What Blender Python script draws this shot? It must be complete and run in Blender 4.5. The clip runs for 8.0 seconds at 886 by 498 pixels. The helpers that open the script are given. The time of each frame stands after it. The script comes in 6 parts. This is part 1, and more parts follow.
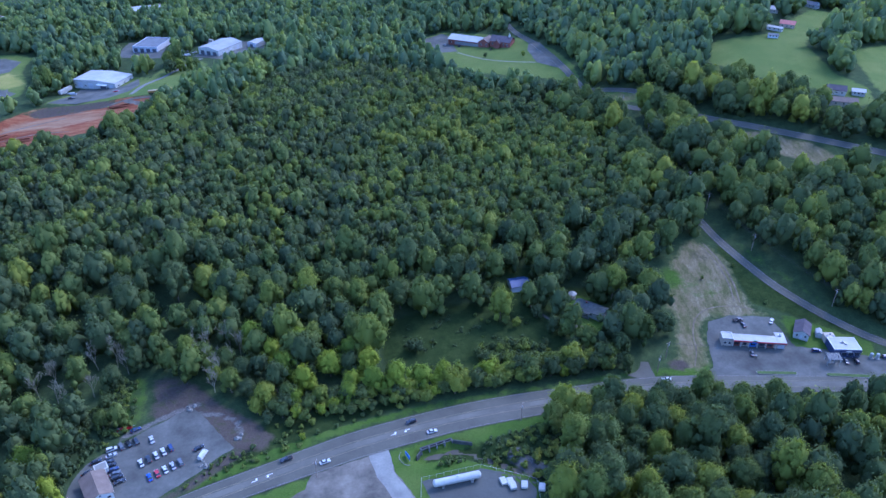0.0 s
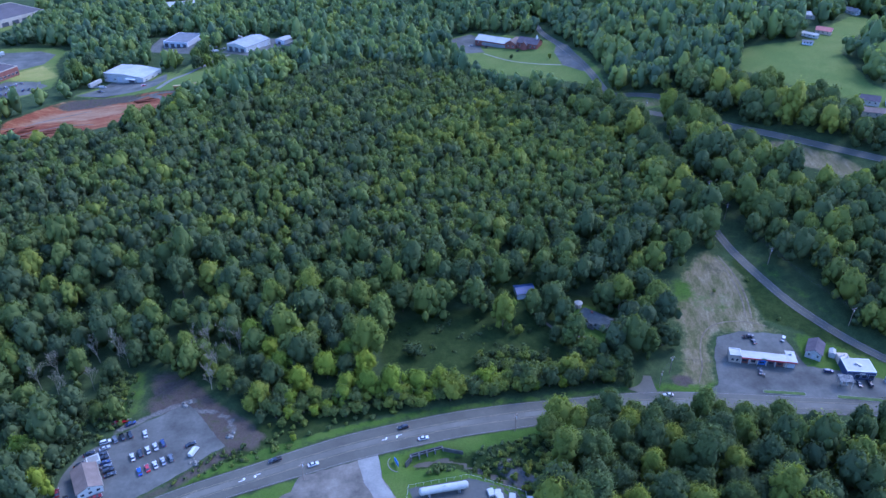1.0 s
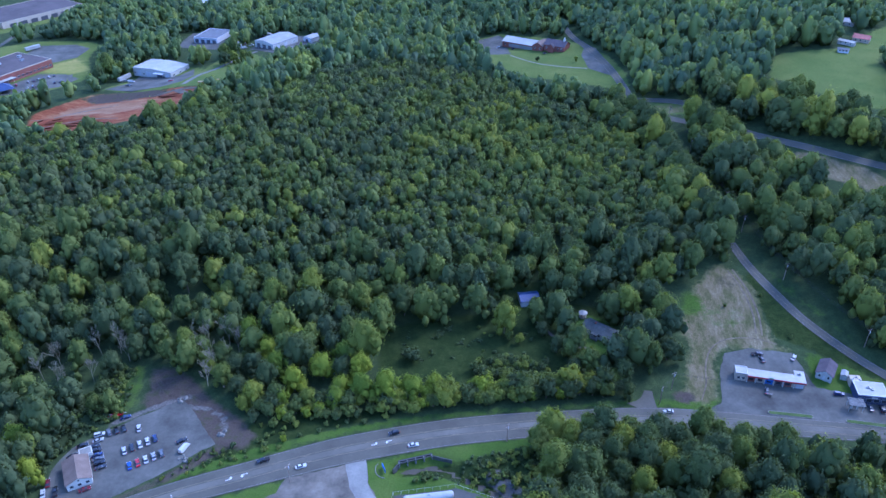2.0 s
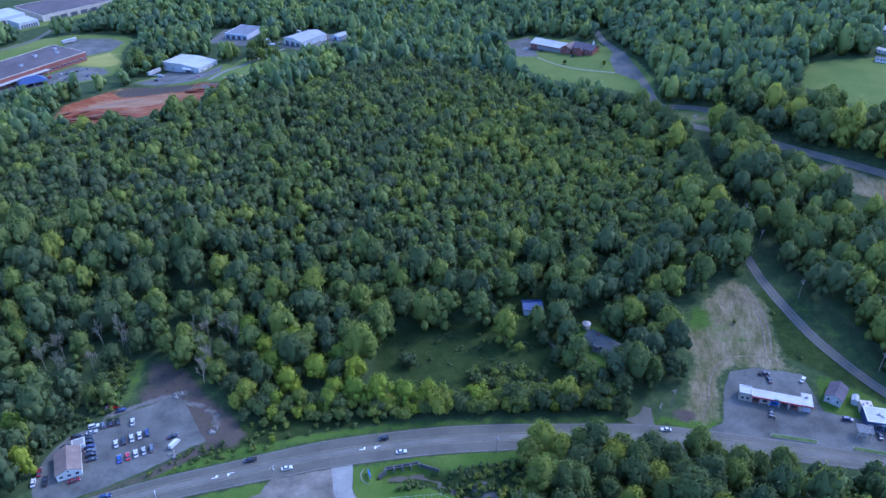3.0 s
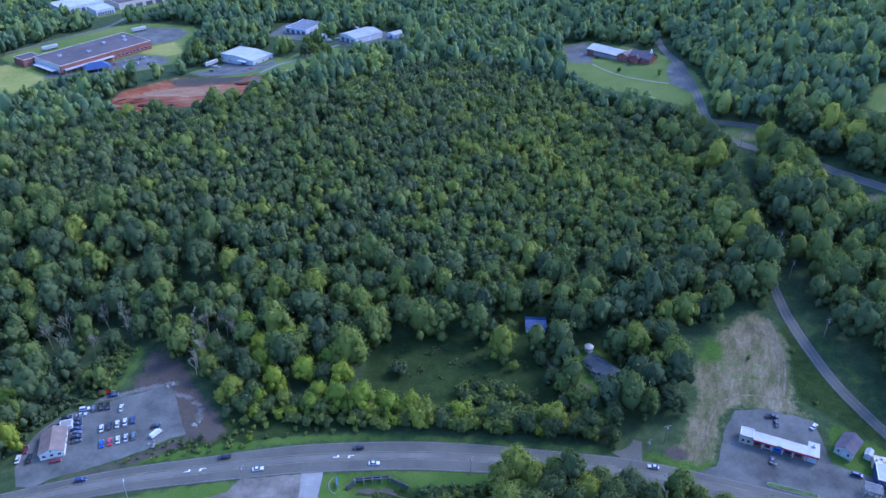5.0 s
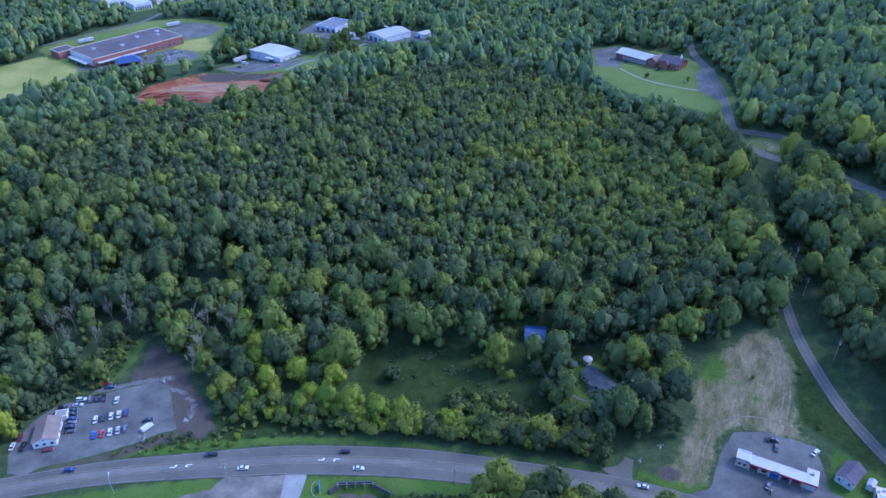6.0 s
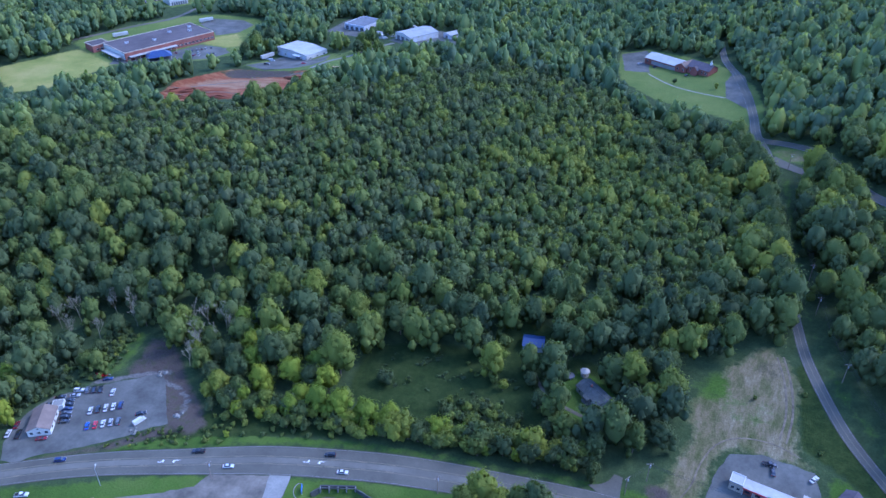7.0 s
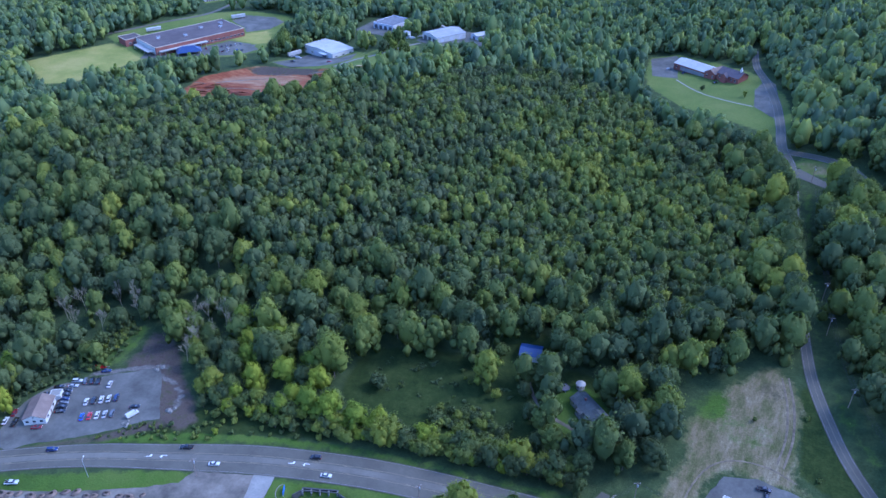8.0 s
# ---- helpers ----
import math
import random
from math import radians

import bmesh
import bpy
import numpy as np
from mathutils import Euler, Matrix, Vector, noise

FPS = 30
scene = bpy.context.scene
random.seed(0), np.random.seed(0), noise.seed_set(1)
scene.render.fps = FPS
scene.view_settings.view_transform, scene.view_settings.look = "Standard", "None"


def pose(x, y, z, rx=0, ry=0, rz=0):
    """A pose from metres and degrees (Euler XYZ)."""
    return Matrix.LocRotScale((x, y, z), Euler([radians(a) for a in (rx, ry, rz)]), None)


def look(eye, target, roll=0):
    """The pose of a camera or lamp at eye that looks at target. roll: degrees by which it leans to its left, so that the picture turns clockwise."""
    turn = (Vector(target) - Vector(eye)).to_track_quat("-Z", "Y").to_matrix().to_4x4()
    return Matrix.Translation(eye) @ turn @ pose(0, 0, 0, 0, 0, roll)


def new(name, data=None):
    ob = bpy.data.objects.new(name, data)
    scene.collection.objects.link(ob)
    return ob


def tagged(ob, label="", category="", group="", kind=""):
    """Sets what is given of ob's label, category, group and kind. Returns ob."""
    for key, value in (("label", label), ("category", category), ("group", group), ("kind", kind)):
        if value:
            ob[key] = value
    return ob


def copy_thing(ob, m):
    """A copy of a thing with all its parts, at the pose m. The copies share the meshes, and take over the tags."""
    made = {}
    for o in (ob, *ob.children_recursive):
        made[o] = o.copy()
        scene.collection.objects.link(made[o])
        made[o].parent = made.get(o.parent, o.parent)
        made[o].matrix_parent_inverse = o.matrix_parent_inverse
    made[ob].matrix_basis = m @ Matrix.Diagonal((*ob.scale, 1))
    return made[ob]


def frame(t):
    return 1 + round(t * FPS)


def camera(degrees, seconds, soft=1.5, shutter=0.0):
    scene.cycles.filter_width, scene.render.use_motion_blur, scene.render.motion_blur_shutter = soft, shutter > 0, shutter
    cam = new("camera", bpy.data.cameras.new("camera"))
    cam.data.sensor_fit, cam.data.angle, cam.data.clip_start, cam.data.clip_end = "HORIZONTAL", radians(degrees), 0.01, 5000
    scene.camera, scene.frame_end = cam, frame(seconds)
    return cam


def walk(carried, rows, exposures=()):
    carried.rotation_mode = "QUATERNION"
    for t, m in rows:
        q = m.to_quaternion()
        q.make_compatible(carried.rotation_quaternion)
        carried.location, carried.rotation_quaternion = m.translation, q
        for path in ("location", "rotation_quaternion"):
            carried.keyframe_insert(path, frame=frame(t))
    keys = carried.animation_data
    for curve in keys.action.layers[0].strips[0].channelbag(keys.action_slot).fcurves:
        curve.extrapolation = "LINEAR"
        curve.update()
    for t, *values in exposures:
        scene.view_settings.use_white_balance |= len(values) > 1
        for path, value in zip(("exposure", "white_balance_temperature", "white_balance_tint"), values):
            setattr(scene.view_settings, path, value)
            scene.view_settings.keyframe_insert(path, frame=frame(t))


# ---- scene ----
cam = camera(61.0, 8.0, soft=1.5)
STOPS, KELVIN, TINT = 2.03, 4480, 27
# seconds, x, y, z, pitch, roll, yaw
PATH = [
    (0, 0.00, 0.00, 225.77, -32.137, -0.271, 0.000),
    (0.5, 8.07, 2.41, 225.76, -32.172, -0.269, 1.700),
    (1, 16.23, 5.12, 225.75, -32.207, -0.266, 3.422),
    (1.5, 24.46, 8.12, 225.75, -32.242, -0.264, 5.165),
    (2.25, 36.86, 13.15, 225.77, -32.295, -0.260, 7.811),
    (3, 49.27, 18.81, 225.80, -32.348, -0.256, 10.489),
    (3.5, 57.52, 22.92, 225.84, -32.383, -0.253, 12.289),
    (4, 65.72, 27.29, 225.88, -32.418, -0.251, 14.098),
    (4.5, 73.85, 31.91, 225.92, -32.453, -0.248, 15.913),
    (5.25, 85.86, 39.31, 226.01, -32.505, -0.245, 18.643),
    (6, 97.59, 47.24, 226.11, -32.558, -0.241, 21.375),
    (6.5, 105.22, 52.81, 226.19, -32.593, -0.238, 23.194),
    (7, 112.66, 58.61, 226.27, -32.628, -0.236, 25.008),
    (7.5, 119.90, 64.63, 226.37, -32.663, -0.233, 26.815),
    (8, 126.91, 70.85, 226.47, -32.698, -0.231, 28.612),
]
walk(cam, [(t, pose(x, y, z, 0, 0, yaw) @ pose(0, 0, 0, 90 + pitch, 0, 0) @ pose(0, 0, 0, 0, 0, roll))
           for t, x, y, z, pitch, roll, yaw in PATH],
     exposures=[(0, STOPS, KELVIN, TINT), (8, STOPS, KELVIN, TINT)])

# ---- light: a hazy late afternoon, the sun veiled ----
SUN_AZ, SUN_EL = radians(50), radians(46)   # azimuth from +y towards +x
world = bpy.data.worlds.new("sky")
scene.world = world
world.use_nodes = True
wn = world.node_tree
sky = wn.nodes.new("ShaderNodeTexSky")
sky.sky_type = "NISHITA"
sky.sun_disc = False
sky.sun_elevation, sky.sun_rotation = SUN_EL, SUN_AZ
sky.air_density, sky.dust_density = 1.0, 1.0
wn.links.new(sky.outputs["Color"], wn.nodes["Background"].inputs["Color"])
wn.nodes["Background"].inputs["Strength"].default_value = 0.15
sun_data = bpy.data.lights.new("sun", "SUN")
sun_data.energy, sun_data.angle, sun_data.color = 0.85, radians(18), (1.0, 0.92, 0.76)
sun = new("sun", sun_data)
toward = Vector((math.sin(SUN_AZ) * math.cos(SUN_EL), math.cos(SUN_AZ) * math.cos(SUN_EL), math.sin(SUN_EL)))
sun.matrix_world = look(toward * 400, (0, 0, 0))


# ---- small helpers ----
def empty(name, m=None):
    ob = new(name)
    if m is not None:
        ob.matrix_world = m
    return ob


def part(name, bm, material, parent=None, label=""):
    me = bpy.data.meshes.new(name)
    bm.to_mesh(me)
    bm.free()
    me.materials.append(material)
    ob = new(name, me)
    ob.parent = parent
    if label:
        ob["label"] = label
    return ob


def mesh_np(name, verts, faces, material, parent=None, normals=None):
    """One mesh from arrays of corners and of equal-sided faces; normals, where the surface is soft like foliage."""
    me = bpy.data.meshes.new(name)
    verts, faces = np.asarray(verts, np.float32), np.asarray(faces, np.int32)
    n, k = faces.shape
    me.vertices.add(len(verts))
    me.vertices.foreach_set("co", verts.ravel())
    me.loops.add(n * k)
    me.loops.foreach_set("vertex_index", faces.ravel())
    me.polygons.add(n)
    me.polygons.foreach_set("loop_start", np.arange(0, n * k, k, dtype=np.int32))
    me.update(calc_edges=True)
    for m in material if isinstance(material, (list, tuple)) else [material]:
        me.materials.append(m)
    if normals is not None:
        me.polygons.foreach_set("use_smooth", np.ones(n, bool))
        me.normals_split_custom_set_from_vertices(np.asarray(normals, np.float32).tolist())
    ob = new(name, me)
    ob.parent = parent
    return ob


def point_values(ob, name, values, kind="FLOAT"):
    a = ob.data.attributes.new(name, kind, "POINT")
    a.data.foreach_set("value" if kind == "FLOAT" else "color", np.asarray(values, np.float32).ravel())


def box(bm, x0, x1, y0, y1, z0, z1, bevel=0.0):
    vs = [bm.verts.new((x, y, z)) for z in (z0, z1) for y in (y0, y1) for x in (x0, x1)]
    fs = [bm.faces.new([vs[i] for i in f]) for f in
          ((0, 2, 3, 1), (4, 5, 7, 6), (0, 1, 5, 4), (2, 6, 7, 3), (0, 4, 6, 2), (1, 3, 7, 5))]
    if bevel:
        bmesh.ops.bevel(bm, geom=list({e for f in fs for e in f.edges}), offset=bevel, segments=2, affect="EDGES")
    return bm


def boxed(*a, **k):
    return box(bmesh.new(), *a, **k)


def tube(bm, a, b, r0, r1=None, n=8):
    """A round bar from a to b."""
    a, b = Vector(a), Vector(b)
    r1 = r0 if r1 is None else r1
    q = (b - a).to_track_quat("Z", "Y")
    rings = []
    for p, r in ((a, r0), (b, r1)):
        rings.append([bm.verts.new(p + q @ Vector((r * math.cos(6.2832 * i / n), r * math.sin(6.2832 * i / n), 0))) for i in range(n)])
    for i in range(n):
        bm.faces.new((rings[0][i], rings[0][(i + 1) % n], rings[1][(i + 1) % n], rings[1][i]))
    bm.faces.new(rings[1])
    bm.faces.new(rings[0][::-1])
    return bm


def cord(bm, pts, r, n=4):
    """One unbroken cord through the points."""
    rings = []
    for k, p in enumerate(pts):
        d = (pts[min(k + 1, len(pts) - 1)] - pts[max(k - 1, 0)]).normalized()
        s = d.cross(Vector((0, 0, 1))).normalized()
        u = s.cross(d)
        rings.append([bm.verts.new(p + (s * math.cos(6.2832 * j / n) + u * math.sin(6.2832 * j / n)) * r) for j in range(n)])
    for a, b in zip(rings, rings[1:]):
        for j in range(n):
            bm.faces.new((a[j], a[(j + 1) % n], b[(j + 1) % n], b[j]))
    return bm


def prism(bm, outline, y0, y1):
    """An outline in x and z, drawn out along y."""
    a = [bm.verts.new((x, y0, z)) for x, z in outline]
    b = [bm.verts.new((x, y1, z)) for x, z in outline]
    n = len(outline)
    bm.faces.new(a)
    bm.faces.new(b[::-1])
    for i in range(n):
        bm.faces.new((a[i], b[i], b[(i + 1) % n], a[(i + 1) % n]))
    bmesh.ops.recalc_face_normals(bm, faces=bm.faces[:])
    return bm


# ---- the lie of the land ----
HILLS = [(-190, 440, 110, 18.1), (-60, 450, 110, 10.2), (60, 540, 110, -5.1), (150, 480, 100, -1.6), (260, 560, 130, 24.3),
         (160, 340, 90, 1.1), (20, 680, 130, -9.2), (-180, 640, 130, 18.4), (-330, 560, 130, -10.3), (-460, 560, 130, 10.9),
         (-260, 320, 90, 14.0), (-120, 330, 80, -3.2), (20, 320, 80, 0.2), (130, 660, 120, 3.8), (300, 420, 110, 11.8),
         (-288, 602, 42, -5.0), (-100, 860, 220, -8.4), (250, 860, 220, 48.8), (-500, 860, 220, 8.1)]


def land(x, y):
    """Height of the ground; numbers or arrays."""
    x, y = np.asarray(x, float), np.asarray(y, float)
    s = np.clip((y - 225) / 120, 0, 1)
    z = sum(h * np.exp(-((x - a) ** 2 + (y - b) ** 2) / (2 * w * w)) for a, b, w, h in HILLS) * s * s * (3 - 2 * s)
    return z - brook_bed(x, y) - 4.0 * np.clip(inside(CLAY, x, y) / 12, 0, 1)


def brook_bed(x, y):
    """The hollow that the brook has cut below the culvert."""
    return 2.8 * np.clip(1.5 - along([(-8.5, 207), (-1.8, 209.4), (5, 211.2), (12, 209), (22, 204.5), (36, 198), (60, 185)], x, y) / 3.6, 0, 1)


def z_at(x, y):
    """The same for one spot, quickly."""
    if y < 232 or (-345 < x < -200 and 445 < y < 570):
        return float(land(x, y))
    s = min(1.0, (y - 225) / 120)
    return sum(h * math.exp(-((x - a) ** 2 + (y - b) ** 2) / (2 * w * w)) for a, b, w, h in HILLS) * s * s * (3 - 2 * s)


def on_land(x, y, turn=0, dz=0.0):
    return pose(x, y, z_at(x, y) + dz, 0, 0, turn)


def inside(poly, x, y):
    """Signed distance to a closed outline, positive inside."""
    p = np.asarray(poly, float)
    x, y = np.asarray(x, float), np.asarray(y, float)
    odd, d = np.zeros(x.shape, bool), np.full(x.shape, 1e9)
    for (ax, ay), (bx, by) in zip(p, np.roll(p, -1, 0)):
        with np.errstate(divide="ignore", invalid="ignore"):
            odd ^= ((ay > y) != (by > y)) & (x < (bx - ax) * (y - ay) / (by - ay + 1e-12) + ax)
        t = np.clip(((x - ax) * (bx - ax) + (y - ay) * (by - ay)) / ((bx - ax) ** 2 + (by - ay) ** 2 + 1e-9), 0, 1)
        d = np.minimum(d, np.hypot(x - ax - t * (bx - ax), y - ay - t * (by - ay)))
    return np.where(odd, d, -d)


def along(line, x, y):
    """Distance to an open line."""
    p = np.asarray(line, float)[:, :2]
    d = np.full(np.shape(x), 1e9)
    for (ax, ay), (bx, by) in zip(p[:-1], p[1:]):
        t = np.clip(((x - ax) * (bx - ax) + (y - ay) * (by - ay)) / ((bx - ax) ** 2 + (by - ay) ** 2), 0, 1)
        d = np.minimum(d, np.hypot(x - ax - t * (bx - ax), y - ay - t * (by - ay)))
    return d


def curve_through(pts, step=4.0):
    """A smooth line through points of two or more numbers."""
    p = [np.array(q, float) for q in pts]
    p = [2 * p[0] - p[1], *p, 2 * p[-1] - p[-2]]
    out = []
    for a, b, c, d in zip(p, p[1:], p[2:], p[3:]):
        n = max(2, int(np.hypot(*(c - b)[:2]) / step))
        for i in range(n):
            t = i / n
            out.append(0.5 * (2 * b + (c - a) * t + (2 * a - 5 * b + 4 * c - d) * t * t + (3 * b - a - 3 * c + d) * t ** 3))
    return out + [p[-2]]


# ---- the plan ----
HIGHWAY = [(-330, 30, 12), (-190, 116, 12), (-121, 165.3, 11.5), (-93, 183.5, 12), (-66, 197.3, 13), (-50, 205.3, 14), (-30, 214.5, 14.6), (3, 226.3, 14.6),
           (28, 233, 14.4), (53, 238.3, 13.5), (90, 244.6, 13), (123, 246.4, 11.6), (150, 246.5, 10.3), (190, 246.4, 10.0), (260, 246, 12.5), (420, 225, 12.5)]
SIDE_ROAD = [(236, 254, 5), (206, 271, 5), (190, 284, 5), (176, 299.5, 5), (164, 316.5, 5), (151.5, 343, 5), (144.6, 368, 4.6), (138, 402, 4.4), (131.5, 441, 4.4), (125.5, 474, 4.6),
             (120.5, 505, 5.5), (115.5, 530, 6.5), (107, 557, 6.2), (101, 592, 6), (92, 632, 6.5), (80, 672, 6), (68, 705, 5.5), (60, 745, 5)]
RIDGE_ROAD = [(108, 552, 6), (115, 548, 6.5), (122.5, 545.7, 6.5), (134, 540.5, 6.5), (146, 531, 6.8), (160, 507, 7), (173, 484, 7), (203, 460.5, 7), (232, 440, 7), (266, 420, 7), (330, 385, 7), (420, 345, 7)]
LINK_ROAD = [(118, 524, 9), (134, 511, 6), (150, 500, 6), (166, 489, 6)]
FARM_ENTRY = [(88, 249.5, 15), (89.5, 253, 9), (90.5, 257, 5), (91, 261, 3.4)]
FARM_TRACK = [(70, 284, 1.6), (58, 287, 1.6), (50, 292, 1.5), (43, 301, 1.4)]
CAR_LOT = [(-129, 169), (-136, 176), (-140, 185), (-141, 194), (-139, 203), (-130.5, 212), (-124.5, 218), (-112, 230), (-106.5, 234), (-98.4, 227), (-90, 218),
           (-83.3, 211.3), (-89.4, 205.3), (-93.5, 199.5), (-99.5, 193), (-111.5, 182), (-120, 175), (-123, 170)]
DIRT_LOT = [(-129.5, 222.7), (-131.4, 233), (-134, 247.5), (-131, 253), (-120, 253.5), (-107.5, 247), (-95, 236), (-78.7, 226.3), (-68.5, 217.6), (-71, 210),
            (-81, 209), (-90, 214), (-110, 228)]
GRAVEL_PAD = [(-103, 231, 3), (-97, 230, 3), (-91.5, 229, 3), (-86, 226, 3), (-83.3, 221.5, 3), (-83, 216.5, 3)]
SHOP_LOT = [(113, 251), (121, 257), (122.3, 266), (124, 277), (127.5, 287.5), (138.5, 291.5), (157.5, 290), (160.5, 279), (163, 270), (176, 268), (200, 262), (230, 256), (230, 250), (150, 251)]
SHOP_FIELD = [(116, 252.8), (101.3, 256.5), (105.4, 266.6), (111.6, 290), (107.7, 305.7), (110.9, 324), (123, 338), (134, 353), (142, 347),
              (150, 331.5), (151, 314), (152, 298), (160, 290), (127.6, 289), (123.5, 280), (122, 265), (120.5, 259)]
DRIVE = [(-50.5, 197.5), (-38, 203), (-22, 210), (-19, 199), (-10, 186), (4, 166), (-20, 140), (-110, 108), (-136, 136), (-110, 155.5), (-86, 167.5), (-63, 182), (-52, 190.5)]
CONCRETE = [(-29.5, 207), (-22, 209.8), (-19.2, 199), (-9, 184), (-16, 182), (-25.5, 196)]
TANK_YARD = [(-8.5, 194), (14, 200.4), (35, 196), (33, 176), (-1, 176)]
CLEARING = [(-24, 283), (4, 294), (28, 296), (42, 290), (50, 276), (44, 262), (20, 258), (-6, 257), (-20, 262)]
YARDS = [(56, 300), (62, 308), (72, 306), (81, 297), (76, 281), (64, 282), (60, 290)]
SHED_YARD = [(29, 303), (45, 301), (48, 322), (30, 323)]
CLAY = [(-320, 463), (-282, 456), (-228, 474), (-220, 503), (-212, 545), (-216, 550), (-259, 556), (-313, 555), (-325, 531), (-338, 503)]
CLAY_TERRACE = [(-331, 500), (-318, 528), (-284, 539), (-250, 534), (-244, 514), (-272, 503), (-306, 506)]
CLAY_TOP = [(-316, 541), (-312, 553), (-262, 554.5), (-246, 549), (-256, 543), (-282, 541), (-308, 534)]
CHURCH_YARD = [(-20, 716), (2, 730), (40, 712), (64, 694), (80, 678), (98, 640), (108, 600), (108, 566), (72, 592), (28, 615), (-4, 648), (-12, 672)]
CHURCH_LOT = [(-18, 712), (0, 726), (12, 706), (10, 690), (14.5, 671), (-6, 671)]
CHURCH_APRON = [(75, 654), (80, 680), (88, 664), (99, 610), (97, 600), (80, 621)]
PLANT_YARD = [(-318, 566), (-302, 590), (-268, 622), (-252, 616), (-240, 592), (-244, 556), (-284, 552)]
PLANT_LOT = [(-313, 565), (-301, 582), (-300, 600), (-262, 596), (-255, 612), (-247, 593), (-250, 575), (-262, 562), (-285, 555)]
MILL_LOT = [(-222, 660), (-190, 644), (-158, 668), (-170, 705), (-215, 712)]
DEPOT_LOT = [(-300, 676), (-253, 664), (-262, 722), (-302, 722)]
MILL_LAWN = [(-244, 556), (-212, 550), (-200, 580), (-196, 615), (-205, 640), (-222, 650), (-240, 640), (-246, 600)]
SCHOOL_YARD = [(-500, 548), (-424, 515), (-380, 543), (-356, 560), (-343, 585), (-350, 612), (-368, 640), (-376, 680), (-400, 690), (-440, 682), (-472, 652), (-492, 600)]
SCHOOL_LOT = [(-404, 634), (-393, 624), (-379, 642), (-381, 668), (-400, 677), (-432, 668), (-430, 645)]
SCHOOL_PARK = [(-399, 561), (-380, 549), (-354, 568), (-349, 590), (-366, 598), (-388, 595)]
SCHOOL_LAWN = [(-396, 611), (-377, 639), (-350, 611), (-361, 600), (-386, 599)]
SCHOOL_DRIVE = [(-424, 518), (-378, 552), (-356, 590), (-360, 600), (-392, 562), (-430, 530)]
FACTORY_YARD = [(-580, 696), (-500, 680), (-462, 760), (-490, 800), (-560, 800)]
PLAYING_FIELD = [(-512, 468), (-450, 438), (-428, 452), (-420, 518), (-480, 540), (-488, 518)]
MEADOW = [(203, 560), (216, 598), (268, 607), (292, 640), (334, 690), (365, 684), (300, 610), (283, 580), (282, 524), (296, 500), (290, 476), (258, 474), (262, 498), (245, 508), (222, 532)]
MEADOW_EAST = [(312, 570), (380, 612), (420, 600), (420, 440), (305, 470), (302, 506)]
BARE_PATCH = [(190, 456), (203, 454), (232, 433), (243, 412), (230, 410), (212, 422), (196, 436)]
ROAD_GREEN = [(117, 540), (127, 542), (146, 531), (142, 517), (126, 521), (118, 531)]
SOUTH_VERGE = [(-330, 20), (-190, 108), (-121, 157), (-66, 190), (-50, 197), (-22, 209), (3, 219), (28, 226), (53, 231.5), (52, 222), (40, 212), (36, 196), (36, 120), (-200, 60)]
NORTH_VERGE = [(-140, 160), (-93, 190), (-66, 204), (-50, 213), (-30, 222.5), (3, 234), (28, 240.5), (53, 245.5), (90, 251.5), (86, 256), (53, 249), (20, 243), (-6, 237), (-40, 228), (-66, 222), (-80, 207), (-100, 190), (-128, 170)]
POWER_CUT = [(126, 500), (131, 500), (138.5, 440), (149, 388), (159.5, 350), (170, 330), (190, 300), (186, 295), (160, 330), (148, 372), (136, 440)]
# footprints: x, y, reach
BUILT = [(-284, 610, 27), (-201, 676, 24), (-281, 697, 30), (-172, 692, 12), (-237, 668, 10), (23.5, 693, 21), (54, 676, 14), (-548, 708, 32), (-505, 770, 56), (-510, 700, 18), (-330, 842, 28),
         (268, 478, 13), (270, 494, 11), (284, 491, 9), (286, 625, 11), (272, 615, 12), (264, 598, 9), (286.5, 671, 14), (282, 658, 12), (278, 644, 10), (338, 700, 11), (-33, 846, 12), (-472, 557, 14)]
PLANTATION = [(-267, 322), (-177, 312), (-116, 324), (-37, 328), (19, 338), (44, 358), (95, 360), (116, 395), (112, 439), (92, 494), (55, 536), (-9, 600), (-88, 618),
              (-116, 590), (-154, 503), (-193, 447), (-271, 415), (-320, 385)]


# ---- materials ----
def material(name):
    m = bpy.data.materials.new(name)
    m.use_nodes = True
    return m, m.node_tree, m.node_tree.nodes["Principled BSDF"]


def node(t, kind, **inputs):
    n = t.nodes.new(kind)
    for k, v in inputs.items():
        n.inputs[k.replace("_", " ")].default_value = v
    return n


def noise_at(t, scale, detail=4, rough=0.6, space="Object", stretch=None, turn=0):
    c = t.nodes.new("ShaderNodeTexCoord")
    n = node(t, "ShaderNodeTexNoise", Scale=scale, Detail=detail, Roughness=rough)
    if stretch:
        m = t.nodes.new("ShaderNodeMapping")
        m.inputs["Rotation"].default_value = (0, 0, radians(turn))
        m.inputs["Scale"].default_value = stretch
        t.links.new(c.outputs[space], m.inputs["Vector"])
        t.links.new(m.outputs["Vector"], n.inputs["Vector"])
    else:
        t.links.new(c.outputs[space], n.inputs["Vector"])
    return n.outputs["Fac"]


def ramp(t, fac, stops):
    r = t.nodes.new("ShaderNodeValToRGB")
    while len(r.color_ramp.elements) < len(stops):
        r.color_ramp.elements.new(0.5)
    for el, (p, c) in zip(r.color_ramp.elements, stops):
        el.position, el.color = p, (*c, 1) if len(c) == 3 else c
    t.links.new(fac, r.inputs["Fac"])
    return r.outputs["Color"]


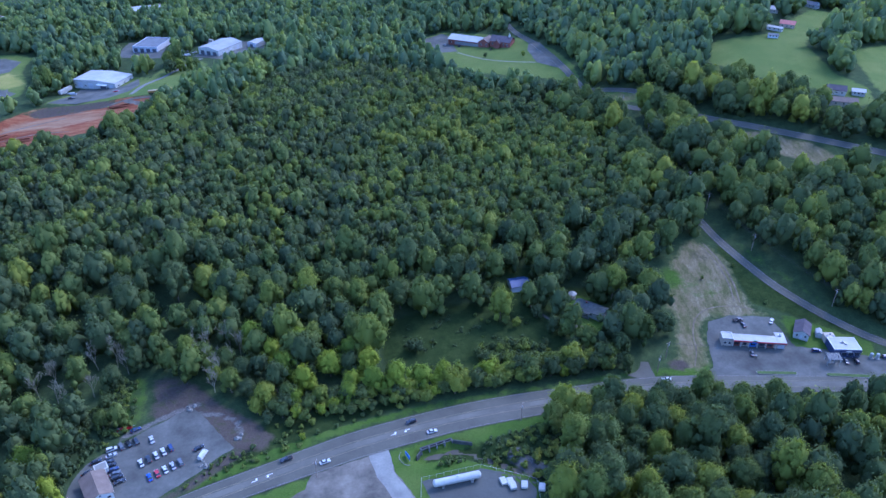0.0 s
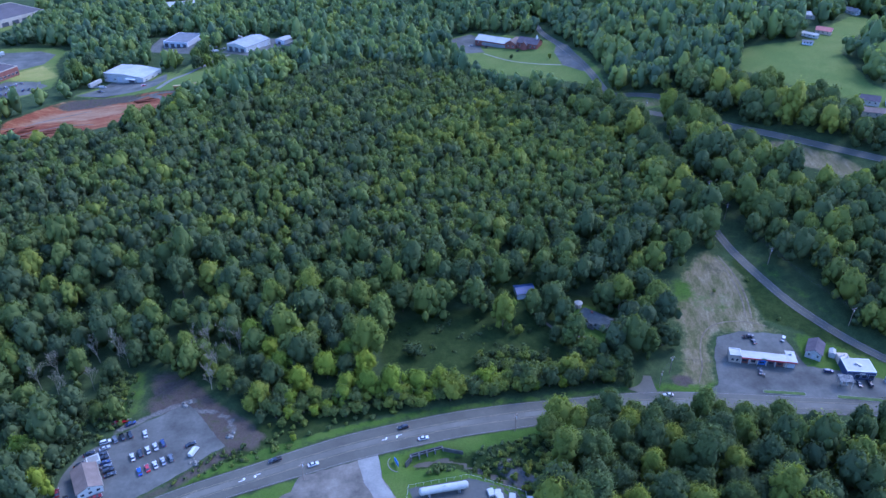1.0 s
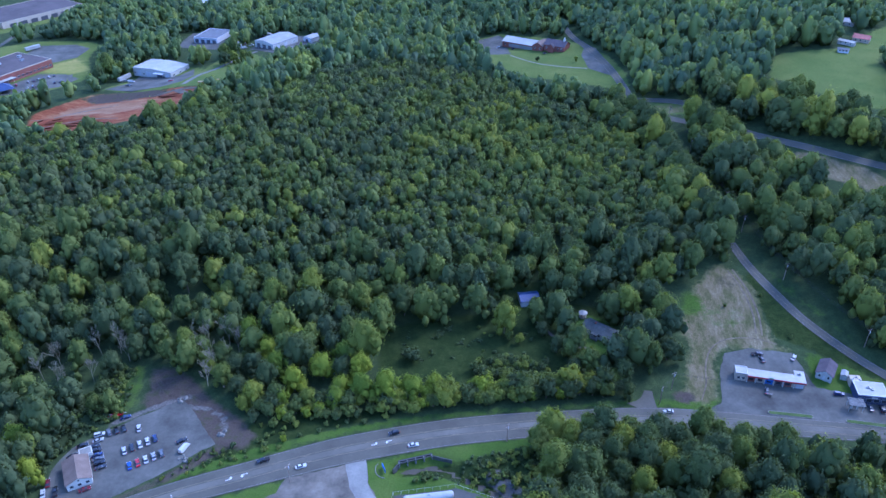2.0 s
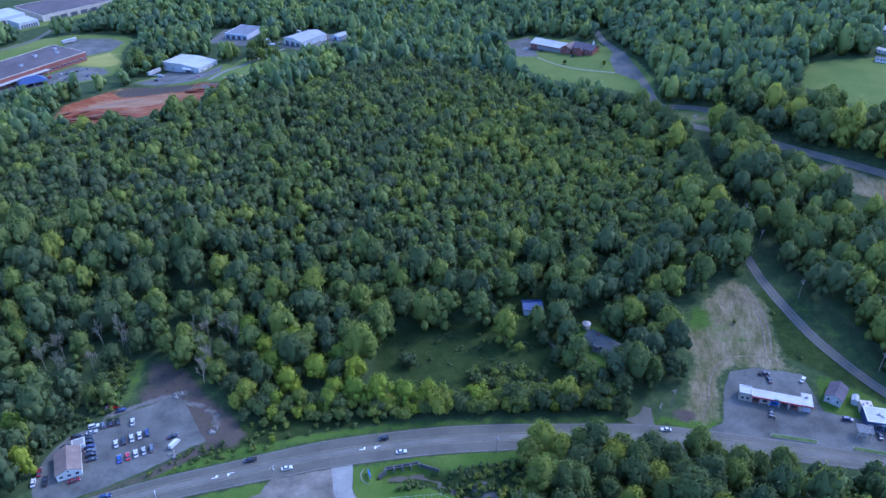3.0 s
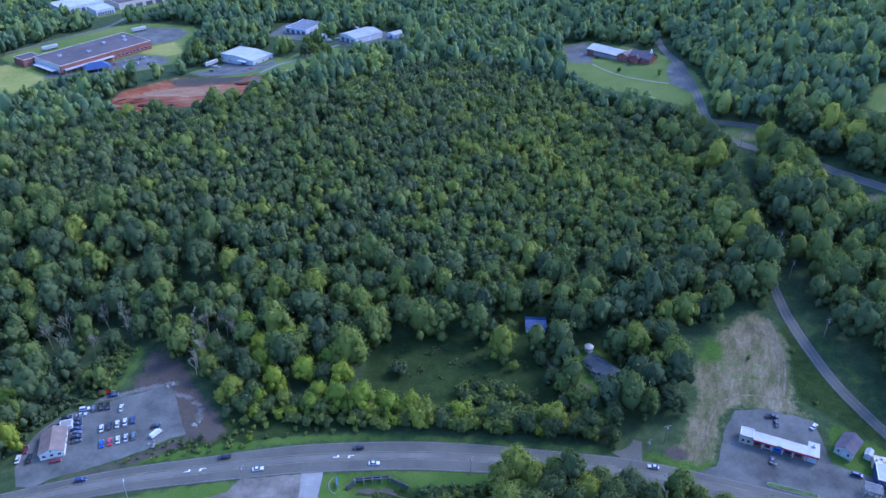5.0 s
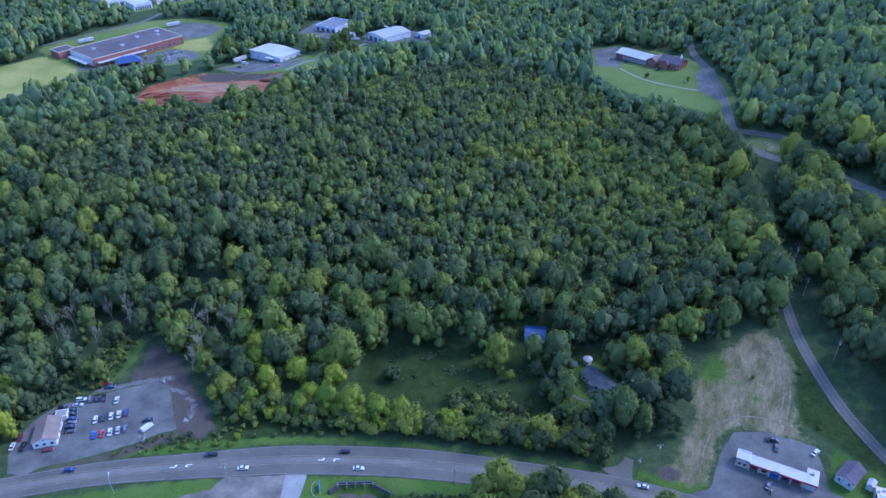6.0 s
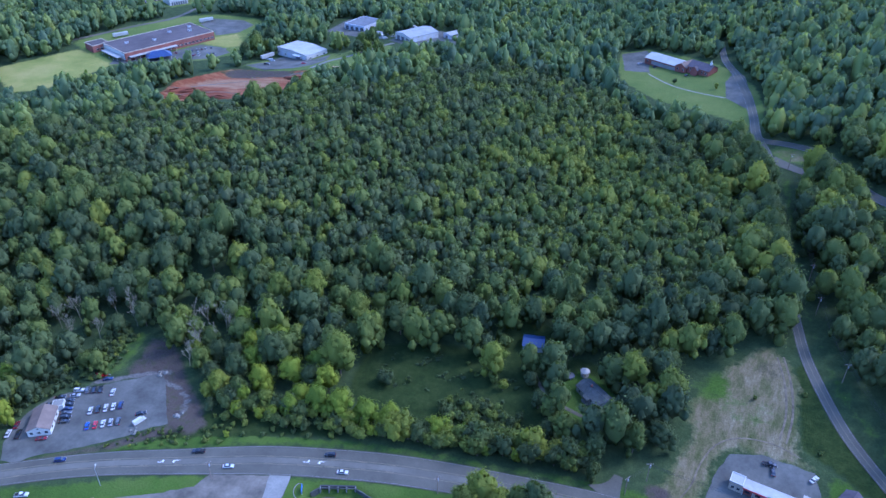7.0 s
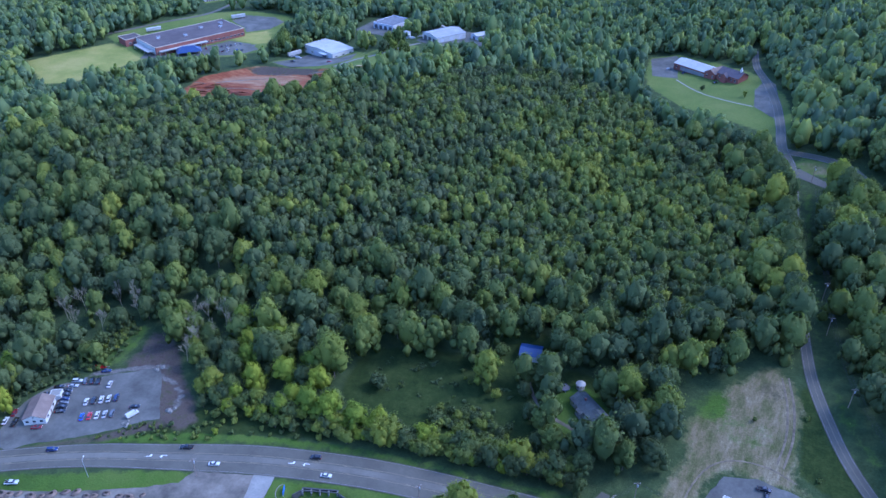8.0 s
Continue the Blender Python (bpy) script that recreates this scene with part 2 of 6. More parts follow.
def mix(t, fac, a, b, mode="MIX"):
    n = t.nodes.new("ShaderNodeMix")
    n.data_type, n.blend_type = "RGBA", mode
    for i, v in ((0, fac), (6, a), (7, b)):
        if isinstance(v, (int, float)):
            n.inputs[i].default_value = v
        elif isinstance(v, tuple):
            n.inputs[i].default_value = (*v, 1)
        else:
            t.links.new(v, n.inputs[i])
    return n.outputs[2]


def math_node(t, op, a, b=0.0, clamp=False):
    n = t.nodes.new("ShaderNodeMath")
    n.operation, n.use_clamp = op, clamp
    for i, v in enumerate((a, b)):
        if isinstance(v, (int, float)):
            n.inputs[i].default_value = v
        else:
            t.links.new(v, n.inputs[i])
    return n.outputs[0]


def bump(t, b, height, distance=0.1, strength=0.6):
    n = node(t, "ShaderNodeBump", Strength=strength, Distance=distance)
    t.links.new(height, n.inputs["Height"])
    t.links.new(n.outputs["Normal"], b.inputs["Normal"])


def surface(name, color, dark=0.75, scale=2.0, rough=0.8, metal=0.0, relief=0.02, large=0.12, vary=0.0):
    """A plain real surface: stains at large scale, grain at small scale, fine relief."""
    m, t, b = material(name)
    d = tuple(c * dark for c in color)
    l = tuple(min(1, c * (2 - dark) ** 0.6) for c in color)
    a = ramp(t, noise_at(t, large), ((0.3, d), (0.7, l)))
    g = ramp(t, noise_at(t, scale, 6), ((0.3, (0.82,) * 3), (0.7, (1.0,) * 3)))
    col = mix(t, 1.0, a, g, "MULTIPLY")
    if vary:
        info = t.nodes.new("ShaderNodeObjectInfo")
        col = mix(t, 1.0, col, ramp(t, info.outputs["Random"], ((0, (1 - vary,) * 3), (1, (1.0,) * 3))), "MULTIPLY")
    t.links.new(col, b.inputs["Base Color"])
    b.inputs["Roughness"].default_value, b.inputs["Metallic"].default_value = rough, metal
    if rough >= 0.85:
        b.inputs["Specular IOR Level"].default_value = 0.15
    if relief:
        bump(t, b, noise_at(t, scale * 3, 5), relief)
    return m


def leaf_material(name, source, palette, back=0.36):
    """Foliage: hue by tree, then leaf to leaf."""
    m, t, b = material(name)
    if source == "object":
        r = t.nodes.new("ShaderNodeObjectInfo").outputs["Random"]
    else:
        a = t.nodes.new("ShaderNodeAttribute")
        a.attribute_name = "tint"
        r = a.outputs["Fac"]
    base = ramp(t, r, palette)
    geo = t.nodes.new("ShaderNodeNewGeometry")
    leaf = ramp(t, geo.outputs["Random Per Island"], ((0.0, (0.84, 0.86, 0.86)), (0.6, (1.0, 1.0, 0.98)), (1.0, (1.14, 1.12, 1.02))))
    col = mix(t, 1.0, base, leaf, "MULTIPLY")
    t.links.new(col, b.inputs["Base Color"])
    b.inputs["Roughness"].default_value = 0.75
    b.inputs["Specular IOR Level"].default_value = 0.06
    tr = t.nodes.new("ShaderNodeBsdfTranslucent")
    t.links.new(mix(t, 1.0, col, (1.25, 1.35, 0.7), "MULTIPLY"), tr.inputs["Color"])
    ms = t.nodes.new("ShaderNodeMixShader")
    ms.inputs[0].default_value = back
    t.links.new(b.outputs[0], ms.inputs[1])
    t.links.new(tr.outputs[0], ms.inputs[2])
    t.links.new(ms.outputs[0], t.nodes["Material Output"].inputs["Surface"])
    return m


MIXED = ((0.0, (0.060, 0.080, 0.039)), (0.35, (0.073, 0.096, 0.037)), (0.62, (0.102, 0.128, 0.034)), (0.84, (0.148, 0.172, 0.033)), (1.0, (0.187, 0.200, 0.033)))
PINES = ((0.0, (0.075, 0.092, 0.044)), (0.3, (0.085, 0.106, 0.042)), (0.6, (0.110, 0.138, 0.038)), (0.85, (0.144, 0.170, 0.035)), (1.0, (0.172, 0.188, 0.035)))
BROADLEAF = ((0.0, (0.062, 0.082, 0.035)), (0.35, (0.073, 0.095, 0.034)), (0.62, (0.098, 0.123, 0.031)), (0.84, (0.139, 0.164, 0.030)), (1.0, (0.179, 0.196, 0.030)))
YELLOWISH = ((0.0, (0.109, 0.151, 0.022)), (0.5, (0.151, 0.193, 0.022)), (1.0, (0.208, 0.234, 0.024)))
# paler and bluer than MIXED: distance haze put into the leaf colour
HAZED_MIXED = ((0.0, (0.079, 0.112, 0.067)), (0.35, (0.095, 0.132, 0.064)), (0.62, (0.123, 0.163, 0.061)), (0.84, (0.161, 0.198, 0.057)), (1.0, (0.196, 0.222, 0.055)))
LEAF_HAZED = leaf_material("far_foliage_with_haze", "tint", HAZED_MIXED)
LEAF_YELLOW = leaf_material("yellow_green_foliage", "object", YELLOWISH)
LEAF_SHRUB = leaf_material("shrub_foliage", "tint", MIXED)
LEAF_TREE = leaf_material("foliage", "object", BROADLEAF)
LEAF_WOODS = leaf_material("woodland_foliage", "tint", MIXED)
LEAF_PINES = leaf_material("plantation_foliage", "tint", PINES)
BARK = surface("bark", (0.16, 0.13, 0.10), 0.6, 3.0, 0.9, relief=0.05)
DEADWOOD = surface("grey_dead_wood", (0.27, 0.245, 0.16), 0.7, 4.0, 0.9, relief=0.03)
ASPHALT = surface("worn_asphalt", (0.084, 0.080, 0.061), 0.72, 1.2, 0.85, large=0.05)
LANE_PALE = surface("pale_worn_asphalt", (0.108, 0.103, 0.081), 0.78, 1.2, 0.85, large=0.06)
ASPHALT_DARK = surface("dark_asphalt", (0.068, 0.070, 0.060), 0.8, 1.0, 0.85, large=0.06)
LOT_ASPHALT = surface("grey_lot_asphalt", (0.089, 0.089, 0.075), 0.56, 0.8, 0.9, large=0.09)
GRAVEL = surface("pale_gravel", (0.15, 0.145, 0.13), 0.7, 1.6, 0.95, large=0.2, relief=0.08)
PALE_CONCRETE = surface("pale_concrete", (0.185, 0.18, 0.155), 0.75, 1.5, 0.9, large=0.15)
SANDY = surface("sandy_hardstanding", (0.125, 0.112, 0.086), 0.42, 0.9, 0.95, large=0.10, relief=0.06)
PATH_PALE = surface("pale_path_concrete", (0.19, 0.185, 0.15), 0.8, 1.0, 0.9, large=0.2)
TRACK = surface("bare_wheel_track", (0.130, 0.108, 0.070), 0.6, 0.6, 0.95, large=0.3, relief=0.05)
WHITE_PAINT = surface("white_road_paint", (0.60, 0.60, 0.58), 0.7, 1.5, 0.7, relief=0)
FADED_LINE = surface("faded_white_line", (0.17, 0.17, 0.16), 0.7, 0.8, 0.7, relief=0)
YELLOW_PAINT = surface("faded_yellow_road_paint", (0.15, 0.13, 0.075), 0.75, 3.0, 0.7, relief=0)


def ground_material():
    """Grass, leaf litter, bare earth, straw, clay and gravel, by the cover that each spot carries."""
    m, t, b = material("ground_cover")
    c1, c2 = t.nodes.new("ShaderNodeAttribute"), t.nodes.new("ShaderNodeAttribute")
    c1.attribute_name, c2.attribute_name = "cover_a", "cover_b"
    s1, s2 = t.nodes.new("ShaderNodeSeparateColor"), t.nodes.new("ShaderNodeSeparateColor")
    t.links.new(c1.outputs["Color"], s1.inputs[0])
    t.links.new(c2.outputs["Color"], s2.inputs[0])
    rag = noise_at(t, 0.22, 6, 0.7)
    fine = noise_at(t, 1.3, 6, 0.7)
    broad = noise_at(t, 0.035, 4, 0.6)

    def edge(w):
        return math_node(t, "MULTIPLY", math_node(t, "SUBTRACT", math_node(t, "ADD", w, math_node(t, "MULTIPLY", rag, 0.9)), 0.85), 4.0, True)

    litter = ramp(t, rag, ((0.3, (0.026, 0.038, 0.016)), (0.55, (0.040, 0.058, 0.022)), (0.75, (0.058, 0.080, 0.028))))
    grass = ramp(t, broad, ((0.3, (0.036, 0.062, 0.012)), (0.5, (0.052, 0.088, 0.014)), (0.7, (0.076, 0.104, 0.022))))
    dirt = ramp(t, rag, ((0.3, (0.044, 0.036, 0.029)), (0.5, (0.070, 0.056, 0.044)), (0.66, (0.050, 0.054, 0.026))))
    swathe = noise_at(t, 0.10, 7, 0.74, stretch=(1.8, 0.65, 1), turn=-28)
    straw = ramp(t, swathe, ((0.32, (0.050, 0.062, 0.018)), (0.42, (0.084, 0.082, 0.034)), (0.50, (0.116, 0.100, 0.050)), (0.58, (0.148, 0.126, 0.072)), (0.68, (0.210, 0.182, 0.115))))
    clay = ramp(t, noise_at(t, 0.05, 8, 0.72, stretch=(0.6, 1.8, 1), turn=20), ((0.34, (0.105, 0.034, 0.017)), (0.46, (0.152, 0.052, 0.025)), (0.56, (0.190, 0.084, 0.040)), (0.66, (0.235, 0.142, 0.075))))
    # yellow-green school turf, lightened so that sunshine on it is in the colour
    meadow = ramp(t, broad, ((0.3, (0.130, 0.148, 0.034)), (0.5, (0.180, 0.182, 0.046)), (0.7, (0.240, 0.215, 0.070))))
    pasture = ramp(t, broad, ((0.3, (0.070, 0.102, 0.025)), (0.5, (0.090, 0.118, 0.029)), (0.7, (0.112, 0.132, 0.036))))
    stone = ramp(t, fine, ((0.3, (0.070, 0.066, 0.058)), (0.7, (0.140, 0.132, 0.115))))
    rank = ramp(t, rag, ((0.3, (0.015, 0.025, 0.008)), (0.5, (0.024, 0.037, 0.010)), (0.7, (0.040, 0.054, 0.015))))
    c3 = t.nodes.new("ShaderNodeAttribute")
    c3.attribute_name = "terrace"
    pale = ramp(t, noise_at(t, 0.06, 7, 0.7, stretch=(0.5, 1.8, 1), turn=25), ((0.35, (0.150, 0.074, 0.038)), (0.5, (0.195, 0.112, 0.060)), (0.65, (0.235, 0.155, 0.092))))
    col = litter
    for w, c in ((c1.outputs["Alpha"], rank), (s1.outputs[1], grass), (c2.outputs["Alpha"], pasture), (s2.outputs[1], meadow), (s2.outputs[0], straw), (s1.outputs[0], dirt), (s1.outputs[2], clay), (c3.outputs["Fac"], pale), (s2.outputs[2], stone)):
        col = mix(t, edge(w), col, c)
    col = mix(t, 1.0, col, ramp(t, fine, ((0.3, (0.72,) * 3), (0.7, (1.12,) * 3))), "MULTIPLY")
    t.links.new(col, b.inputs["Base Color"])
    b.inputs["Roughness"].default_value = 0.95
    b.inputs["Specular IOR Level"].default_value = 0.03
    bump(t, b, fine, 0.5, 0.7)
    return m


# ---- ground ----
def stations(spans):
    out = [spans[0][0]]
    for a, b, step in spans:
        n = max(1, round((b - a) / step))
        out += [a + (b - a) * (i + 1) / n for i in range(n)]
    return np.array(out)


def build_ground():
    xs = stations([(-4500, -900, 300), (-900, -540, 24), (-540, -345, 8), (-345, -205, 5), (-205, -150, 5), (-150, 215, 2.5), (215, 380, 6), (380, 900, 30), (900, 4500, 300)])
    ys = stations([(-3000, 0, 300), (0, 140, 14), (140, 360, 2.5), (360, 740, 6), (740, 1150, 14), (1150, 4900, 300)])
    X, Y = np.meshgrid(xs, ys)
    Z = land(X, Y)
    nx, ny = len(xs), len(ys)
    i = (np.arange(ny - 1)[:, None] * nx + np.arange(nx - 1)).ravel()
    ob = mesh_np("ground", np.stack([X, Y, Z], -1).reshape(-1, 3), np.stack([i, i + 1, i + nx + 1, i + nx], 1), ground_material())
    x, y = X.ravel(), Y.ravel()

    def cover(soft, *polys):
        return np.clip(0.5 + np.max([inside(p, x, y) for p in polys], 0) / soft, 0, 1)

    dirt = np.maximum(cover(8, DIRT_LOT), np.maximum(0.35 * cover(9, BARE_PATCH), 0.9 * cover(6, [(-128, 181), (-120, 174), (-99, 192), (-90, 203), (-84, 210), (-78, 208), (-95, 190), (-122, 170)])))
    dirt = np.maximum(dirt, np.clip(1.2 - np.hypot((x - 106) / 7, (y - 259) / 5), 0, 1))
    dirt = np.maximum(dirt, 0.45 * np.clip(1.25 - np.hypot((x - 136) / 14, (y - 336) / 14), 0, 1))
    grass = cover(8, SOUTH_VERGE, YARDS,
                  [(162, 268), (163, 292), (200, 272), (196, 262)], [(86, 250), (98, 252), (116, 250.5), (121, 260), (108, 258), (94, 256)])
    grass = np.maximum(grass, np.maximum(0.8 * cover(8, NORTH_VERGE) * np.clip((14.5 - along(HIGHWAY, x, y)) / 3, 0, 1), (0.5 + 0.3 * np.clip((y - 370) / 30, 0, 1)) * cover(6, POWER_CUT)))
    grass = np.maximum(grass, 0.40 * cover(10, SHED_YARD))
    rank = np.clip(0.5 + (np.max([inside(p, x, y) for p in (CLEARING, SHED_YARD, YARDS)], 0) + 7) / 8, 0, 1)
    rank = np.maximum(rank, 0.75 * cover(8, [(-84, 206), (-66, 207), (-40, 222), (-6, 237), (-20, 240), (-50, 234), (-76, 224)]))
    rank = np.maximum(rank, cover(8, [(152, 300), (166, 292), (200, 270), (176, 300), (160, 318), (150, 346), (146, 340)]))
    grass = np.maximum(grass, 0.55 * np.clip(1.25 - np.hypot((x - 116) / 13, (y - 318) / 16), 0, 1))
    grass = np.maximum(grass, 0.7 * cover(10, SHOP_FIELD))
    wet = cover(5, [(-9, 205), (4, 205), (12, 204.5), (24, 201.5), (37, 197), (52, 196), (52, 226), (30, 220.5), (14, 214.5), (-6, 209.5)])
    grass, rank = grass * (1 - 0.75 * wet), np.maximum(rank, wet)
    rank = np.maximum(rank, 0.8 * cover(6, [(-102, 191), (-92, 201), (-84, 209), (-66, 212), (-60, 207), (-78, 198), (-95, 188)]))
    straw = 0.74 * cover(10, SHOP_FIELD) * np.clip(1.35 * np.hypot((x - 115) / 15, (y - 320) / 15), 0, 1) * np.clip(1.5 * np.hypot((x - 131) / 17, (y - 311) / 12), 0.8, 1)
    straw = np.maximum(straw, cover(9, BARE_PATCH))
    red = cover(7, CLAY) * (1 - 0.9 * cover(6, CLAY_TOP))
    straw = np.maximum(straw, 0.55 * cover(6, ROAD_GREEN))
    point_values(ob, "terrace", 0.8 * cover(14, CLAY_TERRACE))
    # brown earth along the clay's back; its darkness includes the bank's shade
    dirt = np.maximum(dirt, cover(6, CLAY_TOP))
    # the school fields, which carry the sun-lightened turf
    meadow = cover(12, PLAYING_FIELD, SCHOOL_LAWN)
    pasture = cover(9, MEADOW, MEADOW_EAST, ROAD_GREEN, CHURCH_YARD, MILL_LAWN, PLANT_YARD, SCHOOL_YARD, FACTORY_YARD)
    gravel = cover(4, [(28, 212), (42, 200), (36, 197), (24, 207)], [(-75, 165), (-140, 120), (-130, 100), (-60, 120)])
    gravel = np.maximum(gravel, np.clip(0.5 + (1.3 - along(GRAVEL_PAD, x, y)) / 2.6, 0, 1))
    gravel = np.maximum(gravel, np.clip(0.42 + (1.8 - along([(-130, 216.5, 2), (-121, 224.5, 4), (-111, 232.5, 4.5), (-104.5, 236, 3)], x, y)) / 4, 0, 1))
    dirt = dirt * (1 - 0.3 * np.clip((-111 - x) / 10, 0, 1) * ((y > 215) & (y < 260)))
    lush = cover(6, [(-132, 216), (-123, 225), (-125, 238), (-130, 254), (-139, 254), (-139, 230)])
    dirt, grass = dirt * (1 - 0.85 * lush), np.maximum(grass, 0.55 * lush)
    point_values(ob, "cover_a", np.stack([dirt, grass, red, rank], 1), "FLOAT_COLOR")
    point_values(ob, "cover_b", np.stack([straw, meadow, gravel, pasture], 1), "FLOAT_COLOR")
    for p in ob.data.polygons:
        p.use_smooth = True
    return tagged(ob, "rolling ground of grass, leaf litter, bare earth and red clay", "ground", kind="structure")


def strip(name, pts, mat, label, category, dz=0.12, across=4, trim=0.0, parent=None):
    """A road laid on the land: a line of x, y, width."""
    rows = curve_through(pts, 3.0)
    v, f = [], []
    for k, p in enumerate(rows):
        a, b = rows[max(0, k - 1)], rows[min(len(rows) - 1, k + 1)]
        d = np.array([b[0] - a[0], b[1] - a[1]])
        d /= np.hypot(*d)
        for j in range(across + 1):
            u = (j / across - 0.5) * p[2]
            x, y = p[0] - d[1] * u, p[1] + d[0] * u
            v.append((x, y, z_at(x, y) + dz + 0.06 * (1 - (2 * j / across - 1) ** 2)))
    n = across + 1
    for k in range(len(rows) - 1):
        for j in range(across):
            f.append((k * n + j, k * n + n + j, k * n + n + j + 1, k * n + j + 1))
    f = np.array(f)[:, ::-1]
    ob = mesh_np(name, v, f, mat, parent)
    if not parent:
        tagged(ob, label, category, kind="structure")
    return ob


def sheet(name, outline, mat, label, category, dz=0.1, cell=4.0):
    """A paved area laid on the land, with a slightly ragged edge."""
    rnd = random.Random(name)
    bm = bmesh.new()
    pts = []
    for (ax, ay), (bx, by) in zip(outline, outline[1:] + outline[:1]):
        n = max(1, int(math.hypot(bx - ax, by - ay) / 2.5))
        for i in range(n):
            j = 0.35 if i else 0.0
            pts.append((ax + (bx - ax) * i / n + rnd.uniform(-j, j), ay + (by - ay) * i / n + rnd.uniform(-j, j)))
    face = bm.faces.new([bm.verts.new((x, y, 0)) for x, y in pts])
    bmesh.ops.triangulate(bm, faces=[face])
    for _ in range(4):
        long = [e for e in bm.edges if e.calc_length() > cell * 1.6]
        if not long:
            break
        bmesh.ops.subdivide_edges(bm, edges=long, cuts=1)
        bmesh.ops.triangulate(bm, faces=bm.faces[:])
    for v in bm.verts:
        v.co.z = z_at(v.co.x, v.co.y) + dz
    bmesh.ops.recalc_face_normals(bm, faces=bm.faces[:])
    if sum(f.normal.z for f in bm.faces) < 0:
        bmesh.ops.reverse_faces(bm, faces=bm.faces[:])
    return tagged(part(name, bm, mat), label, category, kind="structure")


build_ground()
strip("road_highway", HIGHWAY, ASPHALT, "wide grey asphalt highway with a centre turning lane", "road", dz=0.16, across=8)
strip("road_turn_lane", [(x, y, 3.7) for x, y, _ in HIGHWAY], LANE_PALE, "paler worn centre turning lane of the highway", "road", dz=0.20, across=2)
strip("road_side", SIDE_ROAD, ASPHALT, "narrow grey asphalt side road along the wood's edge", "road", dz=0.16)
strip("road_ridge", RIDGE_ROAD, ASPHALT, "grey two-lane asphalt road between trees", "road", dz=0.2)
strip("road_link", LINK_ROAD, ASPHALT, "short grey asphalt link at the junction", "road", dz=0.26)
strip("road_farm_entry", FARM_ENTRY, ASPHALT, "short grey asphalt entry to the farm drive", "road", dz=0.18)
strip("path", [(14, 668, 1.4), (30, 651, 1.4), (43, 640.5, 1.4), (60, 631, 1.4), (79, 622, 1.4)], PATH_PALE, "pale concrete path across the church lawn", "path", dz=0.14, across=2)
strip("track_haul", [(-243, 549, 4), (-226, 541, 4.5), (-208.6, 545, 4.5), (-194, 555.4, 4), (-180, 567, 3.5)], SANDY, "pale sandy haul track beside the clay earthworks", "track", dz=0.12, across=2)
strip("track_drive", [(-243, 562, 4), (-243, 575, 4.5), (-241, 590, 4.5), (-231, 606, 4), (-219, 640, 4), (-212, 652, 4)], GRAVEL, "pale concrete drive across the works lawn", "drive", dz=0.12, across=2)
strip("track", FARM_TRACK, SANDY, "faint sandy wheel track through grass", "track", dz=0.08, across=2)
sheet("pavement_car_lot", CAR_LOT, LOT_ASPHALT, "worn blue-grey asphalt car sales lot", "car park")
strip("track_field", [(113, 258, 0.5), (116.5, 268, 0.7), (118, 279, 0.7), (122, 290, 0.7), (130, 296.5, 0.7), (142, 298, 0.6), (152, 295, 0.4)], TRACK, "pale curved wheel track through stubble", "track", dz=0.07, across=2)
strip("track_field", [(141, 346, 0.7), (145.5, 330, 0.9), (147.5, 314, 0.9), (146.5, 300, 0.7)], TRACK, "pale wheel track down the stubble field", "track", dz=0.07, across=2)
strip("track_field", [(138.6, 345, 0.7), (143, 330, 0.9), (145, 314, 0.9), (144, 301, 0.7)], TRACK, "pale wheel track down the stubble field", "track", dz=0.07, across=2)
for run in ([(-331, 490, 1.2), (-319, 506, 1.8), (-300, 519, 2.0), (-282, 529, 1.4)], [(-323, 478, 1.0), (-306, 489, 1.6), (-285, 495, 1.6), (-262, 491, 1.0)], [(-318, 470, 0.9), (-296, 481, 1.5), (-268, 484, 1.0)],
            [(-286, 538, 1.2), (-262, 545, 2.0), (-240, 550, 2.2), (-220, 548, 1.5)]):
    strip("track_clay", run, SANDY, "pale rutted haul track across red clay", "track", dz=0.1, across=2)
sheet("pavement_shops", SHOP_LOT, LOT_ASPHALT, "worn grey asphalt forecourt round the roadside shops", "car park", dz=0.12)
sheet("pavement_drive", DRIVE, SANDY, "sandy worn hardstanding beside the highway", "hardstanding", dz=0.08)
strip("path_brook", [(27.5, 209.5, 1.5), (29.5, 206.5, 2.8), (32.5, 203, 2.6), (36, 199, 1.8)], SANDY, "pale sandy bank beside the brook", "sand bank", dz=0.3, across=2)
sheet("pavement_concrete", CONCRETE, PALE_CONCRETE, "pale concrete driveway apron", "driveway", dz=0.14)
sheet("pavement_tank_yard", TANK_YARD, ASPHALT_DARK, "dark gravelled yard round a gas tank", "yard", dz=0.08)
sheet("pavement_church", CHURCH_LOT, LOT_ASPHALT, "grey asphalt car park beside the brick church", "car park", dz=0.14)
sheet("pavement_church_apron", CHURCH_APRON, LOT_ASPHALT, "grey asphalt parking apron beside the road", "car park", dz=0.14)
sheet("pavement_plant", PLANT_LOT, LOT_ASPHALT, "grey asphalt yard round a white metal warehouse", "yard", dz=0.14)
sheet("pavement_mill", MILL_LOT, LOT_ASPHALT, "grey asphalt yard round workshop sheds", "yard", dz=0.14)
sheet("pavement_depot", DEPOT_LOT, LOT_ASPHALT, "grey asphalt yard round a flat grey shed", "yard", dz=0.14)
sheet("pavement_school", SCHOOL_LOT, LOT_ASPHALT, "stained grey asphalt car park behind the school", "car park", dz=0.14)
sheet("pavement_school_front", SCHOOL_PARK, LOT_ASPHALT, "grey asphalt car park before the school", "car park", dz=0.17)
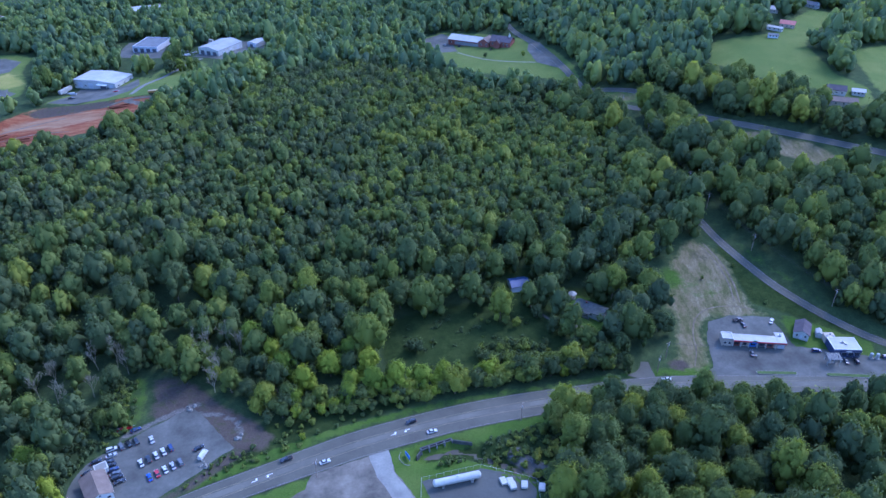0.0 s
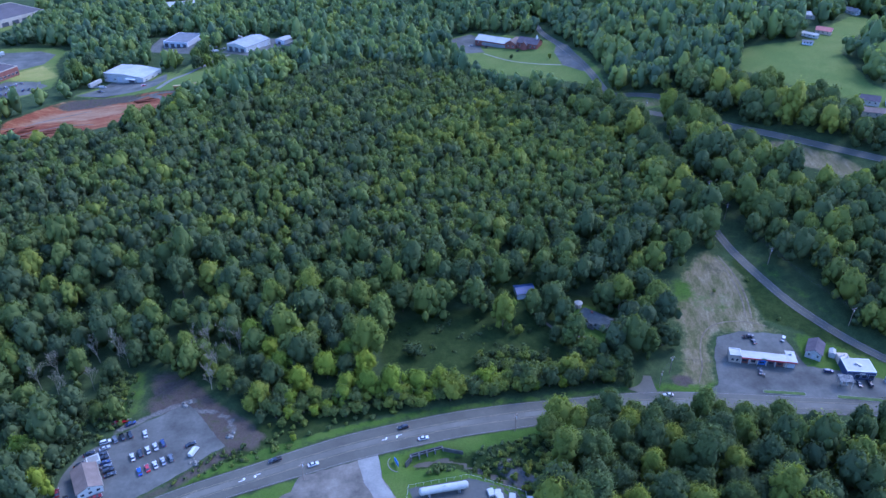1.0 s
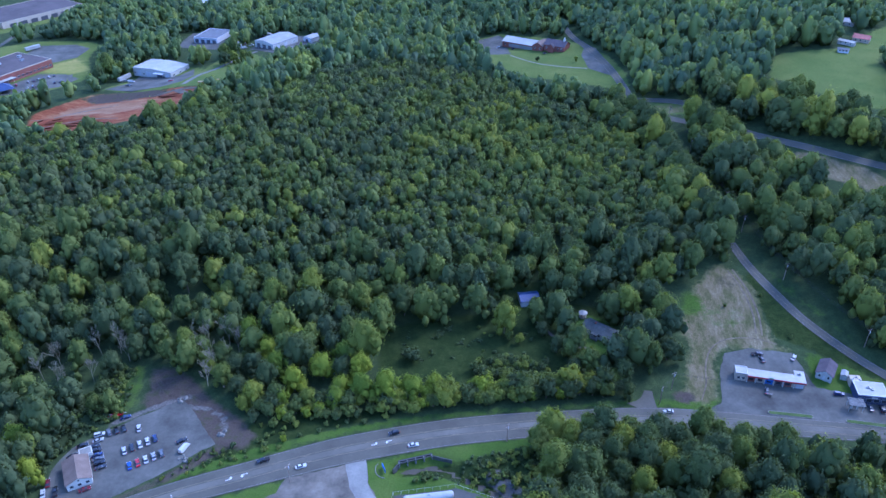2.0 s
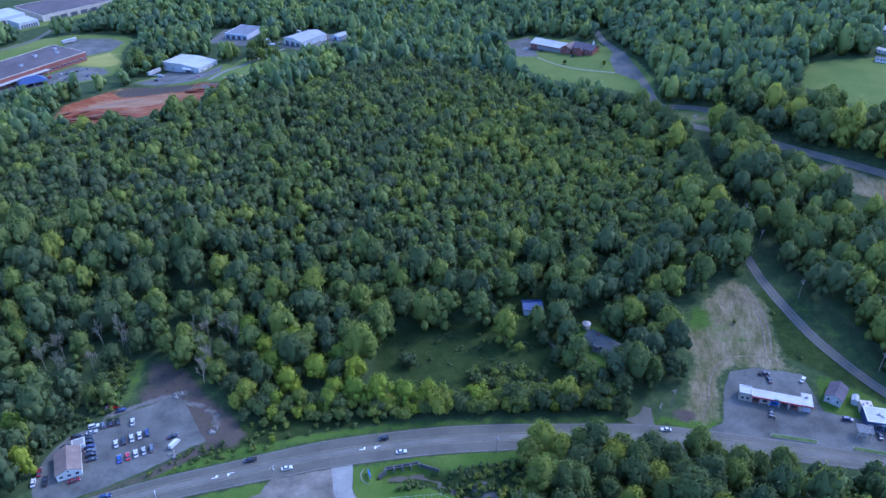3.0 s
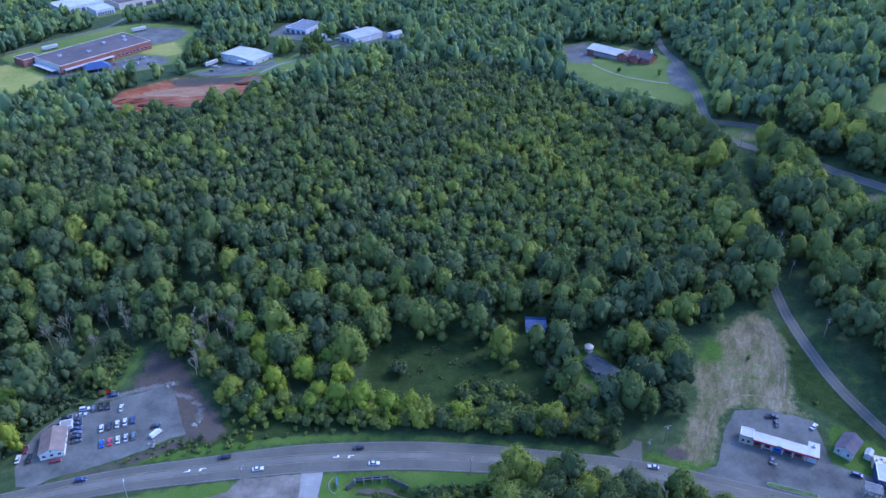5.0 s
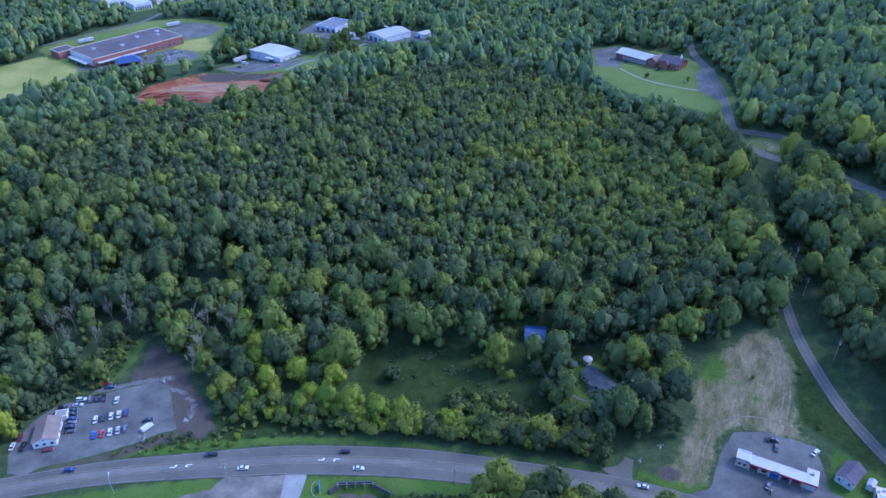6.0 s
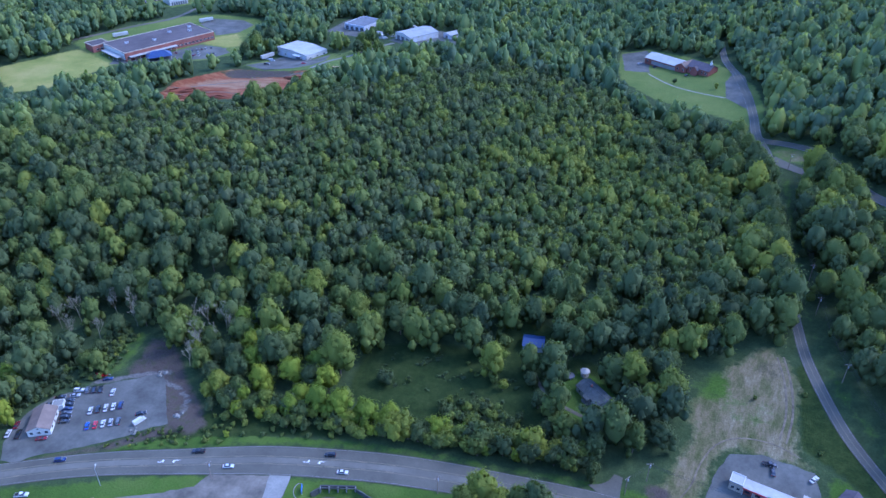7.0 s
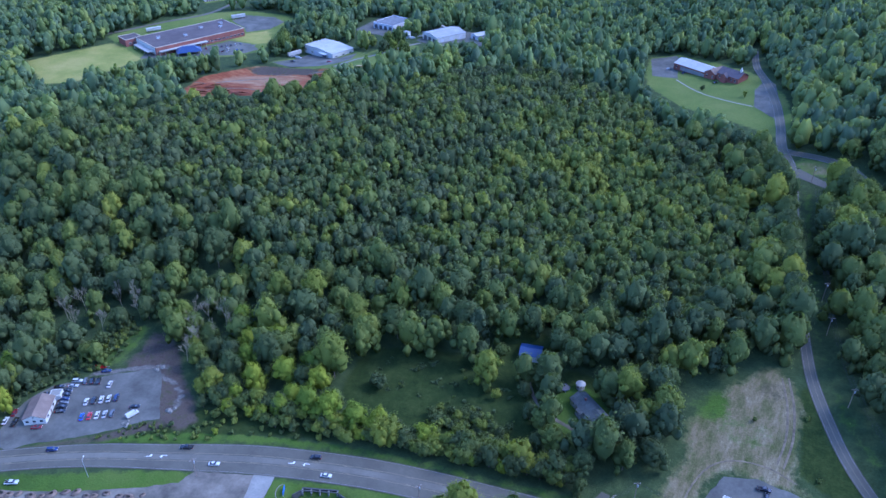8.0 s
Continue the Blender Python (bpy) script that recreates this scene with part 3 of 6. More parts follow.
strip("road_school_back", [(-508, 548, 4), (-497, 572, 5), (-484.6, 608, 5), (-468.5, 652, 5), (-476, 705, 4)], ASPHALT, "grey asphalt drive behind the school", "drive", dz=0.14, across=2)
sheet("pavement_school_drive", SCHOOL_DRIVE, LOT_ASPHALT, "grey asphalt school drive with parking bays", "car park", dz=0.14)


# ---- trees ----
def unit(a):
    return a / np.linalg.norm(a, axis=1)[:, None]


def leaf_ball(rng, centre, radius, count, size, squash=1.0, ragged=0.17):
    """Leaf sprays over a lobe of a crown: four-cornered, facing outwards. Corners, faces, soft normals."""
    d = unit(rng.normal(size=(count, 3)))
    d[:, 2] = np.where(d[:, 2] < -0.25, -d[:, 2], d[:, 2])
    r = radius * (1 + ragged * rng.normal(size=(count, 1)).clip(-1.2, 2.0))
    p = np.asarray(centre) + d * r * (1, 1, squash)
    n = d + 0.42 * rng.normal(size=(count, 3))
    n[:, 2] += 0.35
    n = unit(n)
    a = unit(np.cross(n, rng.normal(size=(count, 3))))
    b = np.cross(n, a)
    s = size * rng.uniform(0.55, 1.25, (count, 1))
    corners = [p + a * s * rng.uniform(0.35, 1.0, (count, 1)) + b * s * rng.uniform(-0.25, 0.25, (count, 1)),
               p + b * s * rng.uniform(0.35, 1.0, (count, 1)) + n * s * 0.15,
               p - a * s * rng.uniform(0.35, 1.0, (count, 1)) + b * s * rng.uniform(-0.25, 0.25, (count, 1)),
               p - b * s * rng.uniform(0.35, 1.0, (count, 1)) - n * s * 0.15]
    v = np.stack(corners, 1).reshape(-1, 3)
    f = np.arange(len(v)).reshape(-1, 4)
    return v, f, np.repeat(unit(0.42 * d * (1, 1, 1 / squash) + 0.58 * n), 4, axis=0)


def core_ball(rng, centre, radius, squash=1.0, rings=3, sides=6, rough=0.17):
    """A lumpy closed body of four-cornered faces, with soft normals."""
    v, f, nn = [], [], []
    for i in range(rings + 1):
        th = math.pi * (0.08 + 0.84 * i / rings)
        for j in range(sides):
            ph = 2 * math.pi * (j + 0.5 * (i % 2)) / sides
            r = radius * rng.uniform(1 - rough, 1 + rough)
            ring, lift = math.sin(th) ** 0.7, math.copysign(abs(math.cos(th)) ** 0.8, math.cos(th))
            d = (ring * math.cos(ph), ring * math.sin(ph), lift)
            v.append((centre[0] + r * d[0], centre[1] + r * d[1], centre[2] + r * squash * d[2]))
            nn.append((d[0] + rng.normal() * 0.22, d[1] + rng.normal() * 0.22, d[2] / squash + rng.normal() * 0.22))
    for i in range(rings):
        for j in range(sides):
            k = (j + 1) % sides
            f.append((i * sides + j, (i + 1) * sides + j, (i + 1) * sides + k, i * sides + k))
    return np.array(v), np.array(f), unit(np.array(nn))


def merge(pieces):
    vs, fs, ns, n = [], [], [], 0
    for v, f, q in pieces:
        vs.append(v)
        fs.append(np.asarray(f) + n)
        ns.append(q)
        n += len(v)
    return np.concatenate(vs), np.concatenate(fs), np.concatenate(ns)


def crown(seed, height, radius, lobes, leaves, size, base=0.3, spread=0.55, pointed=0.0, rings=2, sides=5):
    """A small crown: a main dome and lesser lobes round it. Corners, faces, soft normals."""
    g = np.random.default_rng(seed)
    low = height * base
    tall = (height - low) / (2 * radius * 0.66)
    c = (g.uniform(-0.1, 0.1) * radius, g.uniform(-0.1, 0.1) * radius, low + (height - low) * 0.46)
    out = [core_ball(g, c, radius * 0.56, tall, rings + 1, sides), leaf_ball(g, c, radius * 0.66, leaves // 3, size, tall)]
    for k in range(lobes):
        ang = 2.4 * k + g.uniform(-0.5, 0.5)
        rad = radius * g.uniform(0.36, 0.52)
        up = 0.30 + 0.48 * (k + g.uniform(0, 1)) / lobes
        off = radius * spread * g.uniform(0.8, 1.2) * (1 - pointed * up)
        q = (off * math.cos(ang), off * math.sin(ang), low + (height - low) * up)
        sq = g.uniform(0.9, 1.3)
        out += [core_ball(g, q, rad * 0.82, sq, rings, sides), leaf_ball(g, q, rad, 2 * leaves // (3 * lobes), size, sq)]
    return merge(out)


def stem(seed, height, r, limbs=5, sides=6):
    """A tapered trunk with limbs."""
    rng = random.Random(seed)
    bm = bmesh.new()
    knots = [Vector((rng.uniform(-0.25, 0.25) * k, rng.uniform(-0.25, 0.25) * k, height * 0.8 * k / 4)) for k in range(5)]
    knots[0].z = -0.5
    for k in range(4):
        tube(bm, knots[k], knots[k + 1], r * (1 - 0.2 * k), r * (0.8 - 0.2 * k), sides)
    for k in range(limbs):
        u = rng.uniform(0.4, 0.95)
        a = knots[0].lerp(knots[4], u)
        w = rng.uniform(0, 6.28)
        b = a + Vector((math.cos(w), math.sin(w), rng.uniform(0.5, 1.1))) * height * rng.uniform(0.14, 0.24)
        tube(bm, a, b, r * 0.35, r * 0.1, 4)
    return bm


def woods(name, spots, variants, mats, label, tints, category="woodland"):
    """Many trees, too many to count, as one mesh. spots: x, y, scale, turn, kind."""
    vs, fs, ns, ts, n = [], [], [], [], 0
    form = random.Random(name)
    for (x, y, s, w, k), tint in zip(spots, tints):
        v, f, q3 = variants[int(k)]
        c, q = math.cos(w) * s, math.sin(w) * s
        a, b, h = form.uniform(0.85, 1.1), form.uniform(0.85, 1.1), form.uniform(0.86, 1.28)
        m = np.array([[c * a, -q * b, 0], [q * a, c * b, 0], [0, 0, s * h]])
        vs.append(v @ m.T + (x, y, z_at(x, y)))
        fs.append(f + n)
        ns.append(q3 @ m.T / s)
        ts.append(np.full(len(v), tint))
        n += len(v)
    ob = mesh_np(name, np.concatenate(vs), np.concatenate(fs), mats, normals=np.concatenate(ns))
    point_values(ob, "tint", np.concatenate(ts))
    return tagged(ob, label, category, kind="stuff")


def scatter(rng, x0, x1, y0, y1, step, jitter=0.42):
    gx, gy = np.meshgrid(np.arange(x0, x1, step), np.arange(y0, y1, step * 0.88))
    gx = gx + (np.arange(gx.shape[0]) % 2)[:, None] * step * 0.5
    gx = gx + rng.uniform(-jitter, jitter, gx.shape) * step
    gy = gy + rng.uniform(-jitter, jitter, gy.shape) * step
    return gx.ravel(), gy.ravel()


OPEN = [(CAR_LOT, 1.5), (DIRT_LOT, -1), (SHOP_LOT, 3), (SHOP_FIELD, 2), (DRIVE, 3), (TANK_YARD, 3), (CLEARING, 1), (YARDS, 0), (SHED_YARD, 0), (CLAY, 1), (CHURCH_YARD, 3), (CHURCH_LOT, 3), (PLANT_YARD, 3),
        (MILL_LOT, 3), (DEPOT_LOT, 3), (MILL_LAWN, 1), (SCHOOL_YARD, 3), (SCHOOL_DRIVE, 3), (PLAYING_FIELD, 3), (MEADOW, 2), (MEADOW_EAST, 2), (BARE_PATCH, 2), (ROAD_GREEN, 4), (SOUTH_VERGE, 0),
        (NORTH_VERGE, 2), (POWER_CUT, 2.5), (FACTORY_YARD, 3), ([(148, 294), (170, 290), (206, 262), (212, 274), (176, 302), (150, 350), (140, 352)], 2), ([(120, 245), (236, 244), (240, 262), (200, 280), (164, 296), (120, 290)], 2), ([(20, 196), (44, 190), (48, 222), (20, 222)], -4)]
LINES = [(HIGHWAY, 10), (SIDE_ROAD, 4.6), (RIDGE_ROAD, 5.6), (LINK_ROAD, 5), (FARM_ENTRY, 4)]


SEEN = [CLAY, CHURCH_YARD, PLANT_YARD, MILL_LAWN, MILL_LOT, DEPOT_LOT, SCHOOL_YARD, PLAYING_FIELD, MEADOW, MEADOW_EAST, BARE_PATCH, ROAD_GREEN, FACTORY_YARD]


def free(x, y, extra=0.0, tall=10.0):
    """Where trees may stand; open ground reaches further south of the far clearings, by the height of the trees there."""
    ok = np.ones(np.shape(x), bool)
    for poly, margin in OPEN:
        ok &= inside(poly, x, y) < -(margin + extra)
    for line, gap in LINES:
        ok &= along(line, x, y) > gap + extra
    for a, b, reach in BUILT:
        ok &= np.hypot(x - a, y - b) > reach
    dx, dy = x - 60, y - 30
    r = np.hypot(dx, dy)
    for k in (0.15, 0.3, 0.45, 0.6, 0.8, 1.0):
        reach = k * tall * r / 205
        for poly in SEEN:
            ok &= inside(poly, x + dx / r * reach, y + dy / r * reach) < 0
        bx, by = x + dx / r * reach * 0.85, y + dy / r * reach * 0.85
        ok &= (along(RIDGE_ROAD, bx, by) > 3.5) | ((bx > 138) & (bx < 170))
    return ok


rng = np.random.default_rng(7)
GROUP = "trees in the roadside woods"


def broad_crown(seed, height, radius, lobes, leaves, size, base=0.2, rings=3, sides=6):
    """A mature crown: rounded lobes of unequal height that grow into one another round a full heart, ragged at the rim."""
    g = np.random.default_rng(seed)
    lean = g.uniform(0, 6.28)
    each = leaves // (lobes + lobes // 3 + 1)
    heart = (0, 0, height * 0.56)
    out = [core_ball(g, heart, radius * 0.56, height * 0.33 / (radius * 0.56), rings + 1, sides + 2)]
    for k in range(lobes):
        u = math.sqrt((k + 0.3) / lobes)
        ang = 2.4 * k + g.uniform(-0.5, 0.5)
        side = 1 + 0.20 * math.cos(ang - lean)
        off = radius * 0.74 * u * side * g.uniform(0.8, 1.15)
        top = height * (1 - 0.46 * u ** 2 * g.uniform(0.6, 1.25) - g.uniform(0, 0.07))
        rad = radius * g.uniform(0.24, 0.42)
        tall = g.uniform(0.95, 1.45)
        c = (off * math.cos(ang), off * math.sin(ang), top - rad * tall)
        out += [core_ball(g, c, rad * 0.76, tall, rings, sides), leaf_ball(g, c, rad, each, size, tall, 0.24)]
        if k % 3 == 2:
            low = (c[0] * 1.08, c[1] * 1.08, max(height * base, c[2] - rad * 2.2))
            out += [core_ball(g, low, rad * 0.85, 1.2, rings, sides), leaf_ball(g, low, rad * 1.02, each, size, 1.2, 0.2)]
    return merge(out)


def tree_master(name, seed, h, r, lobes, leaves, size, mat, label, base=0.2):
    root = empty(name, pose(0, 0, -200))
    cv, cf, cn = broad_crown(seed, h, r, lobes, leaves, size, base, 2, 6) if lobes > 9 else crown(seed, h, r, lobes, leaves, size, base)
    mesh_np("crown", cv, cf, mat, root, cn)
    part("trunk", stem(seed, h, 0.26), BARK, root)
    return tagged(root, label, "tree", GROUP)


def plant(master, x, y, s, first=[]):
    m = on_land(x, y, float(rng.uniform(0, 360)))
    form = random.Random("%.1f %.1f" % (x, y))
    size = (s * form.uniform(0.88, 1.08), s * form.uniform(0.88, 1.08), s * form.uniform(0.9, 1.22))
    if master.name not in first:
        first.append(master.name)
        master.matrix_world = m @ Matrix.Diagonal((*size, 1))
        return master
    c = copy_thing(master, m)
    c.scale = size
    return c


MASTERS = [tree_master("tree", 100 + k, h, r, 21, 1900, 0.36, LEAF_TREE, lab) for k, (h, r, lab) in enumerate((
    (19.5, 7.2, "tall broadleaf tree with a full green crown in woodland"), (20, 7.8, "spreading broadleaf tree in full summer leaf"),
    (17, 7.4, "rounded deciduous tree with dense green leaves"), (22, 6.6, "slender tall green deciduous tree in woodland"),
    (15, 6.4, "smaller rounded broadleaf tree in full leaf"), (19, 8.2, "wide-crowned green deciduous tree in woodland")))]
YELLOWS = [tree_master("yellow_green_tree", 150 + k, h, r, 18, 1700, 0.36, LEAF_YELLOW, "bright yellow-green deciduous tree in roadside woodland") for k, (h, r) in enumerate(((15, 6.8), (17, 6.4)))]
SMALL = [tree_master("small_tree", 170 + k, h, r, 6, 380, 0.36, LEAF_TREE, "small bushy green tree beside the grass", 0.08) for k, (h, r) in enumerate(((7.5, 3.9), (6.8, 3.7), (8.6, 4.1)))]
SMALL.append(tree_master("small_tree", 176, 7.8, 3.9, 6, 380, 0.36, LEAF_YELLOW, "small bushy yellow-green tree in the roadside hedge", 0.08))
# trees that stand out
taken = []
for x, y, s in ((-77, 262, 1.05), (-50, 252.5, 1.0), (-60, 244, 0.85), (-33, 254.5, 0.9), (-158, 198.7, 0.95), (-143, 183, 0.8), (-40, 244, 0.8), (-66, 268, 1.0), (-30, 242.5, 0.95), (-20, 243.5, 0.98), (-9.5, 246, 0.92), (0, 249.5, 0.75), (-40, 236.5, 0.7), (-70, 252, 0.9), (-42, 262, 0.9), (-88, 270, 0.95)):
    plant(YELLOWS[len(taken) % 2], x, y, s)
    taken.append((x, y))
for x, y, s, k in ((-205, 285, 1.15, 1), (-147, 286, 1.1, 5), (-129.5, 299, 1.15, 3), (-41, 295, 1.05, 0), (-65, 296.5, 1.1, 3), (-83, 291.5, 1.05, 0), (-21, 298, 1.05, 5), (7, 312, 1.1, 3), (27.5, 291, 0.9, 1),
                   (-22, 250, 0.7, 2), (0, 250, 0.55, 4), (-52, 236, 0.6, 2), (45.5, 291.5, 0.5, 4), (66.5, 270, 0.74, 1), (80.0, 264.0, 0.74, 3), (82, 256, 0.5, 4), (93, 274, 0.8, 0), (100, 302, 1.0, 5), (101, 281, 0.9, 2),
                   (52, 281, 0.58, 0), (60, 268, 0.5, 2), (57, 315, 0.8, 1), (84, 305, 1.0, 3), (27, 307, 0.6, 4),
                   (49, 225.5, 0.94, 1), (44.5, 220, 0.85, 0), (57, 223, 0.98, 5), (63.5, 219, 1.0, 2), (69, 228, 0.98, 1), (63.5, 226, 0.9, 0), (76, 222, 1.0, 2), (79.5, 228.5, 0.92, 5), (90, 227.5, 1.05, 2), (85, 222, 0.95, 0), (98, 225.5, 0.95, 1), (106.5, 231, 0.92, 3), (113, 230.5, 0.95, 5), (121, 227, 1.0, 0), (129, 229, 0.95, 2), (137, 231, 0.95, 5), (84, 215, 0.95, 5), (72, 216, 0.95, 0), (110, 218, 1.0, 3),
                   (142, 496.5, 1.1, 0), (149, 490.5, 1.15, 5), (156, 485.5, 1.1, 1), (146, 486, 1.1, 3), (162, 479, 1.05, 2), (135.5, 374, 1.064, 3), (135.2, 384, 1.008, 1), (132.7, 396, 1.064, 0), (130.7, 408, 1.008, 3), (128.7, 419, 1.064, 5), (126.2, 432, 1.064, 1), (123.7, 445, 1.064, 3), (120.7, 459, 1.064, 0), (118.2, 474, 1.12, 3), (114.2, 489, 1.12, 1), (109, 503, 1.0, 5), (104, 520, 1.0, 0),
                   (-91.6, 243, 0.75, 2), (-83, 239.5, 0.8, 4), (-75, 235, 0.75, 2), (-66, 236, 0.7, 4), (-72, 243, 0.85, 0), (-100, 250, 0.6, 4), (-96, 256, 0.75, 0), (-88, 251, 0.7, 2), (-106, 257, 0.7, 1), (-114, 259, 0.75, 3), (-78, 230.5, 0.55, 4), (-136, 256, 0.75, 1), (-143, 246, 0.7, 2), (-141, 232, 0.65, 4), (-139, 222, 0.6, 2),
                   (-227, 612, 0.75, 2), (-221, 618.5, 0.8, 4), (-231, 620, 0.7, 2), (-213, 621, 0.65, 4), (-205, 616, 0.6, 4), (-236, 636, 0.8, 2), (-229, 642, 0.8, 0),
                   (-327, 584, 0.85, 2), (-322, 596, 0.9, 5), (-330, 606, 0.95, 0), (-318, 606, 0.8, 4), (-324, 620, 0.95, 1), (239.4, 501, 0.85, 2), (211, 519, 0.85, 5), (219, 521, 0.8, 4)):
    plant(MASTERS[k], x, y, s)
    taken.append((x, y))
for x, y, s in ((-13, 269, 1.15), (-72, 225, 0.8), (-67, 228, 0.9), (-61, 229.5, 0.85), (-56, 231.5, 0.9), (-51, 229.5, 0.75), (-63, 223, 0.6), (-57, 225.5, 0.65), (-46, 232, 0.85), (-56.7, 215.5, 0.4), (-4, 240.5, 0.8), (-12, 238, 0.78), (-3, 246.5, 1.05), (-20, 235.5, 0.8), (-30, 232, 0.7), (-38, 230, 0.75), (-46, 230, 0.8), *((-74 + 4.4 * k + math.sin(3.1 * k), 225.5 + 0.8 * k + 1.2 * math.sin(5.3 * k), 0.75 + 0.2 * math.sin(2.3 * k)) for k in range(3, 16, 2)), *((-72 + 5.2 * k + math.sin(2.1 * k), 232 + 0.8 * k + 1.5 * math.sin(4.3 * k), 0.95 + 0.2 * math.sin(1.3 * k)) for k in range(12)), (38, 650, 0.6), (70, 640, 0.5), (132.5, 318, 0.3), *((0 + 3.7 * k + 1.3 * math.sin(7.7 * k), 241.9 + 0.76 * k + 0.9 * math.sin(4.9 * k), 1.0 + 0.22 * math.sin(2.1 * k)) for k in range(22)), *((3 + 4.6 * k + 1.6 * math.sin(6.1 * k), 247.0 + 0.9 * k + 1.4 * math.sin(3.7 * k), 1.18 + 0.25 * math.sin(1.7 * k + 1)) for k in range(17)), *((17 + 4.2 * (k % 8) + 1.5 * math.sin(5.3 * k), 262.0 + 4.0 * (k // 8) + 1.6 * math.sin(3.9 * k), 0.55 + 0.12 * math.sin(2.6 * k)) for k in range(24)), (30, 287, 0.75), (34.9, 285.1, 0.6), *((16 + 6.2 * k, 254 + 0.9 * k, 0.8 + 0.12 * math.sin(2.7 * k)) for k in range(9))):
    plant(SMALL[int(rng.integers(0, 9)) % 4 if y < 257 else len(taken) % 3], x, y, s)
    taken.append((x, y))
DEAD = [(-163, 235, 17), (-158, 231, 15), (-150, 240, 16), (-103, 256, 18), (-98, 251, 17), (-107, 259, 17), (-94, 258, 15), (-101, 247, 14), (-168, 246, 17), (-92, 243, 13), (-106, 266, 19), (-98, 268, 20), (-92, 264, 17), (-112, 263, 17), (-154, 256, 18), (-146, 258, 17), (-140, 254, 15), (-172, 238, 16), (-99, 243, 14)]
taken = np.array(taken + [(x, y - 2) for x, y, _ in DEAD])


def spaced(x, y, gap):
    return np.min(np.hypot(x[:, None] - taken[:, 0], y[:, None] - taken[:, 1]), 1) > gap


# the mature trees near the road, each a thing of its own
tx, ty = scatter(rng, -262, 262, 110, 352, 9.8)
near = free(tx, ty, 2.0) & (inside(PLANTATION, tx, ty) < 2) & (ty > 162) & ~((tx < -170) & (ty < 205)) & ~((tx > 165) & (ty < tx + 20)) & spaced(tx, ty, 6.5) & (inside([(-26, 290), (0, 262), (60, 262), (84, 256), (80, 240), (-10, 232), (-34, 246)], tx, ty) < -2)
tx, ty = tx[near], ty[near]
order = np.argsort(np.hypot(tx - 10, ty - 150))
tx, ty = tx[order], ty[order]
NEAR_TREES = 300 - len(taken)
for x, y in zip(tx[:NEAR_TREES], ty[:NEAR_TREES]):
    plant(MASTERS[int(rng.integers(0, 6))], x, y, float(rng.uniform(0.74, 1.2)))
mid = [broad_crown(200 + k, h, r, 14, 360, 0.52, 0.12, 2, 5) for k, (h, r) in enumerate(((18, 7.2), (19, 7.4), (16, 7.2), (21, 6.8), (15, 6.4)))]
rest = list(zip(tx[NEAR_TREES:], ty[NEAR_TREES:]))
woods("roadside_woods", [(x, y, rng.uniform(0.74, 1.2), rng.uniform(0, 6.28), rng.integers(0, 5)) for x, y in rest], mid, LEAF_WOODS,
      "mature mixed green woodland behind the first trees", rng.beta(2, 2.4, len(rest)))


def patchy(x, y, spread):
    """Hue that drifts over the woods, with each tree its own."""
    n = np.array([noise.noise(Vector((a / 45, b / 45, 3.0))) for a, b in zip(x, y)])
    return np.clip(0.42 + 0.35 * n + spread * rng.normal(size=len(x)), 0, 1)


# the young plantation on the hill
px, py = scatter(rng, -330, 140, 300, 625, 6.2, 0.42)
keep = (inside(PLANTATION, px, py) > 0) & free(px, py, 0.5, 11.5)
px, py = px[keep], py[keep]
young = [crown(300 + k, h, r, n, c, 0.5, 0.0, 0.6, pt) for k, (h, r, n, c, pt) in
         enumerate(((10.5, 4.8, 5, 100, 0.3), (11.5, 4.4, 4, 96, 0.45), (9.5, 5.2, 5, 104, 0.1), (12, 4.2, 4, 90, 0.5), (10.5, 5.8, 6, 120, 0.05), (8.5, 4.0, 3, 72, 0.4)))]
# raises the tint towards yellow-green round one spot on the hill
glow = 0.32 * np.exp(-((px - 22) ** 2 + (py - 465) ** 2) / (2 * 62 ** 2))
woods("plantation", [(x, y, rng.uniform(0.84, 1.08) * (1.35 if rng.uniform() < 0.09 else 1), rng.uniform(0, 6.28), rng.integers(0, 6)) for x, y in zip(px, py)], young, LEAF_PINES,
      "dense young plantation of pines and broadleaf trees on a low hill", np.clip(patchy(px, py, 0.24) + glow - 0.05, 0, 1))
# the far woods
fx, fy = scatter(rng, -860, 470, 180, 1120, 9.7)
fan = (np.hypot(fx, fy) < 1020) & (fx > 120 - 1.75 * (fy - 60)) & (fx > -760) & (fx < 0.62 * fy + 60) & (np.hypot(fx - 60, fy) < 985)
keep = fan & free(fx, fy, 0.5, 11.0) & (inside(PLANTATION, fx, fy) < -1) & ((fy > 355) | (fx < -262) | (fx > 262)) & spaced(fx, fy, 5)
fx, fy = fx[keep], fy[keep]
# the far belt's hue is raised a little more, also for haze
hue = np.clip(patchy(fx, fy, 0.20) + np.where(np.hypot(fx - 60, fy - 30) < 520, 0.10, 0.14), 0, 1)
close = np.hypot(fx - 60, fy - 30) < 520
nearer = [broad_crown(420 + k, h, r, 13, 440, 0.48, 0.05, 2, 5) for k, (h, r) in enumerate(((15, 7.0), (17, 7.2), (14, 6.8), (19, 6.6), (16, 7.6)))]
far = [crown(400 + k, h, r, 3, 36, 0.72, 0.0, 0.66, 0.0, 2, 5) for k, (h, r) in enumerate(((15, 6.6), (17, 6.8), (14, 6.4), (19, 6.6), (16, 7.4)))]
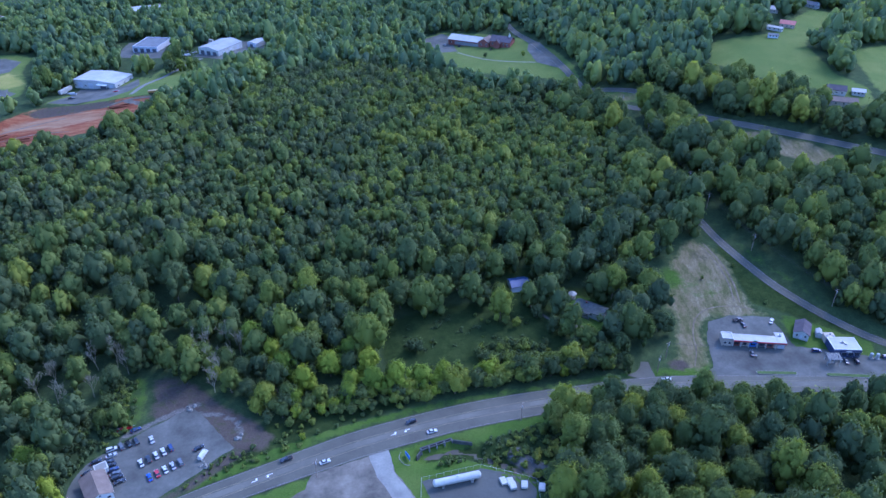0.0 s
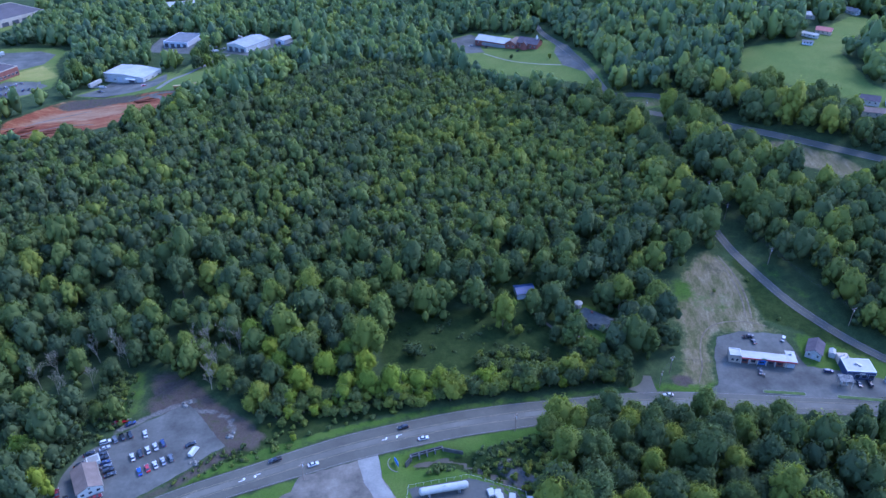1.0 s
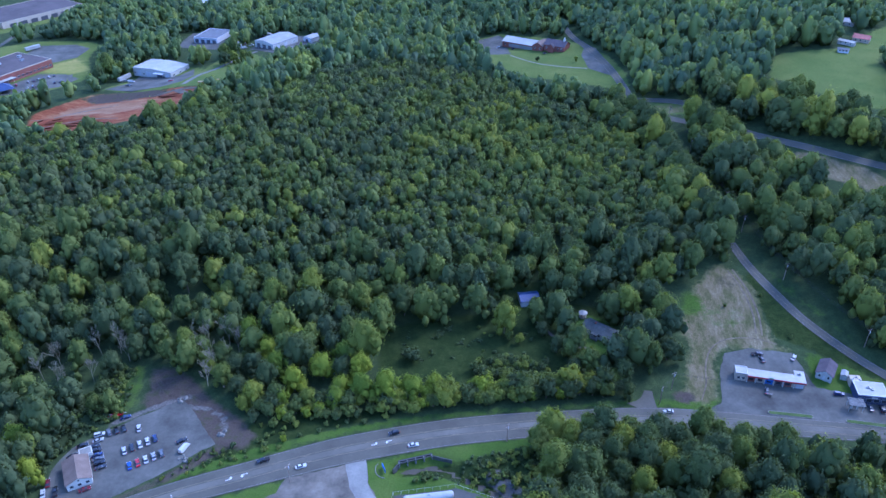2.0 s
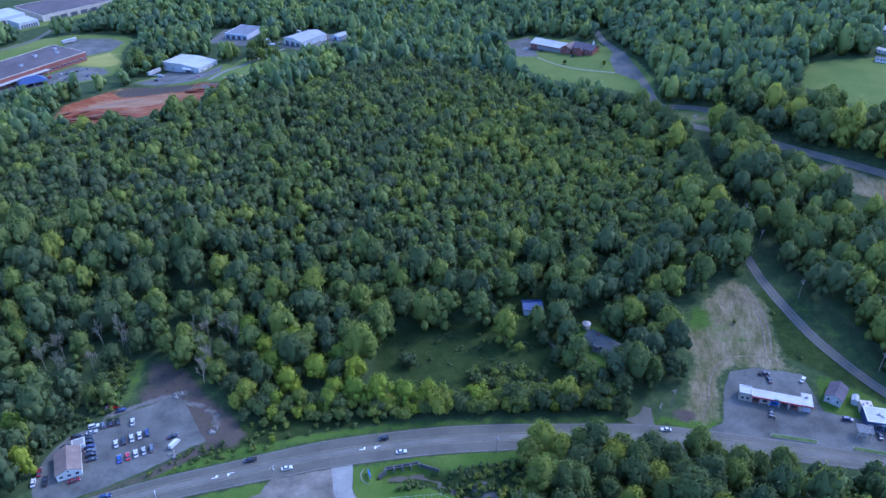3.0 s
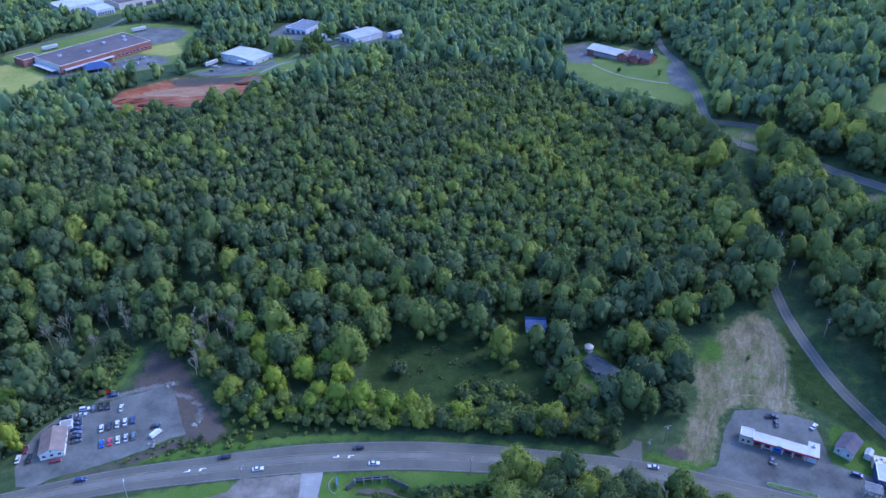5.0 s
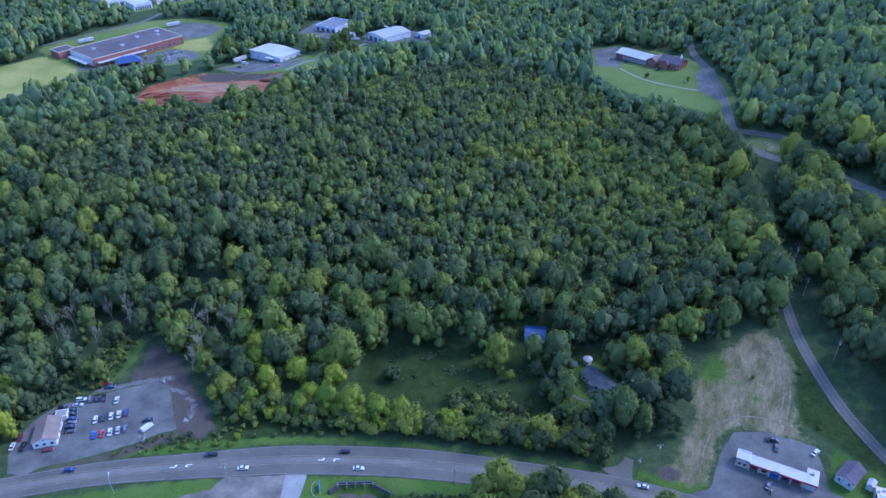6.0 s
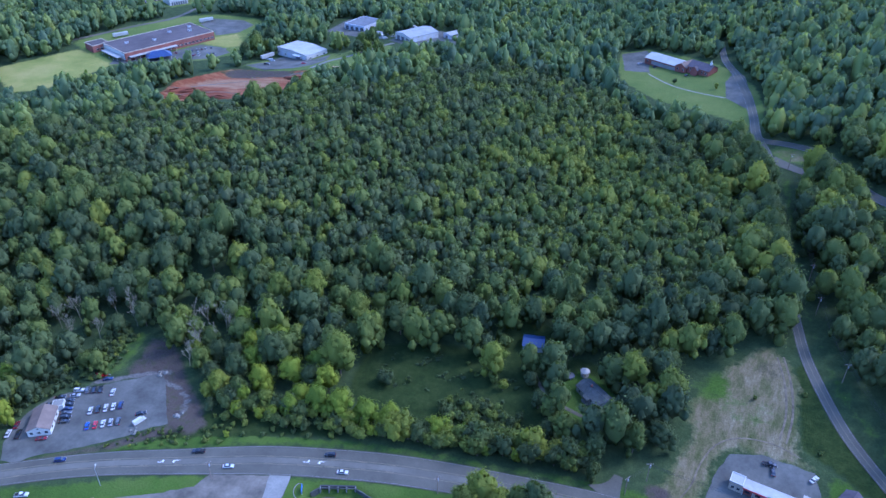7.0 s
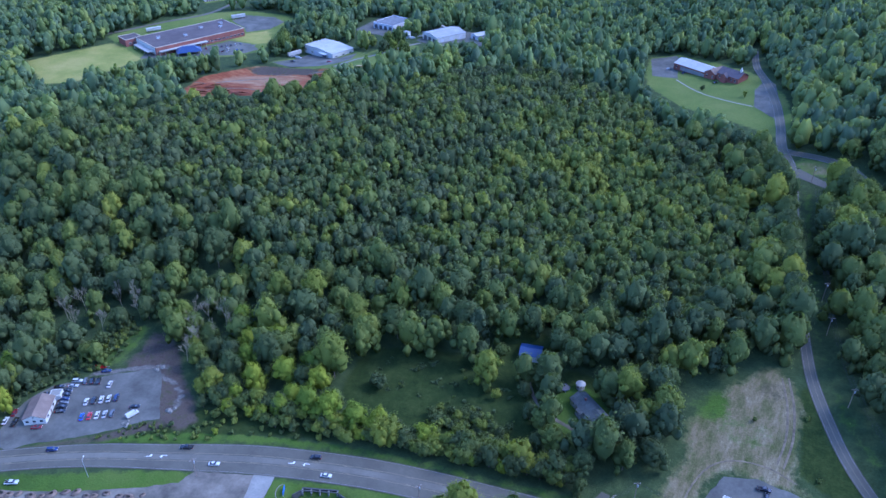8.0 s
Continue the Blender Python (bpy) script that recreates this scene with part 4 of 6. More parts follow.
for name, sel, kinds, mat, lab in (("hillside_woods", close, nearer, LEAF_WOODS, "green mixed woodland on the slopes beyond the road"), ("far_woods", ~close, far, LEAF_HAZED, "far green mixed woodland rolling to the distance")):
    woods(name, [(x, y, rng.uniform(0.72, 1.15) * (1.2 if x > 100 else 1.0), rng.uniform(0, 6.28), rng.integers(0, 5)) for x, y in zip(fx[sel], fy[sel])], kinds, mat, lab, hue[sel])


# ---- bare dead trees ----
def dead_tree(x, y, h, seed):
    r = random.Random(seed)
    root = empty("dead_tree", on_land(x, y, r.uniform(0, 360)))
    bm = bmesh.new()
    twigs = bmesh.new()

    def grow(mesh, a, d, length, rad, level):
        b = a + d * length
        tube(mesh, a, b, rad, rad * 0.6, 5 if level > 1 else 3)
        if level == 0:
            return
        for k in range(4 if level > 1 else 6):
            n = (d * r.uniform(0.6, 1.1) + Vector((r.uniform(-1, 1), r.uniform(-1, 1), r.uniform(0.2, 1.0))) * 0.52).normalized()
            grow(twigs, a.lerp(b, r.uniform(0.45, 1.0)), n, length * r.uniform(0.48, 0.72), max(0.024, rad * 0.46), level - 1)

    grow(bm, Vector((0, 0, -0.5)), Vector((r.uniform(-0.1, 0.1), r.uniform(-0.1, 0.1), 1)).normalized(), h * 0.46, 0.15, 4)
    part("trunk", bm, DEADWOOD, root)
    part("bare_crown", twigs, DEADWOOD, root, "bare grey branching crown")
    return tagged(root, "bare grey dead tree with thin branches at the wood's edge", "tree", "dead trees")


for k, (x, y, h) in enumerate(DEAD):
    dead_tree(x, y, h, 60 + k)

# ---- shrubs, rank weeds and tall grass ----
sx, sy = scatter(rng, -190, 215, 150, 330, 2.5, 0.75)
belt = (rng.uniform(size=len(sx)) < 0.12) & (inside([(-80, 208), (-66, 206.5), (-40, 221), (-6, 235.5), (-8, 240), (-40, 232), (-70, 225)], sx, sy) > 0) | (inside([(-146, 175), (-140, 205), (-128, 222), (-134, 250), (-146, 252), (-150, 215), (-154, 185)], sx, sy) > 0)
scrub = (inside(CLEARING, sx, sy) > 1) & (rng.uniform(size=len(sx)) < 0.8) & (np.array([noise.noise(Vector((a / 8, b / 8, 1))) for a, b in zip(sx, sy)]) > 0.38)
thicket = inside([(16, 264), (28, 275), (46, 273), (50, 262), (40, 258), (22, 260)], sx, sy) > 0
bank = (rng.uniform(size=len(sx)) < 0.9) & (inside([(-100, 192.5), (-92, 201), (-84, 209), (-70, 209), (-64, 205), (-78, 197), (-94, 189)], sx, sy) > 0)
brook = (inside([(4, 204.5), (12, 205), (22, 211), (30, 219), (50, 226), (52, 196), (38, 192), (37, 198), (22, 202)], sx, sy) > 0) & (rng.uniform(size=len(sx)) < 0.75)
brook |= (inside([(-12, 203.5), (2, 207), (4, 203), (-8, 199)], sx, sy) > 0) & (rng.uniform(size=len(sx)) < 0.3)
lane = (inside([(152, 300), (166, 292), (184, 282), (190, 280), (174, 298), (160, 318), (152, 340), (150, 332)], sx, sy) > 0) & (np.array([noise.noise(Vector((a / 6, b / 6, 5))) for a, b in zip(sx, sy)]) > 0.05)
cut = (inside(POWER_CUT, sx, sy) > 1) & (sy > 330) & (rng.uniform(size=len(sx)) < 0.3)
keep = (belt | scrub | thicket | bank | brook | (lane & (rng.uniform(size=len(sx)) < 0.12)) | cut) & (along(HIGHWAY, sx, sy) > 8.6) & (along(SIDE_ROAD, sx, sy) > 4) & (inside(CAR_LOT, sx, sy) < -1.2) & (along(GRAVEL_PAD, sx, sy) > 4)
big = np.where(thicket, 1.35, np.where(scrub, 0.62, np.where(belt, 1.0, np.where(brook, 1.0, np.where(lane, 0.8, 0.62)))))[keep]
sx, sy = sx[keep], sy[keep]
bush = [crown(500 + k, h, r, 3, 54, 0.36, 0.0, 0.6) for k, (h, r) in enumerate(((2.2, 1.5), (1.7, 1.7), (2.8, 1.5), (1.4, 1.3)))]
woods("shrubs", [(x, y, rng.uniform(0.6, 1.25) * b, rng.uniform(0, 6.28), rng.integers(0, 4)) for x, y, b in zip(sx, sy, big)], bush, LEAF_SHRUB,
      "low green shrubs, vines and rank weeds on banks", np.clip(patchy(sx, sy, 0.16) + 0.16, 0, 1), "shrubs")
# rank weeds that fill the clearing and its edges
wx, wy = scatter(rng, -80, 92, 198, 325, 2.4, 0.8)
banks = (inside([(-10, 207), (2, 204), (14, 203), (38, 197.5), (50, 205), (47, 226), (30, 220), (16, 214.5), (5, 206.5), (-4, 206)], wx, wy) > 0) & (along([(-8.5, 207), (-1.8, 209.4), (5, 211.2), (12, 209), (22, 204.5), (36, 198)], wx, wy) > 2.2)
keep = (((inside(CLEARING, wx, wy) > -2) & (np.array([noise.noise(Vector((a / 7, b / 7, 4))) for a, b in zip(wx, wy)]) > 0.25)) | banks ) & (np.array([noise.noise(Vector((a / 9, b / 9, 9))) for a, b in zip(wx, wy)]) > -0.22) & (along(FARM_TRACK, wx, wy) > 1.6) & (np.hypot(wx - 37.6, wy - 315.4) > 7.5)
wx, wy = wx[keep], wy[keep]
tuft = [crown(560 + k, h, r, 1, 18, 0.42, 0.0, 0.9) for k, (h, r) in enumerate(((0.7, 1.0), (0.9, 0.9), (0.6, 1.2)))]
woods("rank_weeds", [(x, y, rng.uniform(0.6, 1.3), rng.uniform(0, 6.28), rng.integers(0, 3)) for x, y in zip(wx, wy)], tuft, LEAF_SHRUB,
      "rank dark green weeds and tall grass in the clearing", np.clip(0.16 + 0.5 * (patchy(wx, wy, 0.1) - 0.4), 0, 0.6), "weeds")


# ---- buildings ----
WHITE_WALL = surface("white_siding", (0.42, 0.415, 0.37), 0.85, 1.0, 0.7, large=0.3, relief=0.01)
GREY_WALL = surface("grey_metal_siding", (0.45, 0.46, 0.48), 0.85, 1.0, 0.6, large=0.2, relief=0.01)
BRICK = surface("red_brick_wall", (0.20, 0.080, 0.058), 0.75, 5.0, 0.9, large=0.4)
TAN_WALL = surface("tan_painted_block", (0.42, 0.36, 0.27), 0.8, 3.0, 0.85, large=0.4)
DARK_WALL = surface("dark_shopfront", (0.06, 0.06, 0.07), 0.8, 2.0, 0.6, large=0.5)
WHITE_ROOF = surface("white_membrane_roof", (0.28, 0.275, 0.245), 0.80, 0.7, 0.7, large=0.12, relief=0.01)
GREY_ROOF = surface("grey_shingle_roof", (0.125, 0.13, 0.135), 0.75, 4.0, 0.9, large=0.3)
BROWN_ROOF = surface("brown_shingle_roof", (0.15, 0.115, 0.090), 0.78, 4.0, 0.9, large=0.3)
PURPLE_ROOF = surface("purplish_shingle_roof", (0.080, 0.068, 0.074), 0.78, 4.0, 0.9, large=0.3)
PALE_ROOF = surface("grey_white_metal_roof", (0.21, 0.205, 0.19), 0.8, 0.8, 0.6, large=0.15, relief=0.01)
SLATE_ROOF = surface("worn_slate_grey_roof", (0.074, 0.082, 0.076), 0.6, 2.0, 0.85, large=0.5)
TAR_ROOF = surface("dark_tar_roof", (0.075, 0.062, 0.058), 0.7, 0.8, 0.9, large=0.06)
BLUE_ROOF = surface("blue_metal_roof", (0.013, 0.031, 0.098), 0.85, 2.0, 0.45, large=0.4, relief=0.01)
RED_PAINT = surface("red_painted_fascia", (0.36, 0.03, 0.035), 0.8, 2.0, 0.6, large=0.5, relief=0)
RED_ROOF = surface("rusty_red_metal_roof", (0.33, 0.10, 0.075), 0.75, 2.0, 0.7, large=0.4)
NAVY_WALL = surface("dark_blue_painted_wall", (0.030, 0.040, 0.090), 0.8, 2.0, 0.7, large=0.5)
GREY_SLAT = surface("weathered_grey_slat", (0.13, 0.135, 0.13), 0.7, 2.0, 0.7, large=0.4)
GREEN_SIGN = surface("green_sign_face", (0.10, 0.22, 0.09), 0.85, 2.0, 0.5, relief=0)
TURF = surface("rough_green_turf", (0.060, 0.090, 0.024), 0.6, 2.5, 0.95, large=0.4, relief=0.08)
BLUE_SIGN = surface("blue_sign_face", (0.04, 0.12, 0.40), 0.85, 2.0, 0.5, relief=0)
GLASS = surface("dark_window_glass", (0.03, 0.035, 0.045), 0.9, 1.0, 0.12, relief=0)
TRIM = surface("white_trim", (0.44, 0.435, 0.39), 0.9, 2.0, 0.6, relief=0)
STEEL = surface("galvanised_steel", (0.42, 0.43, 0.44), 0.85, 3.0, 0.45, 0.6, relief=0.005)
POLE_WOOD = surface("weathered_pole_wood", (0.22, 0.17, 0.13), 0.7, 4.0, 0.9)
BLACK_WIRE = surface("black_cable", (0.02, 0.02, 0.02), 0.9, 1.0, 0.7, relief=0)
TANK_WHITE = surface("white_tank_paint", (0.33, 0.325, 0.29), 0.86, 1.2, 0.4, large=0.25, relief=0)
CONC = surface("stained_concrete", (0.20, 0.195, 0.18), 0.65, 1.5, 0.9, large=0.35, relief=0.03)
DARK_CONC = surface("mossy_dark_concrete", (0.075, 0.078, 0.066), 0.6, 1.2, 0.95, large=0.4, relief=0.03)
# the shade inside the culvert openings, put into a near-black colour
BARREL_SHADE = surface("shade_dark_concrete", (0.035, 0.035, 0.035), 0.7, 1.0, 0.8)


def window(parent, x, y, z, w, h, side, frame_mat=None):
    """A window in a wall whose outside looks along side: 'f' -y, 'b' +y, 'l' -x, 'r' +x."""
    d = {"f": (0, -1), "b": (0, 1), "l": (-1, 0), "r": (1, 0)}[side]
    t = 0.09
    if d[0] == 0:
        bm = boxed(x - w / 2, x + w / 2, y - t * (d[1] < 0), y + t * (d[1] > 0), z, z + h, bevel=0.03)
        pane = boxed(x - w / 2 + 0.12, x + w / 2 - 0.12, y + d[1] * t - 0.02, y + d[1] * t + 0.02, z + 0.12, z + h - 0.12)
    else:
        bm = boxed(x - t * (d[0] < 0), x + t * (d[0] > 0), y - w / 2, y + w / 2, z, z + h, bevel=0.03)
        pane = boxed(x + d[0] * t - 0.02, x + d[0] * t + 0.02, y - w / 2 + 0.12, y + w / 2 - 0.12, z + 0.12, z + h - 0.12)
    win = part("window", bm, frame_mat or TRIM, parent)
    part("pane", pane, GLASS, win, "dark glass pane")
    return win


def door(parent, x, y, w, h, mat, side="f", name="door"):
    t = 0.1
    if side in "fb":
        s = -1 if side == "f" else 1
        bm = boxed(x - w / 2, x + w / 2, min(y, y + s * t), max(y, y + s * t), 0.05, h, bevel=0.03)
    else:
        s = -1 if side == "l" else 1
        bm = boxed(min(x, x + s * t), max(x, x + s * t), y - w / 2, y + w / 2, 0.05, h, bevel=0.03)
    return part(name, bm, mat, parent)


def gable(name, m, w, d, h, rise, wall, roof, label, category="house", over=0.45, base=True):
    """A pitched building w by d, its ridge along y."""
    root = empty(name, m)
    part("wall", prism(bmesh.new(), [(-w / 2, -1.0), (w / 2, -1.0), (w / 2, h), (0, h + rise), (-w / 2, h)], -d / 2, d / 2), wall, root)
    k = rise / (w / 2)
    e, th = w / 2 + over, 0.16
    for s in (-1, 1):
        bm = prism(bmesh.new(), [(0, h + rise + 0.03), (s * e, h - k * over + 0.03), (s * e, h - k * over + 0.03 + th), (0, h + rise + 0.03 + th * 1.15)], -d / 2 - over, d / 2 + over)
        part("roof", bm, roof, root)
    cap = bmesh.new()
    tube(cap, (0, -d / 2 - over, h + rise + th), (0, d / 2 + over, h + rise + th), 0.12, n=6)
    part("ridge_cap", cap, roof, root)
    return tagged(root, label, category)


def flat(name, m, w, d, h, wall, roof, label, category="building", parapet=0.35, trim=None):
    """A flat-roofed block with a parapet."""
    root = empty(name, m)
    part("wall", boxed(-w / 2, w / 2, -d / 2, d / 2, -1.0, h), wall, root)
    part("roof", boxed(-w / 2 + 0.3, w / 2 - 0.3, -d / 2 + 0.3, d / 2 - 0.3, h + 0.005, h + 0.12), roof, root)
    for x0, x1, y0, y1 in ((-w / 2 - 0.06, w / 2 + 0.06, -d / 2 - 0.06, -d / 2 + 0.3), (-w / 2 - 0.06, w / 2 + 0.06, d / 2 - 0.3, d / 2 + 0.06),
                           (-w / 2 - 0.06, -w / 2 + 0.3, -d / 2 + 0.3, d / 2 - 0.3), (w / 2 - 0.3, w / 2 + 0.06, -d / 2 + 0.3, d / 2 - 0.3)):
        part("parapet", boxed(x0, x1, y0, y1, h - 0.15, h + parapet), trim or wall, root)
    return tagged(root, label, category)


def roof_unit(parent, x, y, z, w=1.6, d=1.4, h=1.1):
    u = part("roof_unit", boxed(x - w / 2, x + w / 2, y - d / 2, y + d / 2, z, z + h, bevel=0.06), STEEL, parent, "boxy grey rooftop air unit")
    bm = bmesh.new()
    tube(bm, (x, y, z + h), (x, y, z + h + 0.12), w * 0.32, n=12)
    part("fan", bm, DARK_WALL, u)


# car dealer's office
h = gable("sales_office", on_land(-129.2, 189.8, 35), 8.8, 12.6, 3.3, 1.9, WHITE_WALL, BROWN_ROOF, "white gabled sales office with a tan shingle roof", "office")
for x in (-2.8, 0.0, 2.8):
    window(h, x, -6.3, 1.2, 1.5, 1.3, "f")
window(h, 0, -6.3, 3.55, 1.0, 0.8, "f")
for y in (-3.5, 3.2):
    window(h, 4.4, y, 1.2, 1.6, 1.3, "r")
    window(h, -4.4, y, 1.2, 1.6, 1.3, "l")
door(h, 4.4, 0.2, 1.1, 2.15, BROWN_ROOF, "r")
part("gutter", boxed(4.75, 4.9, -6.7, 6.7, 2.95, 3.1), TRIM, h)
a = flat("lean_to", on_land(-131.3, 199.6, 35), 4.6, 4.0, 2.7, WHITE_WALL, PALE_CONCRETE, "small white flat-roofed lean-to beside the sales office", "shed", 0.12)
door(a, 0.0, -2.0, 1.0, 2.0, GREY_WALL)

# row of shops
s = empty("roadside_shops", on_land(143.3, 272.0, -6.5))
tagged(s, "long low roadside shops with white roof and red fascia", "shop")
part("wall", boxed(-14.0, 14.0, -1.6, 2.3, -1.0, 3.5), TAN_WALL, s)
part("roof", prism(bmesh.new(), [(-9.4, 3.5), (10.2, 3.5), (10.2, 3.75), (-9.4, 3.75)], -2.5, 2.5), WHITE_ROOF, s)
part("end_block", boxed(-14.2, -9.45, -2.1, 2.5, -1.0, 3.9), TAN_WALL, s, "tan end block")
part("end_roof", boxed(-14.35, -9.42, -2.3, 2.65, 3.9, 4.15, bevel=0.04), WHITE_ROOF, s)
for x0, x1, y0, y1 in ((-14.35, -9.42, -2.3, -2.05), (-14.35, -9.42, 2.4, 2.65), (-14.35, -14.1, -2.05, 2.4), (-9.67, -9.42, -2.05, 2.4)):
    part("parapet", boxed(x0, x1, y0, y1, 4.15, 4.42), TRIM, s)
part("rear_wing", boxed(10.25, 14.2, -1.9, 5.1, -1, 3.55), TAN_WALL, s)
part("rear_roof", boxed(10.2, 14.4, -2.5, 5.3, 3.55, 3.85, bevel=0.03), WHITE_ROOF, s)
part("gutter", boxed(14.4, 14.55, -2.4, 5.2, 3.4, 3.6), DARK_WALL, s)
part("fascia", boxed(-9.4, 14.4, -2.68, -2.52, 3.0, 3.72, bevel=0.03), RED_PAINT, s, "red painted fascia board")
for k, (x, w, mat) in enumerate(((-7.6, 3.2, BRICK), (-3.9, 3.0, TAN_WALL), (-0.2, 3.2, BLUE_SIGN), (3.6, 3.0, DARK_WALL), (7.3, 3.4, BRICK))):
    b = part("shop_bay", boxed(x - w / 2, x + w / 2, -1.80, -1.62, 0.05, 2.8, bevel=0.03), mat, s, "painted shop front bay")
    part("pane", boxed(x - w * 0.3, x + w * 0.3, -1.86, -1.78, 0.9, 2.2), GLASS, b)
for x in (-9.2, -5.7, -2.1, 1.7, 5.5, 9.9):
    part("pier", boxed(x - 0.15, x + 0.15, -2.4, -2.1, -0.5, 3.5), TRIM, s)
for x in (-12.8, -10.8):
    window(s, x, -2.1, 1.0, 1.3, 1.4, "f")
door(s, 12.2, -1.9, 3.0, 2.5, GREY_WALL, name="roller_door")
part("sign_board", boxed(-1.2, 1.2, -2.95, -2.72, 2.6, 3.4, bevel=0.05), BLUE_SIGN, s, "blue shop sign board")
part("sign_board", boxed(-0.8, 1.0, -2.9, -2.72, 3.8, 4.5, bevel=0.05), GREEN_SIGN, s, "small green sign board")
roof_unit(s, 12.2, 2.6, 3.85, 1.2, 1.0, 0.8)

h = gable("small_house", on_land(168.8, 279.0, -27), 6.6, 9.6, 2.9, 1.9, WHITE_WALL, PURPLE_ROOF, "small white clapboard house with a purplish shingle roof")
for x in (-1.8, 1.8):
    window(h, x, -4.8, 1.0, 1.0, 1.4, "f")
for y in (-2.6, 0.5, 3.2):
    window(h, -3.3, y, 1.0, 1.0, 1.3, "l")
door(h, 0, -4.8, 1.0, 2.1, GREY_WALL)
sh = gable("garden_shed", on_land(176.0, 277.4, -20), 2.6, 3.8, 2.1, 0.7, WHITE_WALL, WHITE_ROOF, "small white garden shed on the grass", "shed", 0.15)
door(sh, 0, -1.9, 1.2, 1.8, TRIM)

st = flat("corner_store", on_land(183.0, 267.3, -2), 12.2, 8.8, 4.1, NAVY_WALL, WHITE_ROOF, "flat-roofed corner store with a white roof and dark blue front", "shop", 0.22, TRIM)
for x in (-4.4, -1.4, 1.6, 4.6):
    p = part("shop_window", boxed(x - 1.2, x + 1.2, -4.55, -4.41, 0.6, 2.7, bevel=0.04), STEEL, st)
    part("pane", boxed(x - 1.05, x + 1.05, -4.6, -4.53, 0.75, 2.55), GLASS, p)
part("sign_band", boxed(-6.2, 6.2, -4.85, -4.5, 3.0, 3.8, bevel=0.04), NAVY_WALL, st, "dark blue sign band over the windows")
part("sign_panel", boxed(-0.9, 1.5, -4.95, -4.87, 3.1, 3.7), TRIM, st)
part("store_room", boxed(-6.4, -2.0, 4.45, 8.2, -1, 3.8), TAN_WALL, st)
part("store_room_roof", boxed(-6.5, -1.9, 4.5, 8.3, 3.8, 4.0, bevel=0.03), TAN_WALL, st)
for x, y in ((-5.6, 5.4), (-3.8, 6.6), (-2.8, 5.2)):
    roof_unit(st, x, y, 4.0, 0.8, 0.8, 0.6)
roof_unit(st, -1.0, 0.3, 4.2, 1.4, 0.8, 0.7)
roof_unit(st, 0.4, -0.6, 4.2, 0.9, 1.0, 0.6)
part("awning", prism(bmesh.new(), [(6.15, 2.6), (7.0, 2.3), (7.0, 2.4), (6.15, 2.75)], -4.0, 4.0), TAN_WALL, st)
cp = empty("pump_canopy", on_land(175.0, 259.4, -5))
for k in range(6):
    part("roof_slat", boxed(-3.1, 3.1, -2.45 + 0.84 * k, -2.45 + 0.84 * k + 0.52, 3.95, 4.12, bevel=0.02), GREY_SLAT, cp, "grey slatted roof panel")
for x in (-2.9, 0.0, 2.9):
    part("beam", boxed(x - 0.12, x + 0.12, -2.5, 2.4, 3.65, 3.93), DARK_WALL, cp)
for x in (-2.6, 2.6):
    for y in (-1.9, 1.9):
        part("post", tube(bmesh.new(), (x, y, -0.4), (x, y, 3.7), 0.12), TRIM, cp)
part("pump_island", boxed(-2.0, 2.0, -0.6, 0.6, -0.3, 0.3, bevel=0.05), PALE_CONCRETE, cp)
for x in (-1.2, 1.2):
    part("pump", boxed(x - 0.35, x + 0.35, -0.3, 0.3, 0.3, 1.8, bevel=0.06), TRIM, cp)
tagged(cp, "small grey slatted fuel pump canopy on white posts", "canopy")
for x, y in ((194.0, 262.4), (196.6, 262.0)):
    t = empty("gas_cylinder_tank", on_land(x, y))
    part("shell", tube(tube(bmesh.new(), (0, 0, 0.3), (0, 0, 2.6), 0.75, n=12), (0, 0, 2.6), (0, 0, 3.0), 0.75, 0.3, n=12), TANK_WHITE, t)
    part("plinth", boxed(-1, 1, -1, 1, -0.4, 0.3), CONC, t)
    tagged(t, "upright white gas tank on a concrete plinth", "tank", "gas tanks beside the store")


def island(x, y, length, width, turn):
    """A kerbed island of turf between forecourt and highway."""
    root = empty("traffic_island", on_land(x, y, turn, 0.1))
    for name, grow, z0, z1, mat, lab in (("kerb", 0.0, -0.2, 0.24, PALE_CONCRETE, "pale concrete kerb"), ("turf", -0.28, 0.2, 0.34, TURF, "rough green turf")):
        bm = bmesh.new()
        r = width / 2 + grow
        ring = []
        for s_ in (1, -1):
            for k in range(9):
                w = math.pi * (k / 8 - 0.5) + (0 if s_ > 0 else math.pi)
                ring.append((s_ * (length / 2 - width / 2) + r * math.cos(w), r * math.sin(w)))
        lo = [bm.verts.new((a_, b_, z0)) for a_, b_ in ring]
        hi = [bm.verts.new((a_, b_, z1)) for a_, b_ in ring]
        bm.faces.new(hi)
        for k in range(len(ring)):
            bm.faces.new((lo[k], lo[(k + 1) % len(ring)], hi[(k + 1) % len(ring)], hi[k]))
        part(name, bm, mat, root, lab)
    return tagged(root, "long kerbed grass island beside the highway", "traffic island", "islands before the shops")


island(148.0, 253.3, 18.0, 2.3, -2)
island(179.0, 251.4, 19.0, 2.3, -4)

# farmstead in the clearing
h = gable("farmhouse", on_land(72.0, 295.4, 56), 7.4, 15.0, 3.0, 1.6, WHITE_WALL, SLATE_ROOF, "white single-storey farmhouse with a worn grey roof among trees")
for y in (-5.4, -1.8, 2.4, 5.4):
    window(h, -3.7, y, 1.0, 1.2, 1.3, "l")
for x in (-1.8, 1.8):
    window(h, x, -7.5, 1.0, 1.2, 1.3, "f")
door(h, -3.7, 0.3, 1.0, 2.1, BROWN_ROOF, "l")
